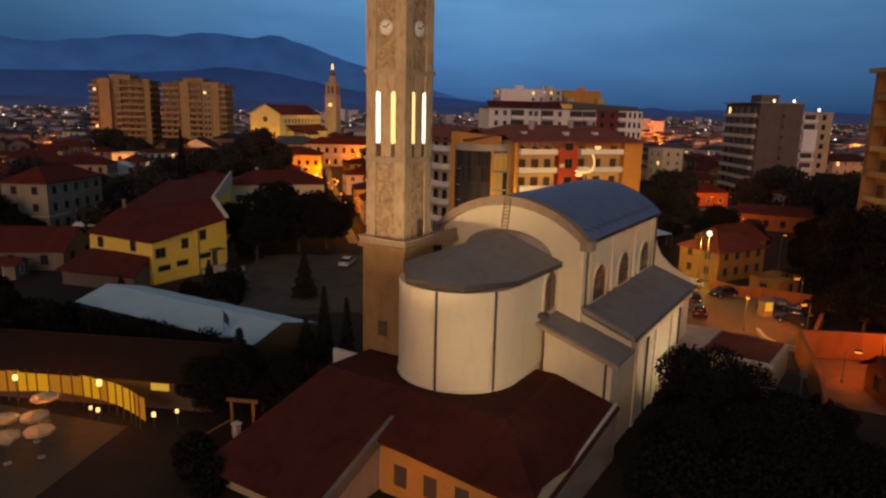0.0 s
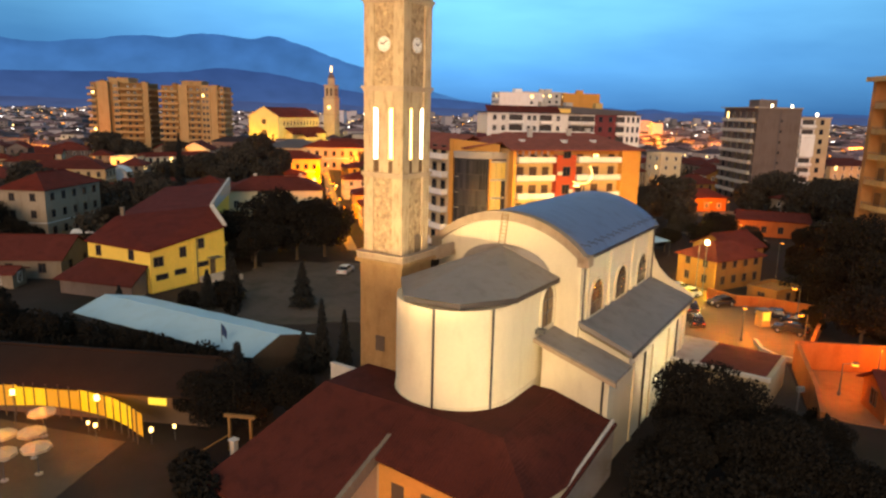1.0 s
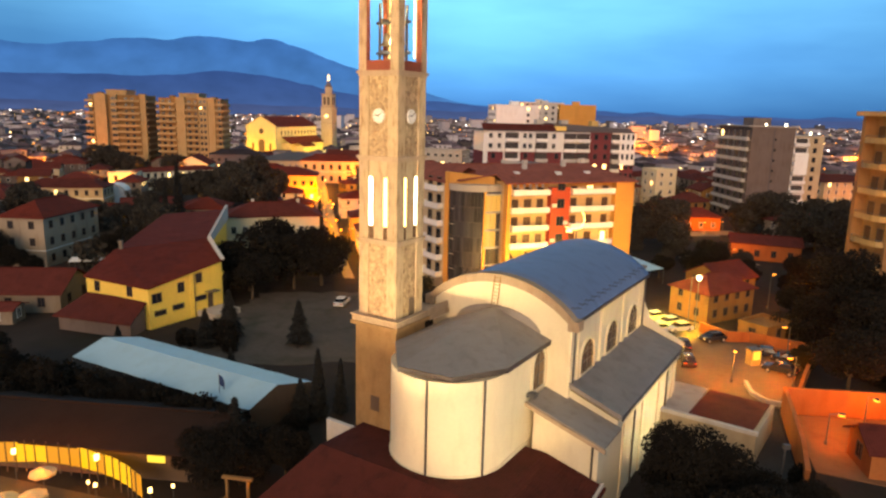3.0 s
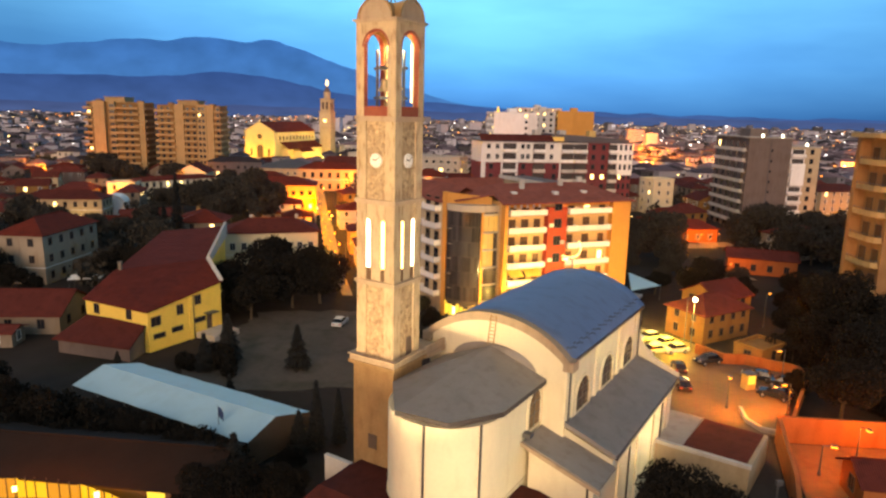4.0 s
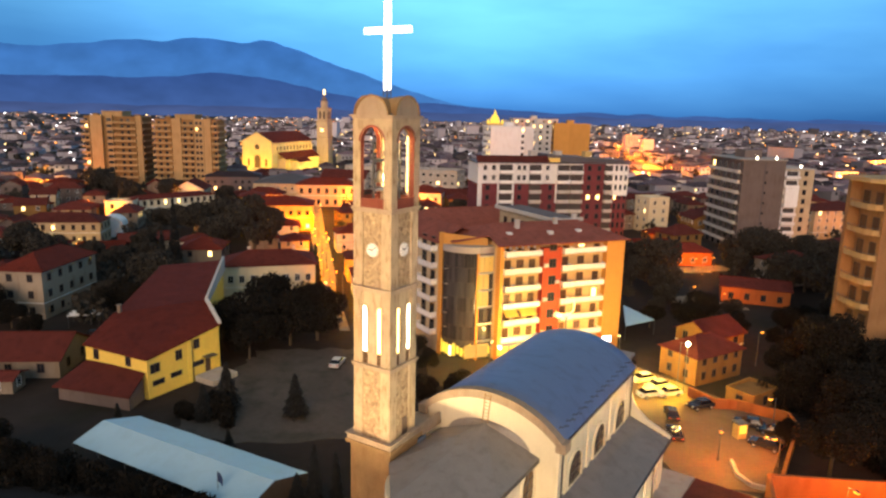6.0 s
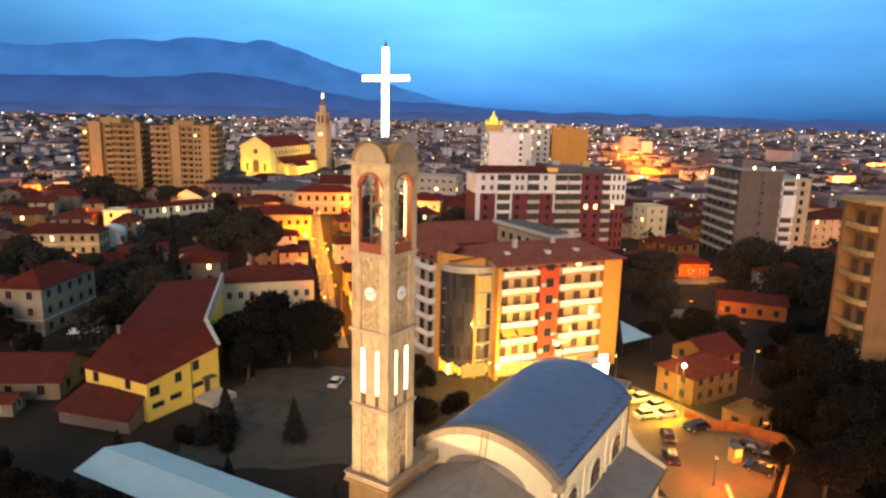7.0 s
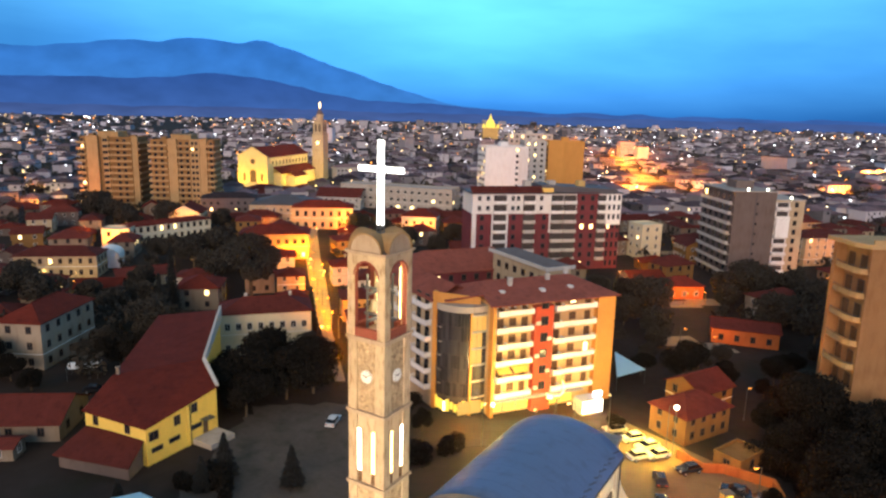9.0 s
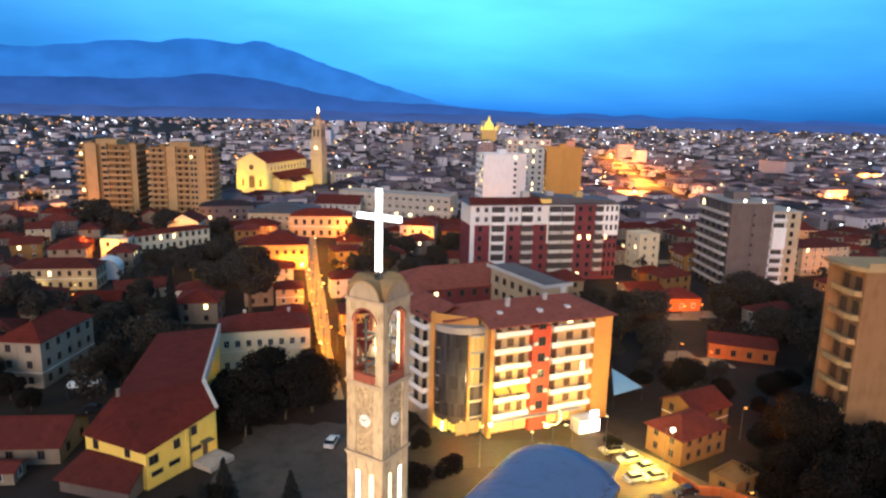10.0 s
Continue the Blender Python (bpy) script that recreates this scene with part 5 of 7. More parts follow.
def block(x, y, rot, w, d, h, wall, label, floors, strips=(), left_balconies=False, front_balconies=(), trim=WHITE, lit=0.1, win=(1.2, 1.3), gap=3.4, name="apartment_tower", roof=SLATE, recess=BROWN, tall=0.95):
    """A flat-roofed tower; strips: (from, to, material) along its front."""
    th = thing(name, pose(x, y, 0, 0, 0, rot), label, "apartment building")
    part("wall", Geo().box(-w / 2, w / 2, -d / 2, d / 2, 0, h), wall, th)
    roof_on(th, w, d, h, "flat", 0, roof, wall=wall)
    part("stair_head", Geo().box(-2, 2, -2, 2, h - 0.02, h + 2.4), wall, th)
    fh = h / floors
    for (m, ln, out) in frame_of(w, d, rot):
        if facing(x, y, out) < 0.1:
            continue
        is_front = abs((out - rot + 90) % 360) < 1
        if is_front:
            for s0, s1, mat in strips:
                part("front_strip", Geo().box(s0, s1, -0.25, 0, 0, h - 0.4), mat, th, "", m)
        sts = [s for s, _ in grid(-ln / 2 + 0.5, ln / 2 - 0.5, max(1, int(ln / gap)), [0])]
        if is_front and strips:
            sts = [s for s in sts if not any(a - 0.8 < s < b + 0.8 for a, b, _ in strips)]
        windows(th, m, [(s, fh * j + 1.0) for j in range(floors) for s in sts], win[0], win[1], DARKFRAME, GLASS, "bare", lit=lit)
        bal = list(front_balconies) if is_front else ([(-ln / 2 + 0.8, ln / 2 - 0.8)] if left_balconies else [])
        for j in range(1, floors):
            for s0, s1 in bal:
                # Panel on the wall in place of a shaded hollow.
                part("recess", Geo().box(s0 + 0.3, s1 - 0.3, -0.05, 0.0, fh * j + 0.1, fh * (j + 1) - 0.45), recess, th, "", m)
                balcony(th, m, s0, s1, fh * j, 1.2, trim, tall)
    ZONES.append((x, y, max(w, d) * 0.7))
    return th




def bay_tower(x, y, rot, w, d, h, floors, bays, label):
    """A tower whose front is a row of bays: pier (blank), window or balcony."""
    th = thing("apartment_tower", pose(x, y, 0, 0, 0, rot), label, "apartment building")
    part("wall", Geo().box(-w / 2 + 1.2, w / 2 - 1.2, -d / 2, d / 2, 0, h), BROWN, th)
    roof_on(th, w - 2.4, d, h, "flat", 0, SLATE, wall=BROWN)
    front = pose(0, -d / 2, 0)
    fh = h / floors
    for s0, s1, kind in bays:
        if kind in ("pier", "window"):
            part("pier", Geo().box(s0, s1, -1.3, 0.0, 0, h + 0.9), TAN, th, "", front)
        if kind == "window":
            windows(th, front @ Matrix.Translation((0, -1.3, 0)), [(s, fh * j + 1.1) for j in range(floors) for s in (s0 + (s1 - s0) * 0.3, s0 + (s1 - s0) * 0.7)], 1.1, 1.3, SHUTTER, GLASS, "bare", lit=0.06)
        if kind == "balcony":
            for j in range(1, floors):
                balcony(th, front, s0, s1, fh * j, 1.9, TAN, 1.0, BROWN)
                windows(th, front, [(s0 + (s1 - s0) * 0.5 + q, fh * j + 0.15) for q in ((-1.6, 1.6) if s1 - s0 > 6 else (0.0,))], 1.3, 2.1, SHUTTER, GLASS, "bare", "balcony_door", lit=0.025)
    for side, sx in ((90, w / 2 - 1.2), (-90, -w / 2 + 1.2)):
        for j in range(1, floors):
            balcony(th, pose(sx, 0, 0, 0, 0, side), -d / 2 + 0.1, d / 2 - 1.0, fh * j, 1.2, TAN, 1.0, BROWN)
    part("lift_house", Geo().box(-5.5, 4.5, -d / 2 + 1.0, d / 2 - 2, h, h + 2.7).box(-5.9, 4.9, -d / 2 + 0.6, d / 2 - 1.6, h + 2.7, h + 3.0), TAN, th, "pale lift house on the roof")
    part("roof_box", Geo().box(-11.5, -9.0, -3, 0, h, h + 1.7).box(9.5, 12.0, -4, 0, h, h + 1.3), BROWN, th)
    for px, pz in ((-9.8, 3.4), (0.5, 5.0), (8.0, 2.8)):
        part("aerial", Geo().tube((px, -2, h), (px, -2, h + pz), 0.06, k=5), METAL, th)
    ZONES.append((x, y, max(w, d) * 0.7))


bay_tower(-163.0, 355.5, 3, 30.4, 15, 36.6, 12, [(-15.2, -10.8, "balcony"), (-10.7, -5.0, "pier"), (-2.8, 0.2, "window"), (0.3, 11.7, "balcony"), (11.8, 14.6, "pier")], "tall tan apartment block with stacked balconies and blank piers")
bay_tower(-126.6, 356.5, 3, 33.4, 15, 35.8, 12, [(-16.4, -6.9, "balcony"), (-6.7, -2.2, "pier"), (-2.1, 4.2, "balcony"), (4.3, 9.0, "window"), (9.1, 12.6, "pier"), (12.7, 16.4, "balcony")], "tall tan apartment block with balconies and a pale stair pier")

# grey tower with pale balcony bands and a lower white and beige wing
gt = thing("apartment_tower", pose(101.0, 218.5, 0, 0, 0, 2), "grey apartment tower with pale balcony bands", "apartment building")
TH, TD = 30.2, 24.0
part("wall", Geo().box(0, 14.2, 0, TD, 0, TH), GREYP, gt)
part("roof_slab", Geo().box(-1.3, 14.5, -0.3, TD + 0.3, TH, TH + 0.35), CONCRETE, gt, "pale flat roof slab")
part("wing_wall", Geo().box(14.2, 24.4, 0.6, 16, 0, 27.4), BEIGE, gt, "beige rendered wing")
part("wing_roof", Geo().box(14.2, 24.7, 0.3, 16.3, 27.4, 27.75), CONCRETE, gt)
part("wall_joint", Geo().box(7.2, 7.5, -0.06, 0.0, 0, TH), SLATE, gt)
part("roof_house", Geo().box(4, 10, 8, 15, TH + 0.35, TH + 2.9), GREYP, gt)
side = pose(0, 0, 0, 0, 0, -90)
fh = TH / 9
for j in range(1, 10):
    z = fh * j - 0.9
    curve = [(-TD + 0.3, -0.9), (-TD + 1.4, -1.3), (-1.6, -1.5), (-0.5, -1.25), (-0.2, -0.7), (-0.2, 0.0), (-TD + 0.3, 0.0)]
    if j < 9:
        slab_ob = part("balcony", Geo().prism(curve, z - 0.2, z), CONCRETE, gt, "", side)
        part("balcony_parapet", Geo().prism([(q, r) for q, r in curve[:5]] + [(-0.32, -0.7), (-0.6, -1.13), (-1.62, -1.38), (-TD + 1.4, -1.18), (-TD + 0.4, -0.8)], z, z + 1.0), WHITE, slab_ob)
    windows(gt, side, [(-TD + 3.0 + 4.5 * q, z - fh + 1.1) for q in range(5)], 1.7, 1.9, DARKFRAME, GLASS, "bare", lit=0.05)
    if j < 9:
        windows(gt, pose(0, 0, 0), [(7.9, z)], 0.5, 0.7, DARKFRAME, GLASS, "bare")
wing = pose(0, 0.6, 0)
part("white_strip", Geo().box(14.3, 19.0, -0.5, 0.0, 0, 26.9), WHITE_PAINT, gt, "white rendered balcony strip", wing)
wf = 27.4 / 9
for j in range(9):
    z = wf * j
    # Dark panel standing for the shade behind each balcony.
    part("recess", Geo().box(14.8, 18.6, -0.56, -0.5, z + 1.0, z + 2.5), DARKFRAME, gt, "", wing)
    if j:
        balcony(gt, wing @ Matrix.Translation((0, -0.5, 0)), 14.3, 19.0, z + 0.05, 1.0, WHITE_PAINT, 0.95)
    windows(gt, wing, [(21.6, z + 1.0)], 1.1, 1.5, SHUTTER, GLASS, "bare", lit=0.12)
part("closed_balcony", Geo().box(14.4, 18.9, -1.62, -1.5, wf * 5, wf * 7), WHITE_PAINT, gt, "white boarded balcony", wing)
for q in (11.0, 4.5, 19.5):
    part("roof_lamp", Geo().tube((q, 0.5, TH - (2.5 if q > 14 else 0) + 0.35), (q, 0.5, TH - (2.5 if q > 14 else 0) + 1.2), 0.3, k=8), LIT_WHITE, gt, "small lit lamp on the roof's edge")
ZONES += [(108, 230, 16), (120, 228, 14)]

cano = thing("canopy", pose(-67.6, 128.2, 0, 0, 0, 14), "pale low canopy roof on thin posts among the gardens", "canopy")
part("canopy_roof", Geo().prism([(-2.9, -1.9), (2.9, -1.9), (2.9, 1.9), (-2.9, 1.9)], 2.5, 2.56).mesh([(-2.9, -1.9, 2.56), (2.9, -1.9, 2.56), (2.9, 1.9, 2.56), (-2.9, 1.9, 2.56), (-2.7, 0, 3.1), (2.7, 0, 3.1)], [(0, 1, 5, 4), (2, 3, 4, 5), (1, 2, 5), (3, 0, 4)]), WHITE_PAINT, cano)
for a, b in ((-2.7, -1.7), (2.7, -1.7), (2.7, 1.7), (-2.7, 1.7)):
    part("post", Geo().tube((a, b, 0), (a, b, 2.5), 0.05, k=6), METAL, cano)
# tan tower with rounded balconies
rt = thing("apartment_tower", pose(72.2, 106.9, 0), "tan apartment tower with stacked rounded balconies in orange lamp light", "apartment building")
RH, RD = 33.4, 8.4
part("wall", Geo().box(1.7, 17, 0, RD, 0, RH), DARK_TAN, rt)
part("roof_slab", Geo().prism([(-1.3, RD + 0.4), (-1.0, 1.6), (0.4, -0.7), (17.4, -0.7), (17.4, RD + 0.4)], RH, RH + 0.75), TAN, rt, "pale roof slab with rounded corner")
part("corner_post", Geo().box(-0.25, 1.7, RD - 0.9, RD, 0, RH).box(1.0, 1.72, -0.08, 0.6, 0, RH), DARK_TAN, rt)
rs = pose(1.7, 0, 0, 0, 0, -90)
rf = RH / 8
for j in range(8):
    z = rf * j
    windows(rt, rs, [(-5.9, z + 0.1), (-2.6, z + 0.1)], 1.5, 2.4, SHUTTER, BROWN_PANE, "bare", "balcony_door", lit=0.04)
    if j:
        curve = [(-RD + 0.9, -1.8), (-RD + 1.8, -2.15), (-2.0, -2.25), (-0.7, -1.8), (-0.1, -0.9), (-0.1, 0.0), (-RD + 0.9, 0.0)]
        b = part("balcony", Geo().prism(curve, z - 0.22, z), TAN, rt, "", rs)
        part("balcony_parapet", Geo().prism(curve[:5] + [(-0.25, -0.85), (-0.8, -1.68), (-2.05, -2.11), (-RD + 1.8, -2.01), (-RD + 1.0, -1.7)], z, z + 0.7), TAN, b)
        rail = Geo()
        for (a0, b0), (a2, b2) in zip(curve[:4], curve[1:5]):
            rail.tube((a0, b0 + 0.08, z + 1.0), (a2, b2 + 0.08, z + 1.0), 0.035, k=5)
            for q in range(4):
                u = q / 4
                rail.tube((a0 + (a2 - a0) * u, b0 + (b2 - b0) * u + 0.08, z + 0.7), (a0 + (a2 - a0) * u, b0 + (b2 - b0) * u + 0.08, z + 1.0), 0.02, k=4)
        part("balcony_rail", rail, METAL, b, "thin metal rail")
windows(rt, pose(0, 0, 0), [(s, rf * j + 1.2) for j in range(8) for s in (9.0, 13.5)], 1.2, 1.6, SHUTTER, GLASS, "bare", lit=0.05)
part("parapet", Geo().box(0.9, 17.2, -0.5, -0.2, RH + 0.75, RH + 1.5), TAN, rt)
ZONES.append((81, 111, 12))
block(38.5, 353.0, 12, 23, 14, 36.5, WHITE_PAINT, "white apartment block seen across the roofs", 12, [(-11.5, 3.0, WHITE_PAINT), (6.5, 11.5, WHITE_PAINT)], lit=0.15)
block(60.5, 396.0, 5, 13, 12, 38.0, WHITE, "pale unfinished apartment block", 12, lit=0.1)
block(80.0, 402.0, 0, 21, 14, 38.0, ORANGE, "orange rendered apartment block with blank front", 12, [(-10.5, -1.5, ORANGE), (1.0, 10.5, ORANGE)], lit=0.3)
block(66.0, 455.0, 5, 30, 14, 40.0, WHITE, "white apartment block far beyond the slab", 13, lit=0.1)

# low and middle buildings towards the old town
house(8.0, 164.0, 21, 34, 15, 16.6, MAROON, CLAY_PALE, "red-roofed apartment house with dull maroon walls", rise=3.8, floors=5, lit=0.03, frame_mat=SHUTTER)
cn = thing("long_canopy", pose(24.0, 151.0, 0, 0, 0, 117), "long flat grey roof with a pale edge", "building")
part("wall", Geo().box(-11, 11, -3, 3, 0, 21.0), BEIGE, cn)
windows(cn, pose(0, 3, 0, 0, 0, 180), grid(-10, 10, 6, [14.5, 17.8]), 1.2, 1.4, SHUTTER)
part("roof", Geo().box(-11.6, 11.6, -3.7, 3.7, 21.0, 21.3), GREYP, cn)
part("edge", Geo().box(-11.7, 11.7, 3.7, 4.0, 20.9, 21.7).box(-11.7, -11.4, -3.7, 3.7, 20.9, 21.7), WHITE, cn)
ZONES.append((26, 165, 14))
house(-34.5, 172.0, 12, 9, 8, 5.2, OCHRE, CLAY, "small ochre town house by the lamplit street", rise=1.8)
house(-40.5, 197.0, 12, 8, 8, 5.4, BEIGE, CLAY_DARK, "low beige house on the lamplit street", rise=1.8)
house(-68.5, 197.0, 8, 10, 8, 4.6, WHITE, CLAY_DARK, "small white house with dark tiles under the big tree", rise=1.6, floors=1, mould=False, frame_mat=SHUTTER)
house(-50.5, 222.0, 12, 12, 10, 5.6, WHITE, CLAY, "white street house with a red hipped roof", rise=1.8)
house(-13.8, 155.0, 12, 9, 9, 5.8, BEIGE, CLAY_DARK, "narrow beige house on the lamplit street", rise=1.8)
house(-17.6, 172.0, 12, 9, 9, 6.2, OCHRE, CLAY_DARK, "ochre street house with dark tile roof", rise=1.8)
house(-24.5, 208.0, 14, 11, 9, 6.2, WHITE, CLAY, "white street house with red tile roof", rise=1.8)
house(-14.0, 190.0, 12, 14, 10, 7.0, WHITE, CLAY_DARK, "white town house with dark tiled roof")
house(-118.0, 256.0, 6, 10, 8, 7.0, CREAM, SLATE, "cream arcaded building around a courtyard", kind="flat", win=(1.1, 1.7), gap=3.4, frame_mat=SHUTTER, lit_mat=LIT_YELLOW)
house(-106.0, 272.5, 47, 34, 8, 7.2, CREAM, CLAY, "long cream wing with a row of arched windows", kind="hip", rise=1.2, win=(1.0, 1.8), gap=2.6, frame_mat=SHUTTER, lit=0.1)
house(-115.5, 210.5, 8, 24, 10, 7.2, BEIGE, CLAY_DARK, "long white house with lamps along its wall", win=(0.9, 1.5), gap=2.6, frame_mat=SHUTTER)
house(-48.0, 308.0, 5, 27, 12, 10.0, BEIGE, CLAY, "beige arcaded town building with red roof", win=(1.3, 2.2), gap=3.3, rise=2.6, frame_mat=SHUTTER)
house(-55.6, 244.5, 8, 24, 13, 9.4, OCHRE, CLAY, "ochre corner building lit by street lamps", win=(1.1, 1.5), gap=2.8, rise=2.4, frame_mat=SHUTTER, lit=0.1)
house(-105.0, 294.5, 6, 13.0, 14.0, 8.2, CREAM, CLAY, "small classical building with a lamplit pediment", kind="gable", rise=3.7, floors=1, win=(1.4, 3.2), gap=3.0, sill0=3.0, frame_mat=SHUTTER)
ag = thing("chapel", pose(-107.0, 223.5, 0, 0, 0, 12), "small white chapel with a curved gable", "chapel")
gable = [(-4.2, 0), (4.2, 0)] + [(4.2 * math.cos(math.pi * i / 12), 3.6 + 3.0 * math.sin(math.pi * i / 12)) for i in range(13)]
part("wall", Geo().mesh([(x, -4.0, z) for x, z in gable] + [(x, 4.0, z) for x, z in gable], [tuple(range(15)), tuple(reversed(range(15, 30)))] + [((i + 1) % 15, i, 15 + i, 15 + (i + 1) % 15) for i in range(15)]), WHITE_PAINT, ag)
part("gable_coping", Geo().mesh([(x * 1.03, y, z + 0.12) for y in (-4.2, -3.7) for x, z in gable[2:]] + [(x * 0.95, y, z - 0.15) for y in (-4.2, -3.7) for x, z in gable[2:]], [f for i in range(12) for f in ((i, i + 1, 14 + i, 13 + i), (i + 1, i, 26 + i, 27 + i))]), WHITE, ag)
part("window", Geo().box(-0.7, 0.7, -4.06, -4.0, 1.4, 3.4), SHUTTER, ag, "dark window")
ZONES.append((-107, 223.5, 6))
house(-3.0, 293.0, -8, 15, 12, 9.2, WHITE, CLAY, "white villa with red hipped roof", rise=2.8, frame_mat=SHUTTER)
house(-16.0, 374.0, -20, 66, 14, 12.5, CONCRETE, SLATE, "long pale grey flat-roofed school block", kind="flat", floors=3, gap=4.0, win=(1.8, 1.5), lit=0.08)
house(-70.0, 330.0, 2, 30, 24, 8.5, BEIGE, SLATE, "broad hall with a low grey roof", rise=3.5, floors=2)
for x, y, w in ((-104, 428, 20), (-88, 416, 16), (-97, 400, 18), (-80, 434, 14), (-112, 408, 14)):
    house(x, y, 8, w, 11, 3.4, WHITE, CLAY_DARK, "low white house with dark tile roof before the cathedral", rise=2.4, floors=1, gap=4)
house(-48.0, 372.0, -5, 24, 16, 7.0, WHITE, CLAY_DARK, "white hall with dark roof near the cathedral", kind="gable", rise=4.0)
house(84.5, 256.0, 18, 9, 9, 13.0, CREAM, SLATE, "cream house with stepped flat roof", kind="flat", floors=4)
house(150.0, 252.0, 15, 22, 12, 11.0, BEIGE, CLAY_DARK, "beige apartment house beside the grey tower", floors=4)
house(118.0, 190.0, 10, 13, 9, 6.0, OCHRE, CLAY_DARK, "yellow house with red roof in the trees")
house(97.0, 177.0, 25, 14, 10, 6.5, DIM_WHITE, CLAY_DARK, "white house with dark tiled roof in the trees")
house(78.5, 157.0, -20, 15, 8, 4.0, BRICK_RED, CLAY_DARK, "low red-brown house with dark roof in the trees", kind="gable", rise=1.6, floors=1, mould=False, frame_mat=SHUTTER)
house(77.5, 198.5, 5, 12, 8, 4.2, BRICK_RED, CLAY_DARK, "low house glowing in orange lamp light", floors=1)

# cathedral with a floodlit front
CA = pose(-111.6, 491, 0, 0, 0, -16)
cat = thing("cathedral", CA, "floodlit yellow cathedral with red roofs", "cathedral")
part("nave_wall", Geo().box(-11, 11, -30, 30, 0, 20.5).mesh([(-11, -30, 20.5), (11, -30, 20.5), (0, -30, 26.5), (-11, 30, 20.5), (11, 30, 20.5), (0, 30, 26.5)], [(0, 1, 2), (4, 3, 5)]), PALE_YELLOW, cat)
part("nave_roof", Geo().slab([(11.8, -30.4, 20.2), (11.8, 30.4, 20.2), (0, 30.4, 26.8), (0, -30.4, 26.8)], 0.3).slab([(-11.8, 30.4, 20.2), (-11.8, -30.4, 20.2), (0, -30.4, 26.8), (0, 30.4, 26.8)], 0.3), CLAY, cat)
part("aisle_wall", Geo().box(11, 17, -22, 30, 0, 9.0).box(-17, -11, -22, 30, 0, 9.0), PALE_YELLOW, cat)
part("aisle_roof", Geo().slab([(17.6, -22.4, 8.8), (17.6, 30.4, 8.8), (11, 30.4, 13.2), (11, -22.4, 13.2)], 0.3).slab([(-17.6, 30.4, 8.8), (-17.6, -22.4, 8.8), (-11, -22.4, 13.2), (-11, 30.4, 13.2)], 0.3), CLAY, cat)
windows(cat, pose(11, 0, 0, 0, 0, 90), grid(-25, 29, 11, [14.6]), 1.2, 2.6, BAND, GLASS, "bare")
arched_window(cat, pose(0, -30, 3.0), 4.4, 8.5, "portal", SHUTTER, BAND)
part("steps", Geo().box(-5, 5, -34, -30.6, 0, 1.0).box(-4.2, 4.2, -32.8, -30.6, 1.0, 2.0).box(-3.6, 3.6, -31.8, -30.6, 2.0, 3.0), CONCRETE, cat)
for x in (-6.6, 6.6):
    arched_window(cat, pose(x, -30, 4.0), 1.6, 5.0, "niche", BROWN_PANE, PALE_YELLOW)
part("gable_coping", Geo().slab([(-11.6, -30.7, 20.6), (0, -30.7, 27.1), (0, -30.0, 27.1), (-11.6, -30.0, 20.6)], 0.7).slab([(0, -30.7, 27.1), (11.6, -30.7, 20.6), (11.6, -30.0, 20.6), (0, -30.0, 27.1)], 0.7), PALE_YELLOW, cat)
part("side_chapel", Geo().prism([(17, -16), (24, -16), (24, 2), (17, 2)], 0, 7.0), PALE_YELLOW, cat)
part("side_chapel_roof", Geo().slab([(16.8, -16.5, 9.4), (20.5, -16.5, 9.4), (20.5, 2.5, 9.4), (16.8, 2.5, 9.4)], 0.2).slab([(20.5, -16.5, 9.4), (24.6, -16.5, 6.9), (24.6, 2.5, 6.9), (20.5, 2.5, 9.4)], 0.2), CLAY, cat)
g = Geo()
g.mesh([(1.8 * math.cos(2 * math.pi * i / 20), -30.1, 17 + 1.8 * math.sin(2 * math.pi * i / 20)) for i in range(20)], [tuple(range(20))])
part("rose_window", g, SHUTTER, cat)
for x in (-10.4, 10.4):
    part("pilaster", Geo().box(x - 0.7, x + 0.7, -30.5, -30, 0, 20.5), PALE_YELLOW, cat)
part("cornice", Geo().box(-11.3, 11.3, -30.4, -30, 12.6, 13.1), PALE_YELLOW, cat)
ZONES += [(-100, 442, 16), (-88, 454, 16), (-116, 478, 26), (-104, 510, 26), (-124, 446, 24), (-84, 490, 26), (-92, 462, 22), (-84, 520, 14)]
bt2 = thing("cathedral_bell_tower", pose(-84.4, 526, 0, 0, 0, -16), "slender pale bell tower with a lit statue on top", "bell tower")
part("shaft", Geo().box(-4.5, 4.5, -4.5, 4.5, 0, 34), BEIGE, bt2)
part("belfry", Geo().box(-3.9, 3.9, -3.9, 3.9, 34.5, 43.5), BEIGE, bt2)
part("cornice", Geo().box(-5, 5, -5, 5, 34, 34.5).box(-4.4, 4.4, -4.4, 4.4, 43.5, 44.2).box(-4.9, 4.9, -4.9, 4.9, 22, 22.4), BAND, bt2)
for a in SIDES:
    for s in (-1.6, 1.6):
        part("opening", Geo().face([(x + s, -3.93, z + 36) for x, z in arched(1.9, 5.8)]), SHUTTER, bt2, "", pose(0, 0, 0, 0, 0, a))
part("lantern", Geo().prism([(2.8 * math.cos(math.pi * i / 4), 2.8 * math.sin(math.pi * i / 4)) for i in range(8)], 44.2, 49), BEIGE, bt2)
part("spire", Geo().mesh([(2.9 * math.cos(math.pi * i / 4), 2.9 * math.sin(math.pi * i / 4), 49) for i in range(8)] + [(0, 0, 54.5)], [(i, (i + 1) % 8, 8) for i in range(8)]), GREYP, bt2)
part("finial", Geo().tube((0, 0, 54), (0, 0, 58.0), 0.9, 0.5), LIT_WARM, bt2, "lit finial")
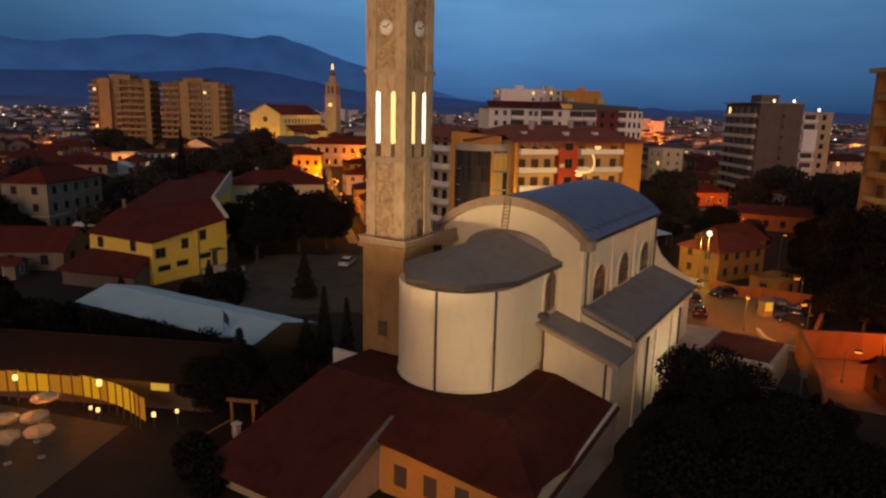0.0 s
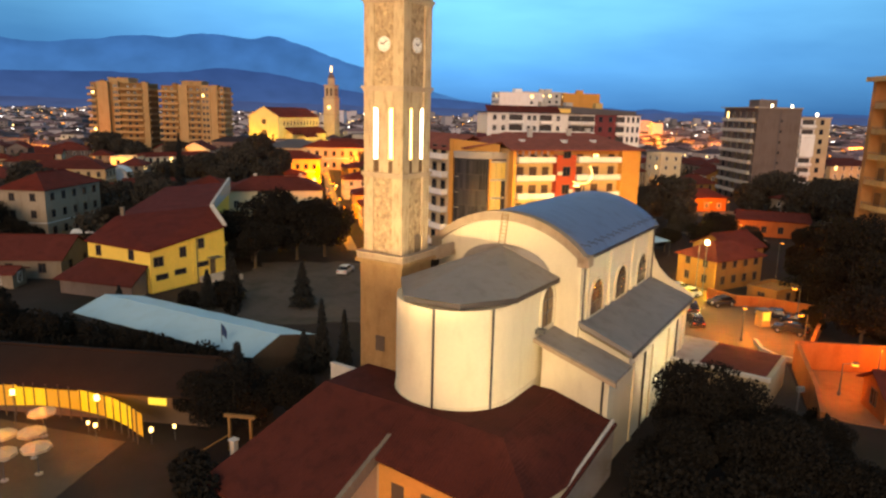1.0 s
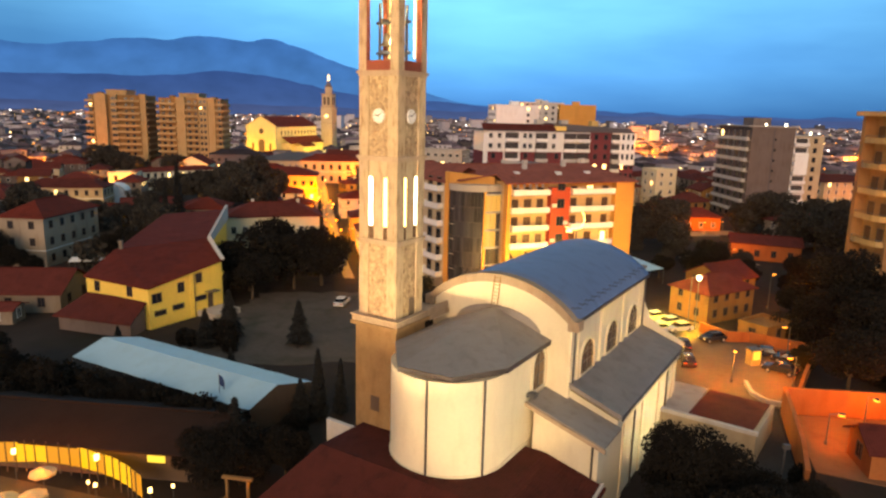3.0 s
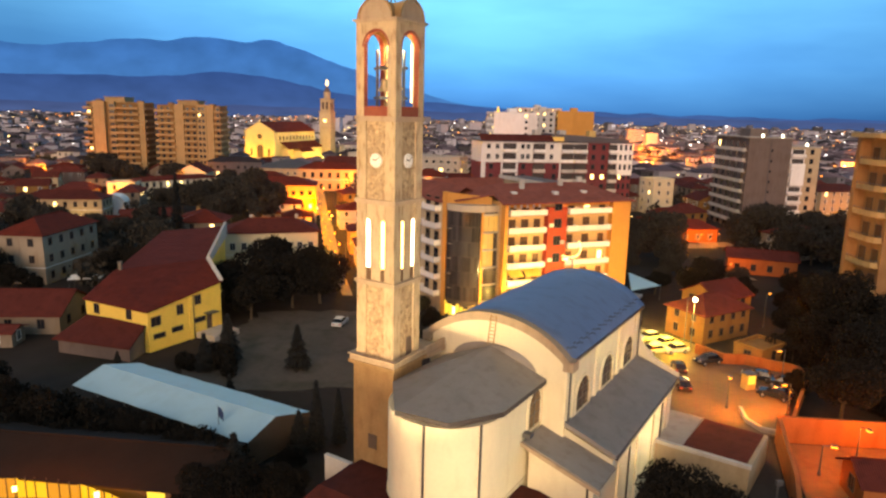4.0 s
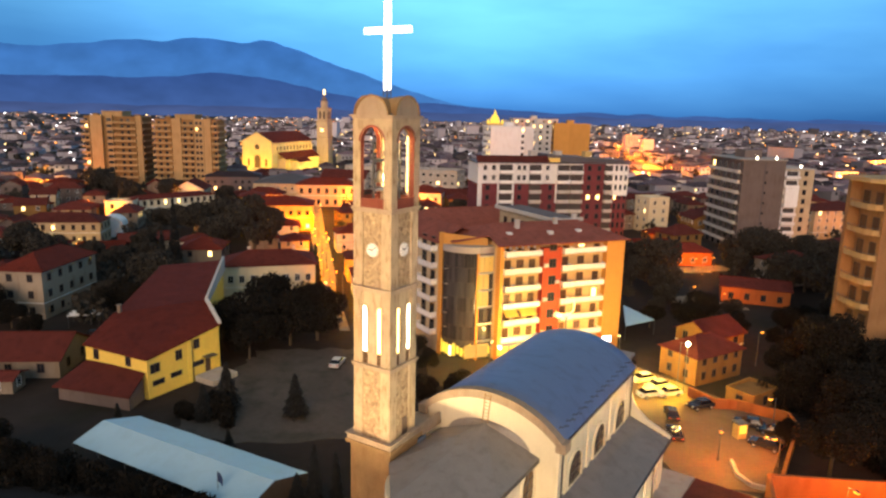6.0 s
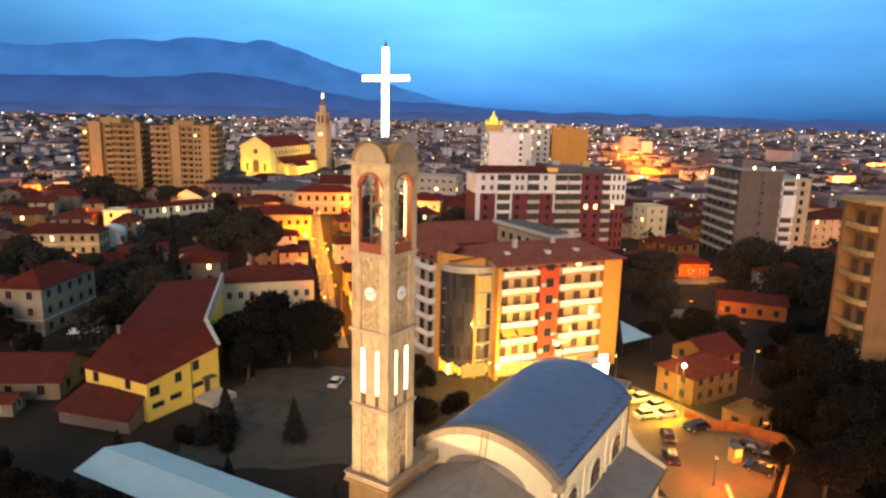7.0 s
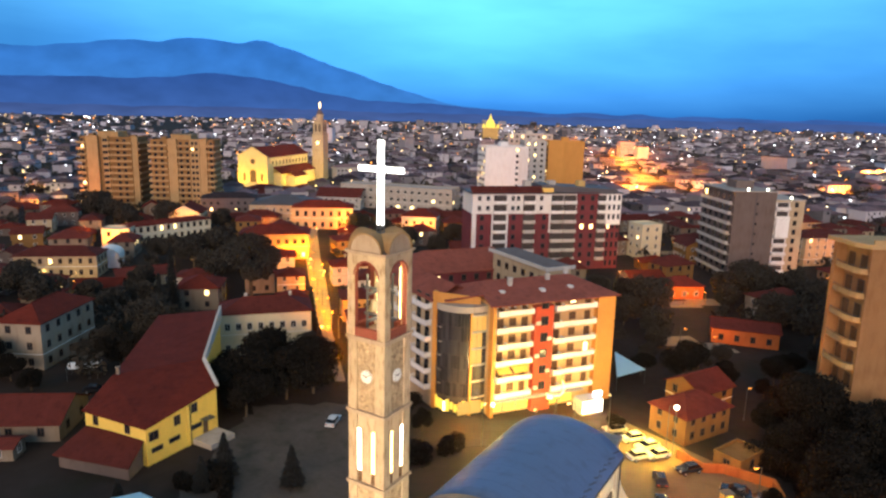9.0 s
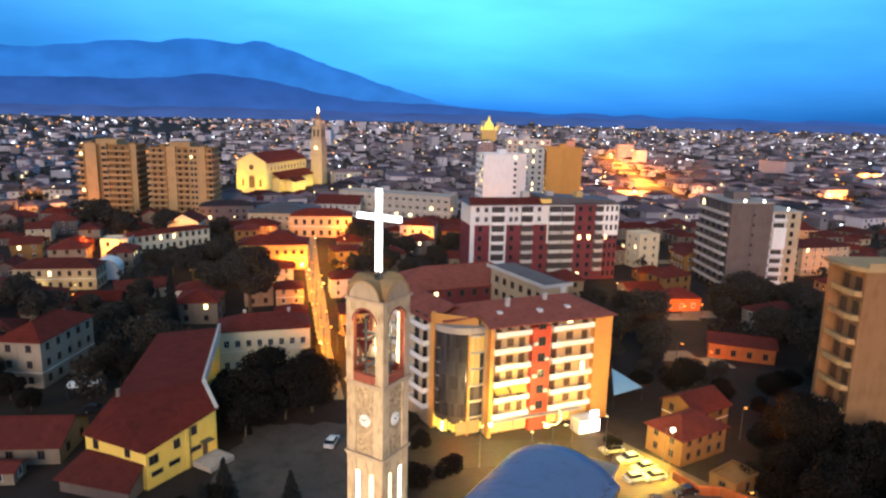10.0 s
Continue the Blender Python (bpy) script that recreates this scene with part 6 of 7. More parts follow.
part("clock_lamp", Geo().box(-1.1, 1.1, -4.65, -4.5, 26.5, 28.6), LIT_WARM, bt2)
c = CA @ Vector((0, -44, 3))
for s, wt in ((-13, 4200), (9, 3200)):
    e = CA @ Vector((s, -43, 1.2))
    q = CA @ Vector((s * 0.3, -30, 13))
    spot_at(e, q, wt * 4.2, (1.0, 0.50, 0.03), 110)
for s in (-18, 4, 24):
    e = CA @ Vector((31, s, 1.2))
    q = CA @ Vector((12, s, 8))
    spot_at(e, q, 11000, (1.0, 0.60, 0.10), 120)

# far church on the skyline: light on dome and turrets put in as emission
dome = thing("far_church", pose(110, 1250, 0), "far church with a dome glowing yellow", "church")
part("body", Geo().box(-14, 14, -10, 10, 0, 26), OCHRE, dome)
part("dome", Geo().mesh([(9 * r * math.cos(math.pi * i / 6), 9 * r * math.sin(math.pi * i / 6), z) for r, z in ((1, 26), (0.95, 32), (0.7, 38), (0.3, 42), (0.08, 50)) for i in range(12)], [(j * 12 + i, j * 12 + (i + 1) % 12, (j + 1) * 12 + (i + 1) % 12, (j + 1) * 12 + i) for j in range(4) for i in range(12)]), LIT_YELLOW, dome, "dome glowing bright yellow in place of floodlight")
for s in (-13, 13):
    part("side_turret", Geo().tube((s, -8, 26), (s, -8, 33), 3.0, 1.0), LIT_YELLOW, dome)

# ---- yards, roads ----
random.seed(17)
YARD = [(-34, 82), (-8, 82), (-6, 100), (-8, 118), (-30, 116), (-33, 104)]
ragged = []
for (x, y), (x2, y2) in zip(YARD, YARD[1:] + YARD[:1]):
    ragged += [(x + (x2 - x) * i / 9 + random.uniform(-0.9, 0.9), y + (y2 - y) * i / 9 + random.uniform(-1.1, 1.1)) for i in range(9)]
sheet("yard", ragged, 0.06, GRAVEL, "pale trodden gravel yard with darker patches", "yard")
sheet("car_park", [(31, 73), (40, 71.5), (53.5, 90.5), (46.5, 98), (36, 112), (28.5, 96)], 0.07, material("worn_asphalt", (0.17, 0.115, 0.075), 0.9, vary=0.25, scale=0.15, grain=0.15), "worn asphalt car park beside the church")
sheet("lane", [(26, 40), (29.5, 40), (34.2, 56.5), (39.3, 71.0), (36.6, 72.5), (31, 58)], 0.05, ASPHALT, "dark lane beside the church", "road")
sheet("old_street", [(-17.6, 128), (-15.6, 128), (-23.0, 160), (-24.8, 172), (-31.8, 208), (-38.6, 240), (-52.0, 312), (-56.6, 312), (-43.8, 240), (-37.0, 208), (-29.2, 172), (-25.6, 160)], 0.06, material("paved_street", (0.30, 0.24, 0.18), 0.85), "paved street under orange lamps", "road")
sheet("square", [(-8, 100), (30, 104), (32, 112), (12, 111.5), (-6, 120)], 0.05, material("square_paving", (0.045, 0.038, 0.032), 0.9, vary=0.35, scale=0.12, grain=0.2), "paved forecourt of the apartment building")
sheet("far_avenue", [(160, 400), (176, 400), (226, 820), (206, 820)], 0.05, ASPHALT, "avenue running out of town", "road")


def wall_line(name, pts, h, mat, label, t=0.3):
    th = thing(name, pose(0, 0, 0), label, "wall", kind="structure")
    for (x, y), (x2, y2) in zip(pts, pts[1:]):
        ln = math.hypot(x2 - x, y2 - y)
        a = math.degrees(math.atan2(y2 - y, x2 - x))
        part("wall_run", Geo().box(0, ln, -t / 2, t / 2, 0, h).box(0, ln, -t / 2 - 0.06, t / 2 + 0.06, h, h + 0.12), mat, th, "", pose(x, y, 0, 0, 0, a))
    return th


wall_line("boundary_wall", [(41.2, 99.0), (43.6, 94.6), (46.8, 94.4), (52.4, 90.2), (51.6, 86.0), (46.5, 78.6), (41.6, 71.2)], 1.5, BRICK_RED, "plastered boundary wall around the car park")
wall_line("yard_wall", [(-9.2, 56.7), (-6.0, 54.6)], 4.75, WHITE, "white plastered wall end beside the tower")
wall_line("courtyard_wall", [(32.4, 52.2), (34.9, 57.6), (39.6, 70.3), (48.0, 69.4), (60.0, 68.4)], 3.0, BRICK_RED, "red-brown plastered courtyard wall glowing in orange lamp light")
sheet("courtyard", [(36.4, 57.5), (44, 54), (60, 56), (60.5, 67.8), (40.2, 69.8)], 0.06, material("courtyard_paving", (0.20, 0.10, 0.05), 0.9, vary=0.3, stained=0.4), "red-brown paved courtyard under orange lamps", "yard")
wall_line("kerb_wall", [(39.0, 78.3), (38.3, 75.0), (39.0, 72.6), (40.3, 71.9)], 0.5, WHITE, "low whitewashed kerb wall in the car park")
# low annex beside the aisle
an = thing("annex", pose(0, 0, 0), "low annex with white coping and red roof", "building")
part("wall", Geo().prism([(22.0, 64.6), (30.8, 58.4), (36.0, 65.4), (27.2, 71.6)], 0, 3.1), BEIGE, an)
part("roof", Geo().prism([(25.6, 62.4), (30.6, 58.9), (35.5, 65.4), (30.6, 69.0)], 3.1, 3.22), CLAY_DARK, an)
part("flat_roof", Geo().prism([(22.2, 64.7), (25.6, 62.3), (30.5, 69.1), (27.2, 71.4)], 3.1, 3.26), CONCRETE, an, "pale flat roof")
part("coping", Geo().prism([(21.9, 64.5), (30.85, 58.2), (31.1, 58.6), (22.15, 64.9)], 3.1, 3.45), WHITE, an)
ZONES.append((29, 65, 8))
# houses in the orange light
house(47.0, 57.8, -10, 12, 5, 2.8, BRICK_RED, CLAY_DARK, "low red-brown outbuilding in the lamplit courtyard", kind="gable", rise=1.6, floors=1, mould=False, gap=5, name="outbuilding", frame_mat=SHUTTER)
house(50.0, 96.8, 35, 6.5, 4.5, 2.4, DULL_OCHRE, CONCRETE, "low shed with a flat roof by the car park", kind="flat", floors=1, mould=False, name="shed", category="shed", gap=3, frame_mat=SHUTTER)

booth = thing("ticket_booth", pose(43.2, 85.4, 0.07, 0, 0, 15), "small ticket booth with a lit yellow window", "booth")
part("body", Geo().box(-0.7, 0.7, -0.6, 0.6, 0, 2.1), OCHRE, booth)
part("roof", Geo().box(-0.85, 0.85, -0.75, 0.75, 2.1, 2.25), METAL, booth)
part("window", Geo().box(-0.55, 0.55, -0.65, -0.6, 0.8, 1.95), LIT_YELLOW, booth, "lit yellow window")
shed = thing("garden_shed", pose(62.5, 91.0, 0, 0, 0, -20), "dark garden shed with a lit yellow doorway", "shed")
part("body", Geo().box(-1.6, 1.6, -1.2, 1.2, 0, 2.4), GREYP, shed)
part("roof", Geo().slab([(-1.8, -1.4, 2.4), (1.8, -1.4, 2.4), (1.8, 1.4, 2.9), (-1.8, 1.4, 2.9)], 0.15), METAL, shed)
part("doorway", Geo().box(-0.6, 0.6, -1.26, -1.2, 0.1, 2.0), LIT_YELLOW, shed, "lit doorway")
# white tarpaulin hall
tent = thing("marquee", pose(0, 0, 0), "long white tarpaulin marquee roof, sky blue put into its colour", "tent")
e1, e2, e3 = Vector((-42.0, 74.8, 3.2)), Vector((-40.0, 78.4, 4.4)), Vector((-37.2, 82.2, 3.2))
dv = Vector((24.3, -13.3, 0.0))
n = 12
for nm, p, q in (("front_sheet", e1, e2), ("back_sheet", e2, e3)):
    g = Geo()
    v = []
    for i in range(n + 1):
        o = dv * (i / n) + Vector((0, 0, -0.06 * (i % 2)))
        v += [p + o, q + o, q + o - Vector((0, 0, 0.05)), p + o - Vector((0, 0, 0.05))]
    fs = [(3, 2, 1, 0), (4 * n, 4 * n + 1, 4 * n + 2, 4 * n + 3)]
    for i in range(n):
        a, b = 4 * i, 4 * i + 4
        fs += [(a, b, b + 1, a + 1), (a + 1, b + 1, b + 2, a + 2), (a + 2, b + 2, b + 3, a + 3), (a + 3, b + 3, b, a)]
    g.mesh(v, fs)
    part(nm, g, TARP, tent)
for i in range(7):
    for p in (e1, e3):
        o = p + dv * (i / 6)
        part("post", Geo().tube((o.x, o.y, 0), (o.x, o.y, o.z - 0.05), 0.07), METAL, tent)
g = Geo()
# A dark sheet closes the open end in place of the shade inside.
part("end_sheet", Geo().mesh([e1 + dv, e2 + dv, e3 + dv, Vector((*(e3 + dv).xy, 0.4)), Vector((*(e1 + dv).xy, 0.4))], [(4, 3, 2, 1, 0)]), SHUTTER, tent, "dark sheet for the shade inside the open end")
ZONES.append((-27, 71, 18))
c = thing("canopy", pose(43.5, 130, 0), "white triangular fabric sail behind the apartment building, tinted sky blue", "canopy")
SAIL = [(-2.1, 8.1, 3.6), (-5.1, -4.8, 3.0), (1.9, -0.7, 3.1)]
part("sheet", Geo().slab(SAIL, 0.06), TARP, c)
for x, y, z in SAIL:
    part("post", Geo().tube((x, y, 0), (x, y, z - 0.07), 0.05), METAL, c)
# café terrace with a glowing fence and parasols
cafe = house(-31.5, 59.5, -7, 26, 9, 2.9, SHUTTER, material("dark_shingle", (0.020, 0.013, 0.010), 0.95, vary=0.4), "low café building with dark tile roof", kind="gable", rise=1.7, floors=1, mould=False, gap=6, name="cafe", category="cafe", faces=())
fence = thing("lit_fence", pose(-37.4, 55.5, 0, 0, 0, -17), "yellow fabric screen between posts, its light put in as emission", "fence")
screen = [(-38.2, 54.9), (-34.9, 55.1), (-32.6, 54.8), (-30.4, 54.2), (-28.6, 53.5), (-26.8, 52.6), (-25.0, 51.3), (-23.2, 49.7)]
for (x, y), (x2, y2) in zip(screen, screen[1:]):
    ln, a = math.hypot(x2 - x, y2 - y), math.degrees(math.atan2(y2 - y, x2 - x))
    m = fence.matrix_world.inverted() @ pose(x, y, 0, 0, 0, a)
    n = max(2, int(ln / 0.8))
    for i in range(n):
        u0, u1 = ln * i / n, ln * (i + 1) / n
        dip = 0.1 * random.random()
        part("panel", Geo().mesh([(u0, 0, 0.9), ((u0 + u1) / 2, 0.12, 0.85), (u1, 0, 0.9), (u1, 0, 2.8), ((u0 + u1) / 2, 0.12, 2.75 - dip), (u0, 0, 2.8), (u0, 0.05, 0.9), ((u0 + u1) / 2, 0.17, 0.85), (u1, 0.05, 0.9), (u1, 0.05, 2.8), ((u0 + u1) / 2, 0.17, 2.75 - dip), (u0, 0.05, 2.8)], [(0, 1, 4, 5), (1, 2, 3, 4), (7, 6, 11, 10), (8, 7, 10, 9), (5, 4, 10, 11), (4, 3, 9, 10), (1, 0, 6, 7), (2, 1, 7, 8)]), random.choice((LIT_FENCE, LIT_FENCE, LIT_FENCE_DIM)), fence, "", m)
        part("post", Geo().box(u0 - 0.04, u0 + 0.04, -0.1, -0.02, 0, 2.95), SHUTTER, fence, "", m)
sheet("terrace", [(-42, 36), (-27, 36), (-25, 50.5), (-39, 54.5)], 0.05, material("terrace_paving", (0.10, 0.075, 0.05)), "pale paved café terrace", "terrace")
par = thing("parasol", pose(-31.9, 51.1, 0), "pale octagonal parasol on a thin pole", "parasol", "parasols on the terrace")
part("pole", Geo().tube((0, 0, 0), (0, 0, 2.6), 0.03), METAL, par)
part("base", Geo().tube((0, 0, 0), (0, 0, 0.12), 0.28), CONCRETE, par)
rim = [(1.05 * math.cos(math.pi * i / 4), 1.05 * math.sin(math.pi * i / 4)) for i in range(8)]
part("canopy", Geo().mesh([(x, y, 2.25) for x, y in rim] + [(0, 0, 2.6), (0, 0, 2.52)], [(i, (i + 1) % 8, 8) for i in range(8)] + [((i + 1) % 8, i, 9) for i in range(8)]), BEIGE, par)
part("valance", Geo().mesh([(x, y, 2.25) for x, y in rim] + [(x * 1.01, y * 1.01, 2.05) for x, y in rim], [(i, (i + 1) % 8, 8 + (i + 1) % 8, 8 + i) for i in range(8)]), BEIGE, par)
for x, y, a in ((-30.7, 47.7, 10), (-29.0, 45.4, 25), (-32.7, 47.2, 0), (-30.9, 44.4, 15), (-33.6, 43.0, 5)):
    copy_thing(par, pose(x, y, 0, 0, 0, a))
for x, y, z, wt, col in ((-35.3, 53.0, 3.2, 60, SODIUM), (-28.0, 52.0, 3.0, 60, SODIUM), (-32.5, 48.5, 5.5, 520, SODIUM), (-24, 49, 2.4, 15, SODIUM)):
    lamp_at(x, y, z, wt, col)

part("lit_hatch", Geo().box(7.6, 9.2, -4.62, -4.5, 1.7, 2.3), LIT_YELLOW, cafe, "lit serving hatch")
bulbs = thing("terrace_lamps", pose(0, 0, 0), "bare bulbs on thin posts around the terrace", "lamps", kind="structure")
for x, y, z, r in ((-35.4, 53.0, 3.0, 0.2), (-28.0, 52.3, 3.0, 0.22), (-27.6, 51.0, 1.2, 0.15), (-28.4, 51.4, 1.2, 0.12), (-22.8, 50.4, 1.2, 0.17), (-21.2, 51.1, 1.2, 0.13)):
    bp = part("post", Geo().tube((x, y, 0), (x, y, z - r), 0.03, k=6), METAL, bulbs)
    part("bulb", Geo().tube((x, y, z - r), (x, y, z + r), r, k=8), LIT_WARM, bp)

# ---- cars ----
PAINTS = {n: material(n, c, 0.25, 0.1, vary=0.05, grain=0.02, stained=0.05) for n, c in (("white_paint", (0.75, 0.75, 0.72)), ("dark_paint", (0.03, 0.03, 0.035)), ("silver_paint", (0.40, 0.40, 0.40)), ("red_paint", (0.25, 0.03, 0.03)))}
WINDSCREEN = material("car_glass", (0.015, 0.015, 0.02), 0.08)


def car(paint, label):
    th = thing("car", Matrix(), label, "car", "parked cars")
    side = [(-2.1, 0.35), (2.05, 0.35), (2.12, 0.62), (1.95, 0.82), (1.0, 0.92), (-1.55, 0.95), (-2.1, 0.86)]
    g = Geo()
    n = len(side)
    for y0, y1 in ((-0.84, 0.84),):
        g.mesh([(x, y0, z) for x, z in side] + [(x, y1, z) for x, z in side], [tuple(range(n)), tuple(reversed(range(n, 2 * n)))] + [((i + 1) % n, i, n + i, n + (i + 1) % n) for i in range(n)])
    part("body", g, PAINTS[paint], th)
    cab = [(-1.75, 0.93, 0.80), (1.05, 0.91, 0.80), (0.35, 1.40, 0.64), (-1.25, 1.43, 0.64)]
    v = [(x, -y, z) for x, z, y in cab] + [(x, y, z) for x, z, y in cab]
    part("cabin", Geo().mesh(v, [(0, 1, 2, 3), (7, 6, 5, 4), (1, 5, 6, 2), (0, 3, 7, 4)]), WINDSCREEN, th)
    part("car_roof", Geo().mesh([(0.38, -0.65, 1.41), (0.38, 0.65, 1.41), (-1.28, 0.65, 1.44), (-1.28, -0.65, 1.44), (0.3, -0.6, 1.47), (0.3, 0.6, 1.47), (-1.2, 0.6, 1.49), (-1.2, -0.6, 1.49)], [(4, 5, 6, 7), (0, 1, 5, 4), (1, 2, 6, 5), (2, 3, 7, 6), (3, 0, 4, 7)]), PAINTS[paint], th)
    for x in (-1.3, 1.3):
        for y in (-0.8, 0.8):
            w = part("wheel", Geo().tube((x, y - 0.1, 0.32), (x, y + 0.1, 0.32), 0.32, k=14), RUBBER, th)
            part("rim", Geo().tube((x, y - 0.115, 0.32), (x, y + 0.115, 0.32), 0.19, k=10), PAINTS["silver_paint"], w)
    for y in (-0.6, 0.6):
        part("headlight", Geo().box(2.02, 2.1, y - 0.18, y + 0.18, 0.62, 0.76), FRAME, th)
        part("tail_light", Geo().box(-2.12, -2.08, y - 0.18, y + 0.18, 0.66, 0.82), RED, th)
    return th


base_cars = {"white_paint": car("white_paint", "white hatchback parked on the asphalt"), "dark_paint": car("dark_paint", "dark hatchback parked on the asphalt"), "silver_paint": car("silver_paint", "silver hatchback parked on the asphalt")}
spots = [("white_paint", 35.6, 104.6, 200), ("white_paint", 37.2, 101.8, 204), ("white_paint", 38.0, 99.0, 198), ("white_paint", 35.0, 98.6, 20), ("dark_paint", 41.4, 94.6, 200), ("silver_paint", 33.4, 107.6, 195), ("dark_paint", 35.9, 91.4, 80), ("dark_paint", 34.2, 85.2, 82), ("dark_paint", 46.0, 88.6, 150), ("dark_paint", 48.4, 86.2, 150), ("dark_paint", 45.4, 82.4, 140), ("white_paint", -15.4, 109.2, 80), ("white_paint", -68.5, 92.5, 70), ("dark_paint", -62.0, 121.0, 10)]
used = set()
for pt, x, y, a in spots:
    if pt in used:
        copy_thing(base_cars[pt], pose(x, y, 0.0 if x < -40 else 0.065, 0, 0, a))
    else:
        base_cars[pt].matrix_world = pose(x, y, 0.065, 0, 0, a)
        used.add(pt)


# ---- street lamps ----
def lamp_post(h, glow_mat, label):
    th = thing("street_lamp", Matrix(), label, "street lamp", "street lamps")
    part("pole", Geo().tube((0, 0, 0), (0, 0, h), 0.09, 0.05).tube((0, 0, 0), (0, 0, 0.4), 0.16), METAL, th)
    part("arm", Geo().tube((0, 0, h - 0.05), (0.9, 0, h + 0.12), 0.04), METAL, th)
    hd = part("lamp_head", Geo().box(0.75, 1.35, -0.14, 0.14, h + 0.06, h + 0.2), METAL, th)
    part("lens", Geo().box(0.78, 1.32, -0.17, 0.17, h - 0.1, h + 0.06), glow_mat, hd, "glowing lens")
    return th


masters = {}


def free_spot(x, y):
    return all((x - a) ** 2 + (y - b) ** 2 > (c + 1) ** 2 for a, b, c in ZONES)


GLOWS = [(75.5, 188.8, 3.4, 300), (62.5, 156, 3.5, 260), (69.0, 151.6, 3.2, 60), (98, 264, 4.5, 500), (113, 234, 4.5, 160), (129, 208, 4.5, 150), (83.0, 191.5, 3.4, 60)]
AVENUE = [(131, 440, 8, 4500), (139, 452, 7, 3000), (171, 435, 7, 2600), (160, 505, 8, 3600), (184, 571, 8, 5000), (190, 610, 8, 4000), (205, 680, 8, 5000), (214, 750, 8, 6500), (228, 830, 8, 6000), (242, 920, 8, 8000), (291, 458, 6, 2500), (414, 617, 7, 5000)]
# Four 7 m lamps and the 9 m one are added to brighten facades.
LAMPS = [("y", 39.8, 100.4, 8.4, 0), ("o", 46.5, 66.6, 3.8, 190), ("o", 40.4, 63.0, 3.4, 120), ("o", 52.5, 61.5, 3.2, 150), ("o", 37.6, 79.0, 4.5, 620), ("o", 49.4, 88.5, 4.5, 45), ("o", 44.6, 77.6, 4.0, 260), ("o", 56.0, 66.0, 3.6, 260), ("y", 18.5, 102.3, 7.0, 900), ("y", 25.4, 103.9, 7.0, 820), ("y", 31.9, 106.4, 7.0, 400), ("y", 9.9, 102.1, 7.0, 640), ("o", 63.5, 107.5, 9.0, 520),
         ("o", -19.2, 137, 4.5, 379), ("o", -22.6, 150, 4.5, 496), ("o", -24.6, 160, 4.5, 555), ("o", -27.8, 171, 4.5, 643), ("o", -28.6, 181, 4.5, 702), ("o", -31.8, 192, 4.5, 760), ("o", -33.4, 203, 4.5, 819), ("o", -36.8, 215, 5.0, 936), ("o", -38.6, 228, 5.0, 994), ("o", -42.2, 240, 5.0, 994), ("o", -44.0, 256, 5.0, 994), ("o", -49.0, 280, 5.0, 1053),
         ("o", -103.6, 283.0, 5.0, 420), ("o", -118.0, 248.0, 4.5, 420), ("o", -49.5, 236.0, 4.0, 420), ("o", -70.0, 293.0, 4.0, 380), ("o", 119.5, 183.0, 3.5, 200), ("o", 134.0, 216.0, 4.0, 140), ("o", 75.0, 229.0, 4.0, 200), ("o", -145.0, 253.0, 4.0, 200), ("o", -198.0, 352.0, 5.0, 800), ("o", 9.8, 362.0, 5.0, 600), ("o", -236.0, 404.0, 5.0, 900), ("y", -76.0, 226.0, 5.0, 300), ("y", -118.0, 203.5, 2.5, 30), ("y", -108.0, 204.0, 2.5, 30), ("o", -76.0, 229.5, 3.5, 130), ("o", -98.0, 186.0, 4.5, 90), ("o", -150.0, 232.0, 5.0, 160), ("o", -128.0, 228.0, 4.0, 110), ("o", -140.0, 180.0, 4.5, 120), ("o", -135.0, 262.0, 6.0, 700), ("o", -36.0, 299.0, 5.5, 900),
         ("o", -2.0, 284.0, 5.0, 900), ("o", -160, 400, 6, 3000), ("o", -190, 330, 6, 2500), ("y", -60.0, 470.0, 7, 4000), ("y", -45.0, 452.0, 7, 3000), ("o", 58.5, 113.0, 6.0, 160), ("o", 150, 238, 6, 160)]
LAMPS += [("o", x, y, h, wt) for x, y, h, wt in GLOWS] + [("o", x, y, h, wt * 3.6) for x, y, h, wt in AVENUE]
# Pale sheets are added under these lamps so that their pools show.
for x, y, h, wt in GLOWS:
    sheet("paved_yard", [(x - 4.5, y - 3.5), (x + 5, y - 3), (x + 4, y + 4), (x - 5, y + 3)], 0.06, LAMP_GROUND, "pale ground sheet added to show the orange light of a lamp", "yard")
    ZONES.append((x, y, 3.5))
for x, y, h, wt in AVENUE:
    sheet("paved_verge", [(x - 12, y - 16), (x + 13, y - 13), (x + 13, y + 18), (x - 11, y + 15)], 0.07, LAMP_GROUND, "pale roadside sheet added to show the orange street light")
    ZONES.append((x, y, 9))
# Further lamps at random spots, added to brighten the middle of the town.
random.seed(31)
LAMPS += [(random.choice("ooy"), x, y, random.choice((5.0, 5.5, 6.0)), random.uniform(160, 460)) for x, y in [(random.uniform(-0.62, 0.62) * yy, yy) for yy in [140 + 7 * i for i in range(44)]] if free_spot(x, y) and not (x < -50 and y < 270)]
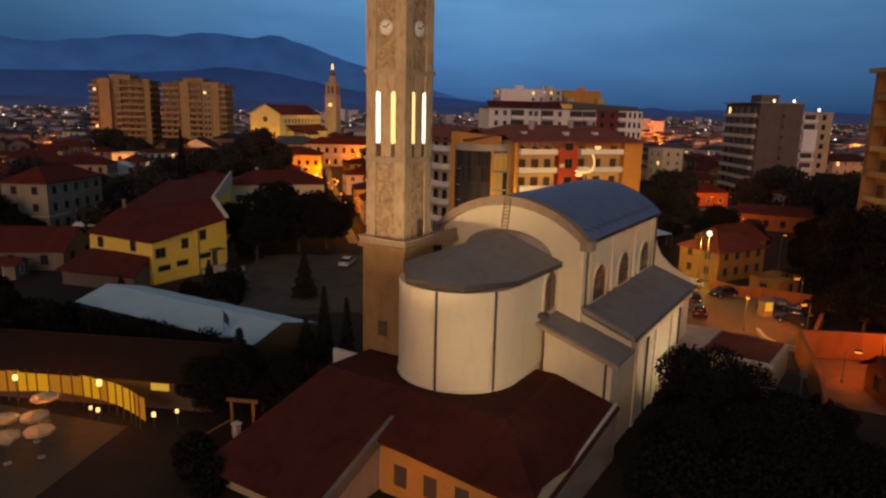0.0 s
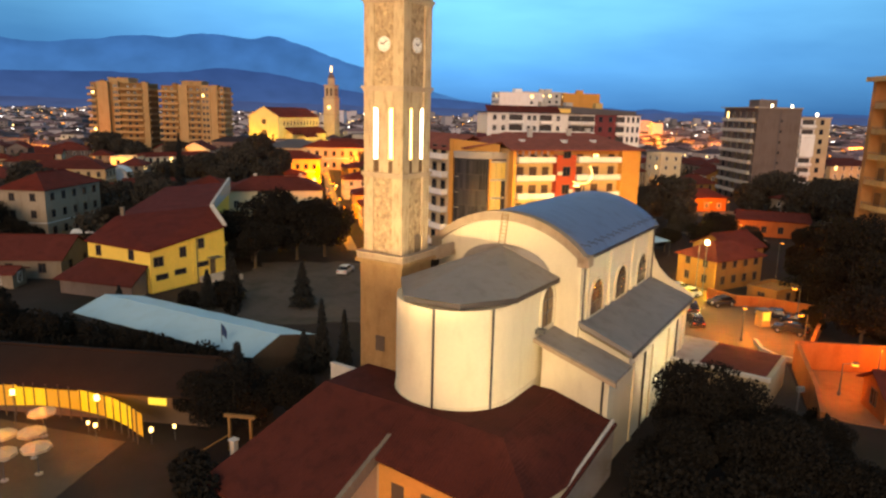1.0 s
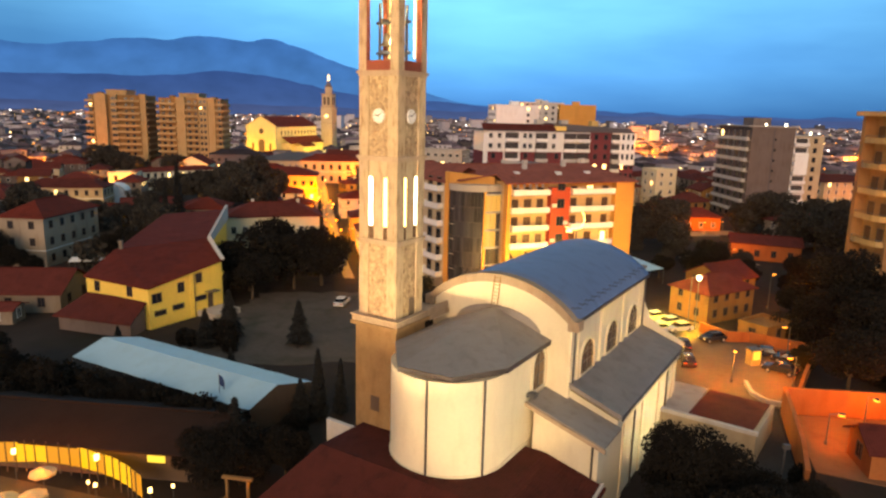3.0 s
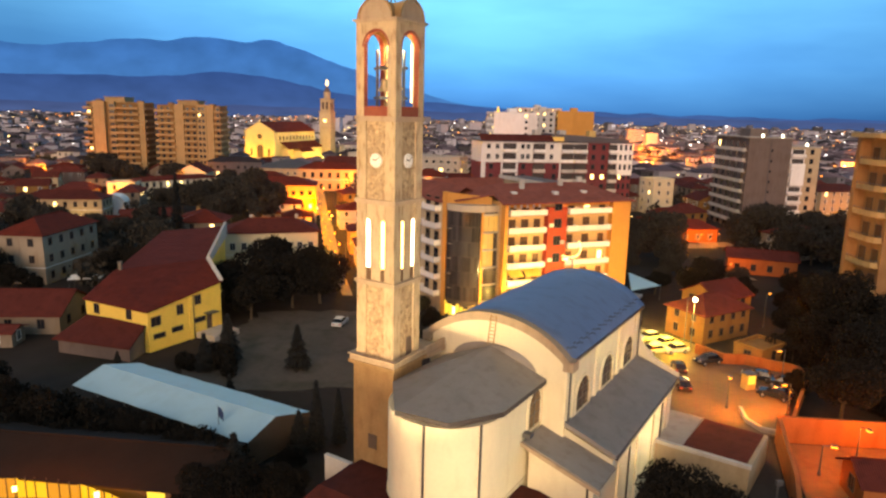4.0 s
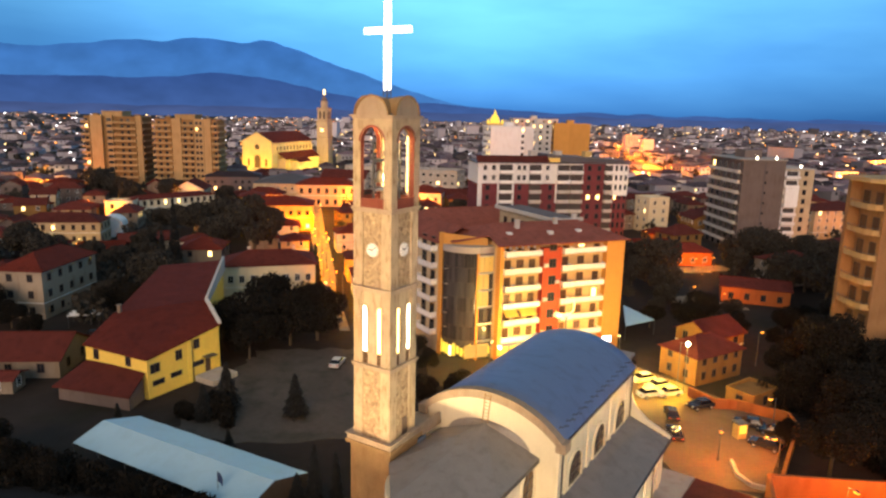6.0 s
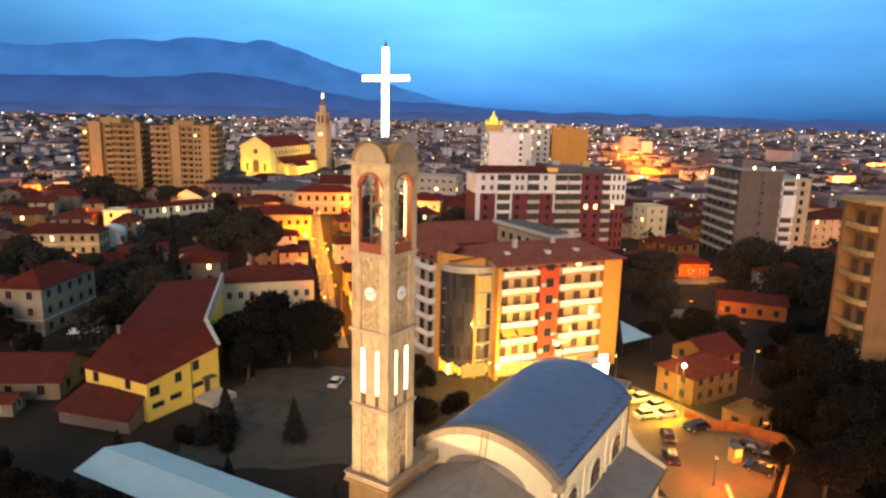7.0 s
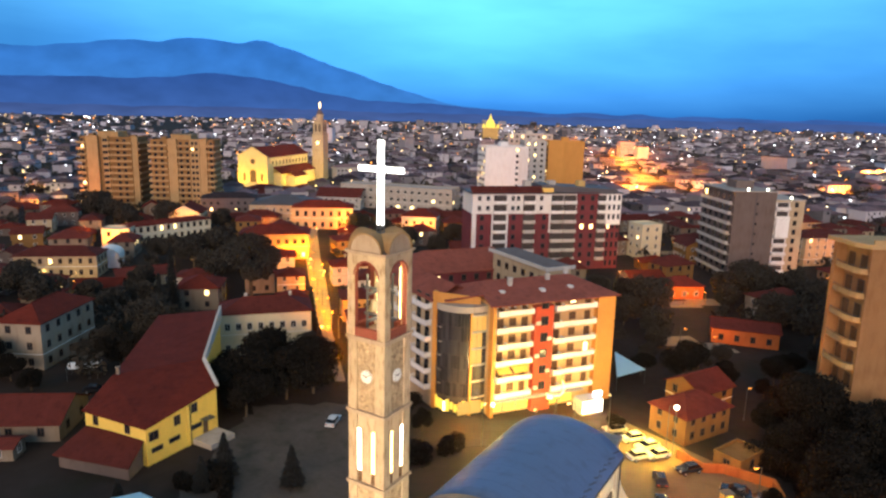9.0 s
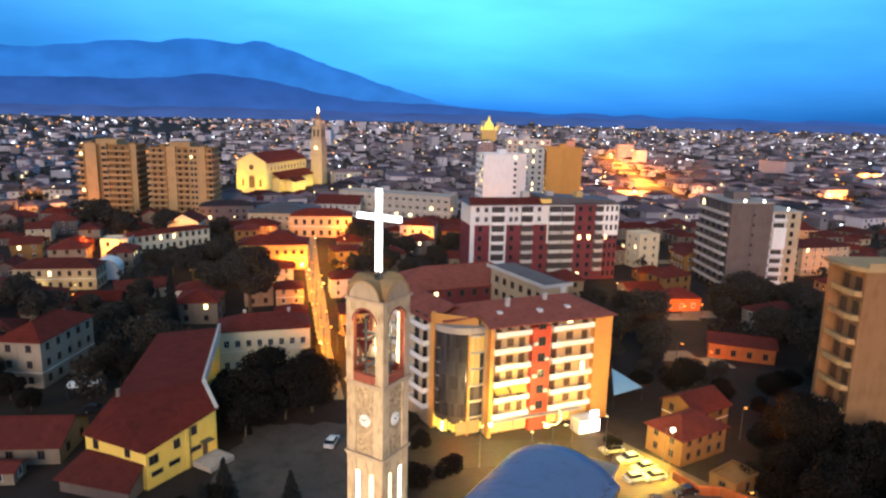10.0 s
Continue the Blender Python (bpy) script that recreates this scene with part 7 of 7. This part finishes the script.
for kind, x, y, h, wt in LAMPS:
    key = (kind, h)
    a = random.uniform(0, 360)
    if key not in masters:
        masters[key] = lamp_post(h, LIT_ORANGE if kind == "o" else LIT_WARM, "lit orange sodium street lamp, known and fill lamps alike" if kind == "o" else "lit warm white street lamp, known and fill lamps alike")
        masters[key].matrix_world = pose(x, y, 0, 0, 0, a)
    else:
        copy_thing(masters[key], pose(x, y, 0, 0, 0, a))
    r = radians(a)
    if wt == 0:
        spot_at((x + 1.05 * math.cos(r), y + 1.05 * math.sin(r), h - 0.4), (x - 2.8, y + 0.4, 0), 42000, (1.0, 0.62, 0.02), 84)
        continue
    lamp_at(x + 1.05 * math.cos(r), y + 1.05 * math.sin(r), h - 0.4, wt * (1.8 if -50 < x < -18 and 130 < y < 290 else 2.4 if y > 120 else 1.6 if kind == "y" else 1.35), ((1.0, 0.23, 0.0) if -50 < x < -18 and 130 < y < 290 else SODIUM) if kind == "o" else WARM, 0.2)


bright = thing("park_lamp", pose(40.6, 99.6, 0), "tall street lamp with a glaring white globe by the car park", "street lamp")
part("pole", Geo().tube((0, 0, 0), (0, 0, 8.1), 0.09, 0.06), METAL, bright)
part("globe", Geo().tube((0, 0, 8.1), (0, 0, 8.45), 0.2, 0.42, 10).tube((0, 0, 8.45), (0, 0, 8.8), 0.42, 0.15, 10), LIT_WHITE, bright, "glaring globe")
lamp_at(40.3, 98.9, 7.8, 650, (1.0, 0.60, 0.12), 0.2)
# shop fronts and wall lamps along the lamplit street
random.seed(61)
for i in range(26):
    y = 134 + 6.2 * i + random.uniform(-2.5, 2.5)
    for sd in (-1, 1):
        x = float(np.interp(y, [128, 172, 208, 240, 312], [-16.6, -27, -34.3, -41.2, -54.3])) + sd * random.uniform(1.5, 2.4)
        if random.random() < 0.3:
            wl_thing = thing("wall_lantern", pose(x, y, 0, 0, 0, 12), "small lit lantern on a thin post by the street", "lantern", "street lanterns")
            h = random.uniform(2.4, 3.6)
            part("post", Geo().tube((0, 0, 0), (0, 0, h), 0.05, k=6), METAL, wl_thing)
            part("globe", Geo().tube((0, 0, h), (0, 0, h + 0.25), 0.16, 0.26, 8).tube((0, 0, h + 0.25), (0, 0, h + 0.5), 0.26, 0.12, 8), random.choice((LIT_ORANGE, LIT_WARM, LIT_ORANGE)), wl_thing)


# ---- trees ----
def leaf_geo(lobes, count, size, flat=0.6):
    """Small leaf clumps scattered through lobes (x, y, z, radius)."""
    v, f = [], []
    tot = sum(l[3] ** 2 for l in lobes)
    for x, y, z, r in lobes:
        for _ in range(int(count * r * r / tot)):
            d = Vector((random.gauss(0, 1), random.gauss(0, 1), random.gauss(0, 1))).normalized() * r * random.uniform(0.55, 1.06)
            p = Vector((x + d.x, y + d.y, z + d.z * 0.85))
            q = Euler((random.uniform(0, 6.3), random.uniform(0, 6.3), random.uniform(0, 6.3))).to_matrix()
            s = size * random.uniform(0.6, 1.4)
            i = len(v)
            for c in ((-1, -0.5, 0), (0.3, -0.8, 0.25), (1, 0.3, 0), (-0.4, 0.8, 0.2)):
                v.append(p + q @ Vector(c) * s)
            f.append((i, i + 1, i + 2, i + 3))
    return Geo().mesh(v, f)


def broad_tree(h, r, seed, count=6500, size=0.21, leaf=LEAF):
    random.seed(seed)
    th = thing("tree", Matrix(), "dark broadleaf tree in the dusk", "tree", "trees")
    g = Geo().tube((0, 0, 0), (0.1, 0, h * 0.35), 0.03 * h, 0.022 * h)
    lobes = []
    for i in range(9):
        a, rr = i * 2.4 + random.uniform(-0.4, 0.4), r * random.uniform(0.25, 0.65)
        z = h * random.uniform(0.42, 0.85)
        lobes.append((rr * math.cos(a), rr * math.sin(a), z, r * random.uniform(0.34, 0.52)))
        g.tube((0.1, 0, h * 0.32), (rr * math.cos(a), rr * math.sin(a), z), 0.014 * h, 0.004 * h, 6)
    lobes.append((0, 0, h * 0.86, r * 0.42))
    part("trunk", g, BARK, th)
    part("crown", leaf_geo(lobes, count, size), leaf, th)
    return th


def conifer(h, r, seed, count=4000, label="dark conifer tree in the dusk"):
    random.seed(seed)
    th = thing("conifer", Matrix(), label, "tree", "conifers")
    g = Geo().tube((0, 0, 0), (0, 0, h * 0.97), 0.025 * h, 0.004 * h)
    v, f = [], []
    for k in range(count):
        u = random.random() ** 0.7
        z = h * (0.08 + 0.9 * (1 - u))
        rr = r * u * random.uniform(0.45, 1.0) * (0.85 + 0.15 * math.sin(z * 5))
        a = random.uniform(0, 6.283)
        p = Vector((rr * math.cos(a), rr * math.sin(a), z - 0.12 * rr))
        q = Euler((random.uniform(-0.7, 0.7), random.uniform(-0.7, 0.7), a)).to_matrix()
        s = 0.19 * random.uniform(0.6, 1.3)
        i = len(v)
        for c in ((-0.5, -0.5, 0), (1.3, -0.15, -0.25), (1.3, 0.2, -0.25), (-0.5, 0.5, 0.1)):
            v.append(p + q @ Vector(c) * s)
        f.append((i, i + 1, i + 2, i + 3))
    for k in range(22):
        z = h * random.uniform(0.1, 0.85)
        a = random.uniform(0, 6.283)
        rr = r * (1 - z / h) * 0.8
        g.tube((0, 0, z), (rr * math.cos(a), rr * math.sin(a), z - 0.1 * rr), 0.03, 0.01, 5)
    part("trunk", g, BARK, th)
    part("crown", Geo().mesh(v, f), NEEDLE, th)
    return th


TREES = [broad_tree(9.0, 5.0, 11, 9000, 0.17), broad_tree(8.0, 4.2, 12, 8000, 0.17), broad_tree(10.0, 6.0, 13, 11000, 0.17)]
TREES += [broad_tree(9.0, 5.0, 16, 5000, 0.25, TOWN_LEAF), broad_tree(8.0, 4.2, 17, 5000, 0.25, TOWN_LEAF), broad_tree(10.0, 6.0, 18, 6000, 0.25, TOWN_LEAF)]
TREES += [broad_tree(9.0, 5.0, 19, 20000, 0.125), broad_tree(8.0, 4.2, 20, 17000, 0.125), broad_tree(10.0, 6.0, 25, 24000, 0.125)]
placed = [(-33, 117, 1.25), (-25.5, 119, 1.3), (-21, 122, 1.05), (-30, 125, 1.25), (-38, 124, 1.0), (-31, 111.5, 0.8),
          (-62, 200, 1.2), (-90, 236, 0.9), (-96, 236, 0.8), (-74, 172, 0.9), (-82, 190, 1.0),
          (21.5, 48.5, 0.78), (26.5, 46.5, 0.64), (17.5, 44.5, 0.7), (30, 48.0, 0.42), (23.0, 42.0, 0.75), (28.0, 40.0, 0.7),
          (-47, 70, 0.6), (-41, 68, 0.55), (-36, 66.5, 0.5), (-30.5, 64.5, 0.45), (-24, 61.5, 0.5), (-19, 58.5, 0.6), (-52, 74, 0.6), (-15.0, 54.0, 0.45), (-13.5, 61, 0.4), (-17.0, 52.2, 0.6), (-12.6, 54.6, 0.5), (-20.4, 54.6, 0.55),
          (58, 84, 0.95), (63, 90, 1.0), (58, 97, 0.9), (66, 80, 1.0), (64, 101, 1.0), (60, 107, 0.8), (67, 103, 1.15), (69.5, 98, 1.2), (75, 101, 1.2), (67.5, 112, 0.9), (70, 90, 1.0), (61, 71, 1.0), (50, 75.5, 0.8), (56, 79, 0.9), (49.8, 85.5, 0.35), (48.6, 83.0, 0.3), (62, 129, 0.6), (60, 138, 0.6), (54, 131, 0.8),
          (88, 160, 1.3), (96, 166, 1.2), (105, 172, 1.2), (92, 150, 1.2), (90, 196, 1.1), (100, 200, 1.1), (56, 156, 0.9), (50, 122, 0.5), (46, 134, 0.5), (57, 125, 0.55), (67, 123, 0.5), (72, 129, 0.6), (79, 135, 0.6), (50, 142, 0.55), (44, 150, 0.6), (54, 149, 0.6), (88, 141, 0.7), (66, 141, 0.45), (76, 119, 0.6), (84, 126, 0.7), (40, 140, 0.5), (50, 190, 0.9), (52, 168, 1.0), (60, 172, 1.1), (58, 188, 0.9), (86, 184, 1.0), (94, 188, 1.2), (108, 190, 1.1), (48, 178, 0.9), (100, 150, 1.3), (112, 160, 1.3),
          (0, 107, 0.5), (-3, 112, 0.5), (33.5, 108, 0.35), (44.2, 104.6, 0.32), (-57, 131, 0.8), (-63, 134, 0.9), (-74, 121, 0.6), (-62, 150, 1.0), (-98, 168, 1.1), (-90, 176, 1.0), (-79, 166, 0.8), (-110, 180, 1.2),
          (-128, 288, 1.3), (-112, 292, 1.2), (-140, 300, 1.3), (-92, 298, 1.1), (-152, 310, 1.3), (-120, 310, 1.2), (-64, 224, 1.3), (-72, 228, 1.25), (-78, 222, 1.2), (-70, 214, 1.1), (-58, 216, 1.2), (-86, 226, 1.1), (-60, 234, 1.1), (-22, 226, 0.9), (-14, 236, 1.0), (-6, 226, 1.0), (-20, 246, 0.9), (-8, 258, 1.1), (4, 250, 1.0), (-30, 290, 0.9), (-18, 270, 1.1), (10, 275, 1.1),
          (-86.5, 125.0, 0.85), (-80.6, 125.6, 0.6), (-92, 128, 1.0), (-71.6, 136.5, 0.5), (-70.4, 143, 0.6), (-24.6, 139.5, 0.75), (-21.0, 132.5, 0.7)]
first = set()
for i, (x, y, s) in enumerate(placed):
    kind = i % 3 + (3 if y > 135 else 6 if y < 56 else 0)
    t = TREES[kind]
    m = pose(x, y, -0.05, 0, 0, (i * 77) % 360) @ Matrix.Diagonal((s, s, s * (0.92 + 0.04 * (i % 4)), 1))
    if kind not in first:
        first.add(kind)
        t.matrix_world = m
    else:
        o = copy_thing(t, Matrix())
        o.matrix_world = m
    ZONES.append((x, y, 3.5 * s))
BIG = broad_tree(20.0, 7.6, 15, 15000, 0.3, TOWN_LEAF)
BIG.matrix_world = pose(-48.5, 182, -0.05)
tagged(BIG, "large round dark tree towering over the old town roofs", "tree", "trees")
ZONES.append((-48.5, 182, 8))
TALL = conifer(20.5, 2.5, 24, 9000, "very tall slim cypress, nearly black")
TALL.matrix_world = pose(-65.5, 170.0, -0.05)
ZONES.append((-65.5, 170, 3))
CON = [conifer(7.0, 2.3, 21), conifer(9.5, 1.5, 22, 4500, "tall slim cypress, nearly black")]
first = set()
for i, (k2, x, y, s) in enumerate([(0, -18.5, 89.5, 0.95), (1, -11.8, 66.5, 0.85), (0, -28.8, 91.5, 1.05), (0, -31.0, 88.0, 0.8), (1, -9.6, 67.5, 0.7), (0, -13.6, 66.0, 0.7), (1, -66.0, 163.0, 1.4), (1, -27.5, 158.0, 1.25), (0, -18.0, 58.0, 0.9), (0, -29, 64.0, 0.6), (0, -41, 84, 0.6), (0, -25, 79.5, 0.45)]):
    m = pose(x, y, -0.05, 0, 0, i * 50) @ Matrix.Diagonal((s, s, s, 1))
    if k2 not in first:
        first.add(k2)
        CON[k2].matrix_world = m
    else:
        copy_thing(CON[k2], Matrix()).matrix_world = m

# hedges and scrub around the marquee and the lane
def hedge(pts, r, h, seed, label="dark overgrown hedge with ragged top"):
    random.seed(seed)
    th = thing("hedge", pose(*pts[0], 0), label, "hedge", "hedges")
    lob = []
    for (x, y), (x2, y2) in zip(pts, pts[1:]):
        n = max(2, int(math.hypot(x2 - x, y2 - y) / (r * 0.8)))
        for i in range(n):
            u = i / n
            k2 = random.uniform(0.7, 1.2)
            lob.append((x + (x2 - x) * u - pts[0][0] + random.uniform(-0.6, 0.6), y + (y2 - y) * u - pts[0][1] + random.uniform(-0.6, 0.6), h * k2 * 0.62, r * k2))
            lob.append((lob[-1][0], lob[-1][1], h * k2 * 0.25, r * k2))
    stems = Geo()
    for x, y, z, q in lob[::2]:
        stems.tube((x, y, 0), (x, y, z), 0.06, 0.03, 5)
    part("stems", stems, BARK, th)
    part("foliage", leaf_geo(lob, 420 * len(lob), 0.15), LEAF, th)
    ZONES.append((*pts[0], 2))


hedge([(-56, 75.5), (-48, 72.5), (-41, 70.5), (-33, 67.0), (-26, 63.5), (-20, 60.5), (-15, 57.5)], 1.5, 4.2, 41)
hedge([(-46, 66), (-38, 64.5), (-30, 64.0)], 1.4, 3.6, 42)
hedge([(-18.5, 45.5), (-16, 43.0), (-15.5, 40)], 1.3, 2.4, 43)
hedge([(57, 63), (60, 68), (57, 75), (55.5, 84), (57.5, 92), (52, 99)], 1.8, 4.0, 45)
hedge([(15, 41), (20, 39.5), (26, 38), (29, 39)], 1.8, 4.2, 46)
hedge([(32.5, 50), (33.5, 55)], 1.2, 2.2, 47)
hedge([(-5, 101), (-2, 98), (1.5, 95.5)], 1.4, 3.0, 50, "dark shrubs beside the forecourt")
hedge([(3.5, 99.5), (7, 101)], 1.2, 2.4, 51, "dark shrubs in front of the apartment building")
hedge([(-30, 91), (-27.5, 87.5), (-26, 85)], 1.3, 3.2, 48, "dark bushes at the edge of the gravel yard")
hedge([(-35, 90.5), (-32.5, 87.5)], 1.0, 1.8, 49, "low dark bushes beside the yellow hall")
flag = thing("flag", pose(-21.6, 64.8, 0), "dark blue flag on a thin pole", "flag")
part("pole", Geo().tube((0, 0, 0), (0, 0, 5.6), 0.035), METAL, flag)
part("banner", Geo().mesh([(0.02, 0, 5.5), (0.3, 0.1, 5.2), (0.55, 0.02, 4.7), (0.5, 0.0, 3.8), (0.28, 0.08, 4.1), (0.02, 0, 4.4)], [(0, 1, 4, 5), (1, 2, 3, 4)]), material("flag_cloth", (0.03, 0.06, 0.14)), flag)

# ---- the rest of the town ----
random.seed(5)


def free(x, y, r):
    if abs(x) < 46 and y < 112 or y < 104 or 28 < x < 82 and y < 142 or 26 < x < 62 and y < 172:
        return False
    if -62 < x < -10 and 120 < y < 316 and abs(x - np.interp(y, [128, 172, 208, 240, 312], [-16.6, -27, -34.3, -41.2, -54.3])) < r * 0.6 + 2.2:
        return False
    if 105 < y < 125 and -40 < x < 60:
        return False
    if y > 400 and abs(x - np.interp(y, [400, 820], [168, 216])) < r + 8:
        return False
    return all((x - a) ** 2 + (y - b) ** 2 > (r * 0.75 + c) ** 2 for a, b, c in ZONES)


walls = [DIM_WHITE, DULL_OCHRE, GREYP, DIM_WHITE, BEIGE, GREYP, DIM_WHITE]
names = {WHITE: "white", BEIGE: "beige", DULL_OCHRE: "dull ochre", GREYP: "grey", DIM_WHITE: "dimmed white"}
count = 0
for i in range(2600):
    y = random.uniform(112, 330)
    x = random.uniform(-0.78 * y - 8, 0.78 * y + 8)
    w, d, h = random.uniform(8, 17), random.uniform(7, 11), random.choice((3.2, 3.4, 5.8, 6.2, 6.6, 3.4))
    if not free(x, y, max(w, d) * 0.62):
        continue
    if 46 < x < 112 and 138 < y < 208 or x < -50 and y < 140 or -76 < x < -44 and y < 178:
        continue
    wm = random.choice(walls)
    fl = 1 if h < 4 else 2
    kind = random.choice(("hip", "gable", "hip"))
    house(x, y, random.choice((10, 100, 14, 20, 110, 0)) + random.uniform(-8, 8), w, d, h, wm, random.choice((CLAY, CLAY_DARK, CLAY_DARK)), f"{names[wm]} {'single' if fl == 1 else 'two'}-storey house with {'hipped' if kind == 'hip' else 'gabled'} tile roof", kind=kind, rise=random.uniform(1.6, 2.6), floors=fl, gap=random.uniform(2.8, 4), lit=0.05, group="town houses", mould=False, frame_mat=random.choice((FRAME, SHUTTER)))
    count += 1
    if count > 140:
        break
# garden trees between the houses, haze put into their leaf colour
random.seed(8)
tv = Geo()
n = 0
for i in range(6000):
    y = random.uniform(118, 700)
    x = random.uniform(-0.8 * y, 0.8 * y)
    if not free(x, y, 1.5):
        continue
    s = random.uniform(1.6, 3.6)
    lob = [(x + random.uniform(-1, 1) * s * 0.5, y + random.uniform(-1, 1) * s * 0.5, s * random.uniform(0.8, 1.6), s * random.uniform(0.5, 0.9)) for _ in range(4)]
    gg = leaf_geo(lob, 90 if y < 330 else 45, 0.45 if y < 330 else 0.8)
    tv.mesh(gg.v, gg.f)
    n += 1
    if n > 900:
        break
tagged(part("garden_trees", tv, TOWN_LEAF), "garden trees between the houses, paled for haze", "trees", kind="stuff")
# far houses, joined
random.seed(9)
gw, gr, gl, gt, gv = Geo(), Geo(), [Geo(), Geo(), Geo()], Geo(), Geo()
for i in range(5600):
    y = 330 + 2500 * random.random() ** 1.7
    x = random.uniform(-0.78 * y, 0.78 * y)
    w, d = random.uniform(8, 20), random.uniform(7, 13)
    h = random.choice((3.2, 6, 6.2, 6.5, 9, 3.4))
    if random.random() < 0.025:
        w, d, h = random.uniform(14, 30), 12, random.uniform(14, 24) if x > -0.2 * y and y > 620 else random.uniform(8, 11)
    if 400 < y < 1000 and abs(x - np.interp(y, [400, 470, 600, 820, 1000], [165, 176, 193, 222, 250])) < w / 2 + 7:
        continue
    if y < 560 and not free(x, y, 9) or x < -0.3 * y and random.random() < 0.6:
        continue
    m = pose(x, y, 0, 0, 0, random.choice((5, 15, 95, 110)) + random.uniform(-10, 10))
    gw.box(-w / 2, w / 2, -d / 2, d / 2, 0, h, 0, m)
    if y < 1000:
        for fl in range(max(1, int(h / 3))):
            nb = int(w / 3)
            for b in range(nb):
                if random.random() < 0.8:
                    u = -w / 2 + (b + 0.5) * w / nb
                    gv.box(u - 0.55, u + 0.55, -d / 2 - 0.06, -d / 2 + 0.02, fl * 3 + 1.0, fl * 3 + 2.3, 1 if random.random() < 0.06 else 0, m)
    if h > 12 or random.random() < 0.3:
        gr.box(-w / 2 - 0.2, w / 2 + 0.2, -d / 2 - 0.2, d / 2 + 0.2, h, h + 0.4, 0, m)
    else:
        a, b, z = w / 2 + 0.5, d / 2 + 0.5, h
        e = max(w - d, 1) / 2
        P = [m @ Vector(p) for p in ((-a, -b, z), (a, -b, z), (a, b, z), (-a, b, z), (-e, 0, z + 2.2), (e, 0, z + 2.2))]
        gr.mesh(P, [(0, 1, 5, 4), (2, 3, 4, 5), (1, 2, 5), (3, 0, 4)])
    if random.random() < 0.42:
        s = 0.22 + y * 0.00042 * random.choice((0.6, 0.9, 1.5))
        lx, ly, lz = x + random.uniform(-w, w) * 0.6, y - d * 0.7, random.uniform(2.5, h + 2)
        gl[random.choice((0, 0, 1, 1, 2, 2))].box(lx - s, lx + s, ly - s, ly + s, lz - s * 0.7, lz + s * 0.7)
    if random.random() < 0.5:
        s = random.uniform(2, 4.5)
        lob = [(x + random.uniform(-12, 12), y + random.uniform(-12, 12), s, s * 0.8) for _ in range(2)]
        q = leaf_geo(lob, 16, 1.6)
        gt.mesh(q.v, q.f)
tagged(part("far_houses", gw, FAR_WALL), "walls of the far town houses with haze in their colour", "houses", kind="stuff")
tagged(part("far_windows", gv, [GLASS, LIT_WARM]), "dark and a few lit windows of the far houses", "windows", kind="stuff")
tagged(part("far_roofs", gr, FAR_ROOF), "roofs of the far town with haze in their colour", "roofs", kind="stuff")
tagged(part("far_trees", gt, FAR_LEAF), "trees among the far houses, paled for haze", "trees", kind="stuff")
for q, mt, lb in zip(gl, (LIT_WARM, LIT_ORANGE, LIT_COOL), ("warm", "orange", "white")):
    tagged(part("town_lights", q, mt), f"{lb} lights across the far town", "lights", kind="stuff")
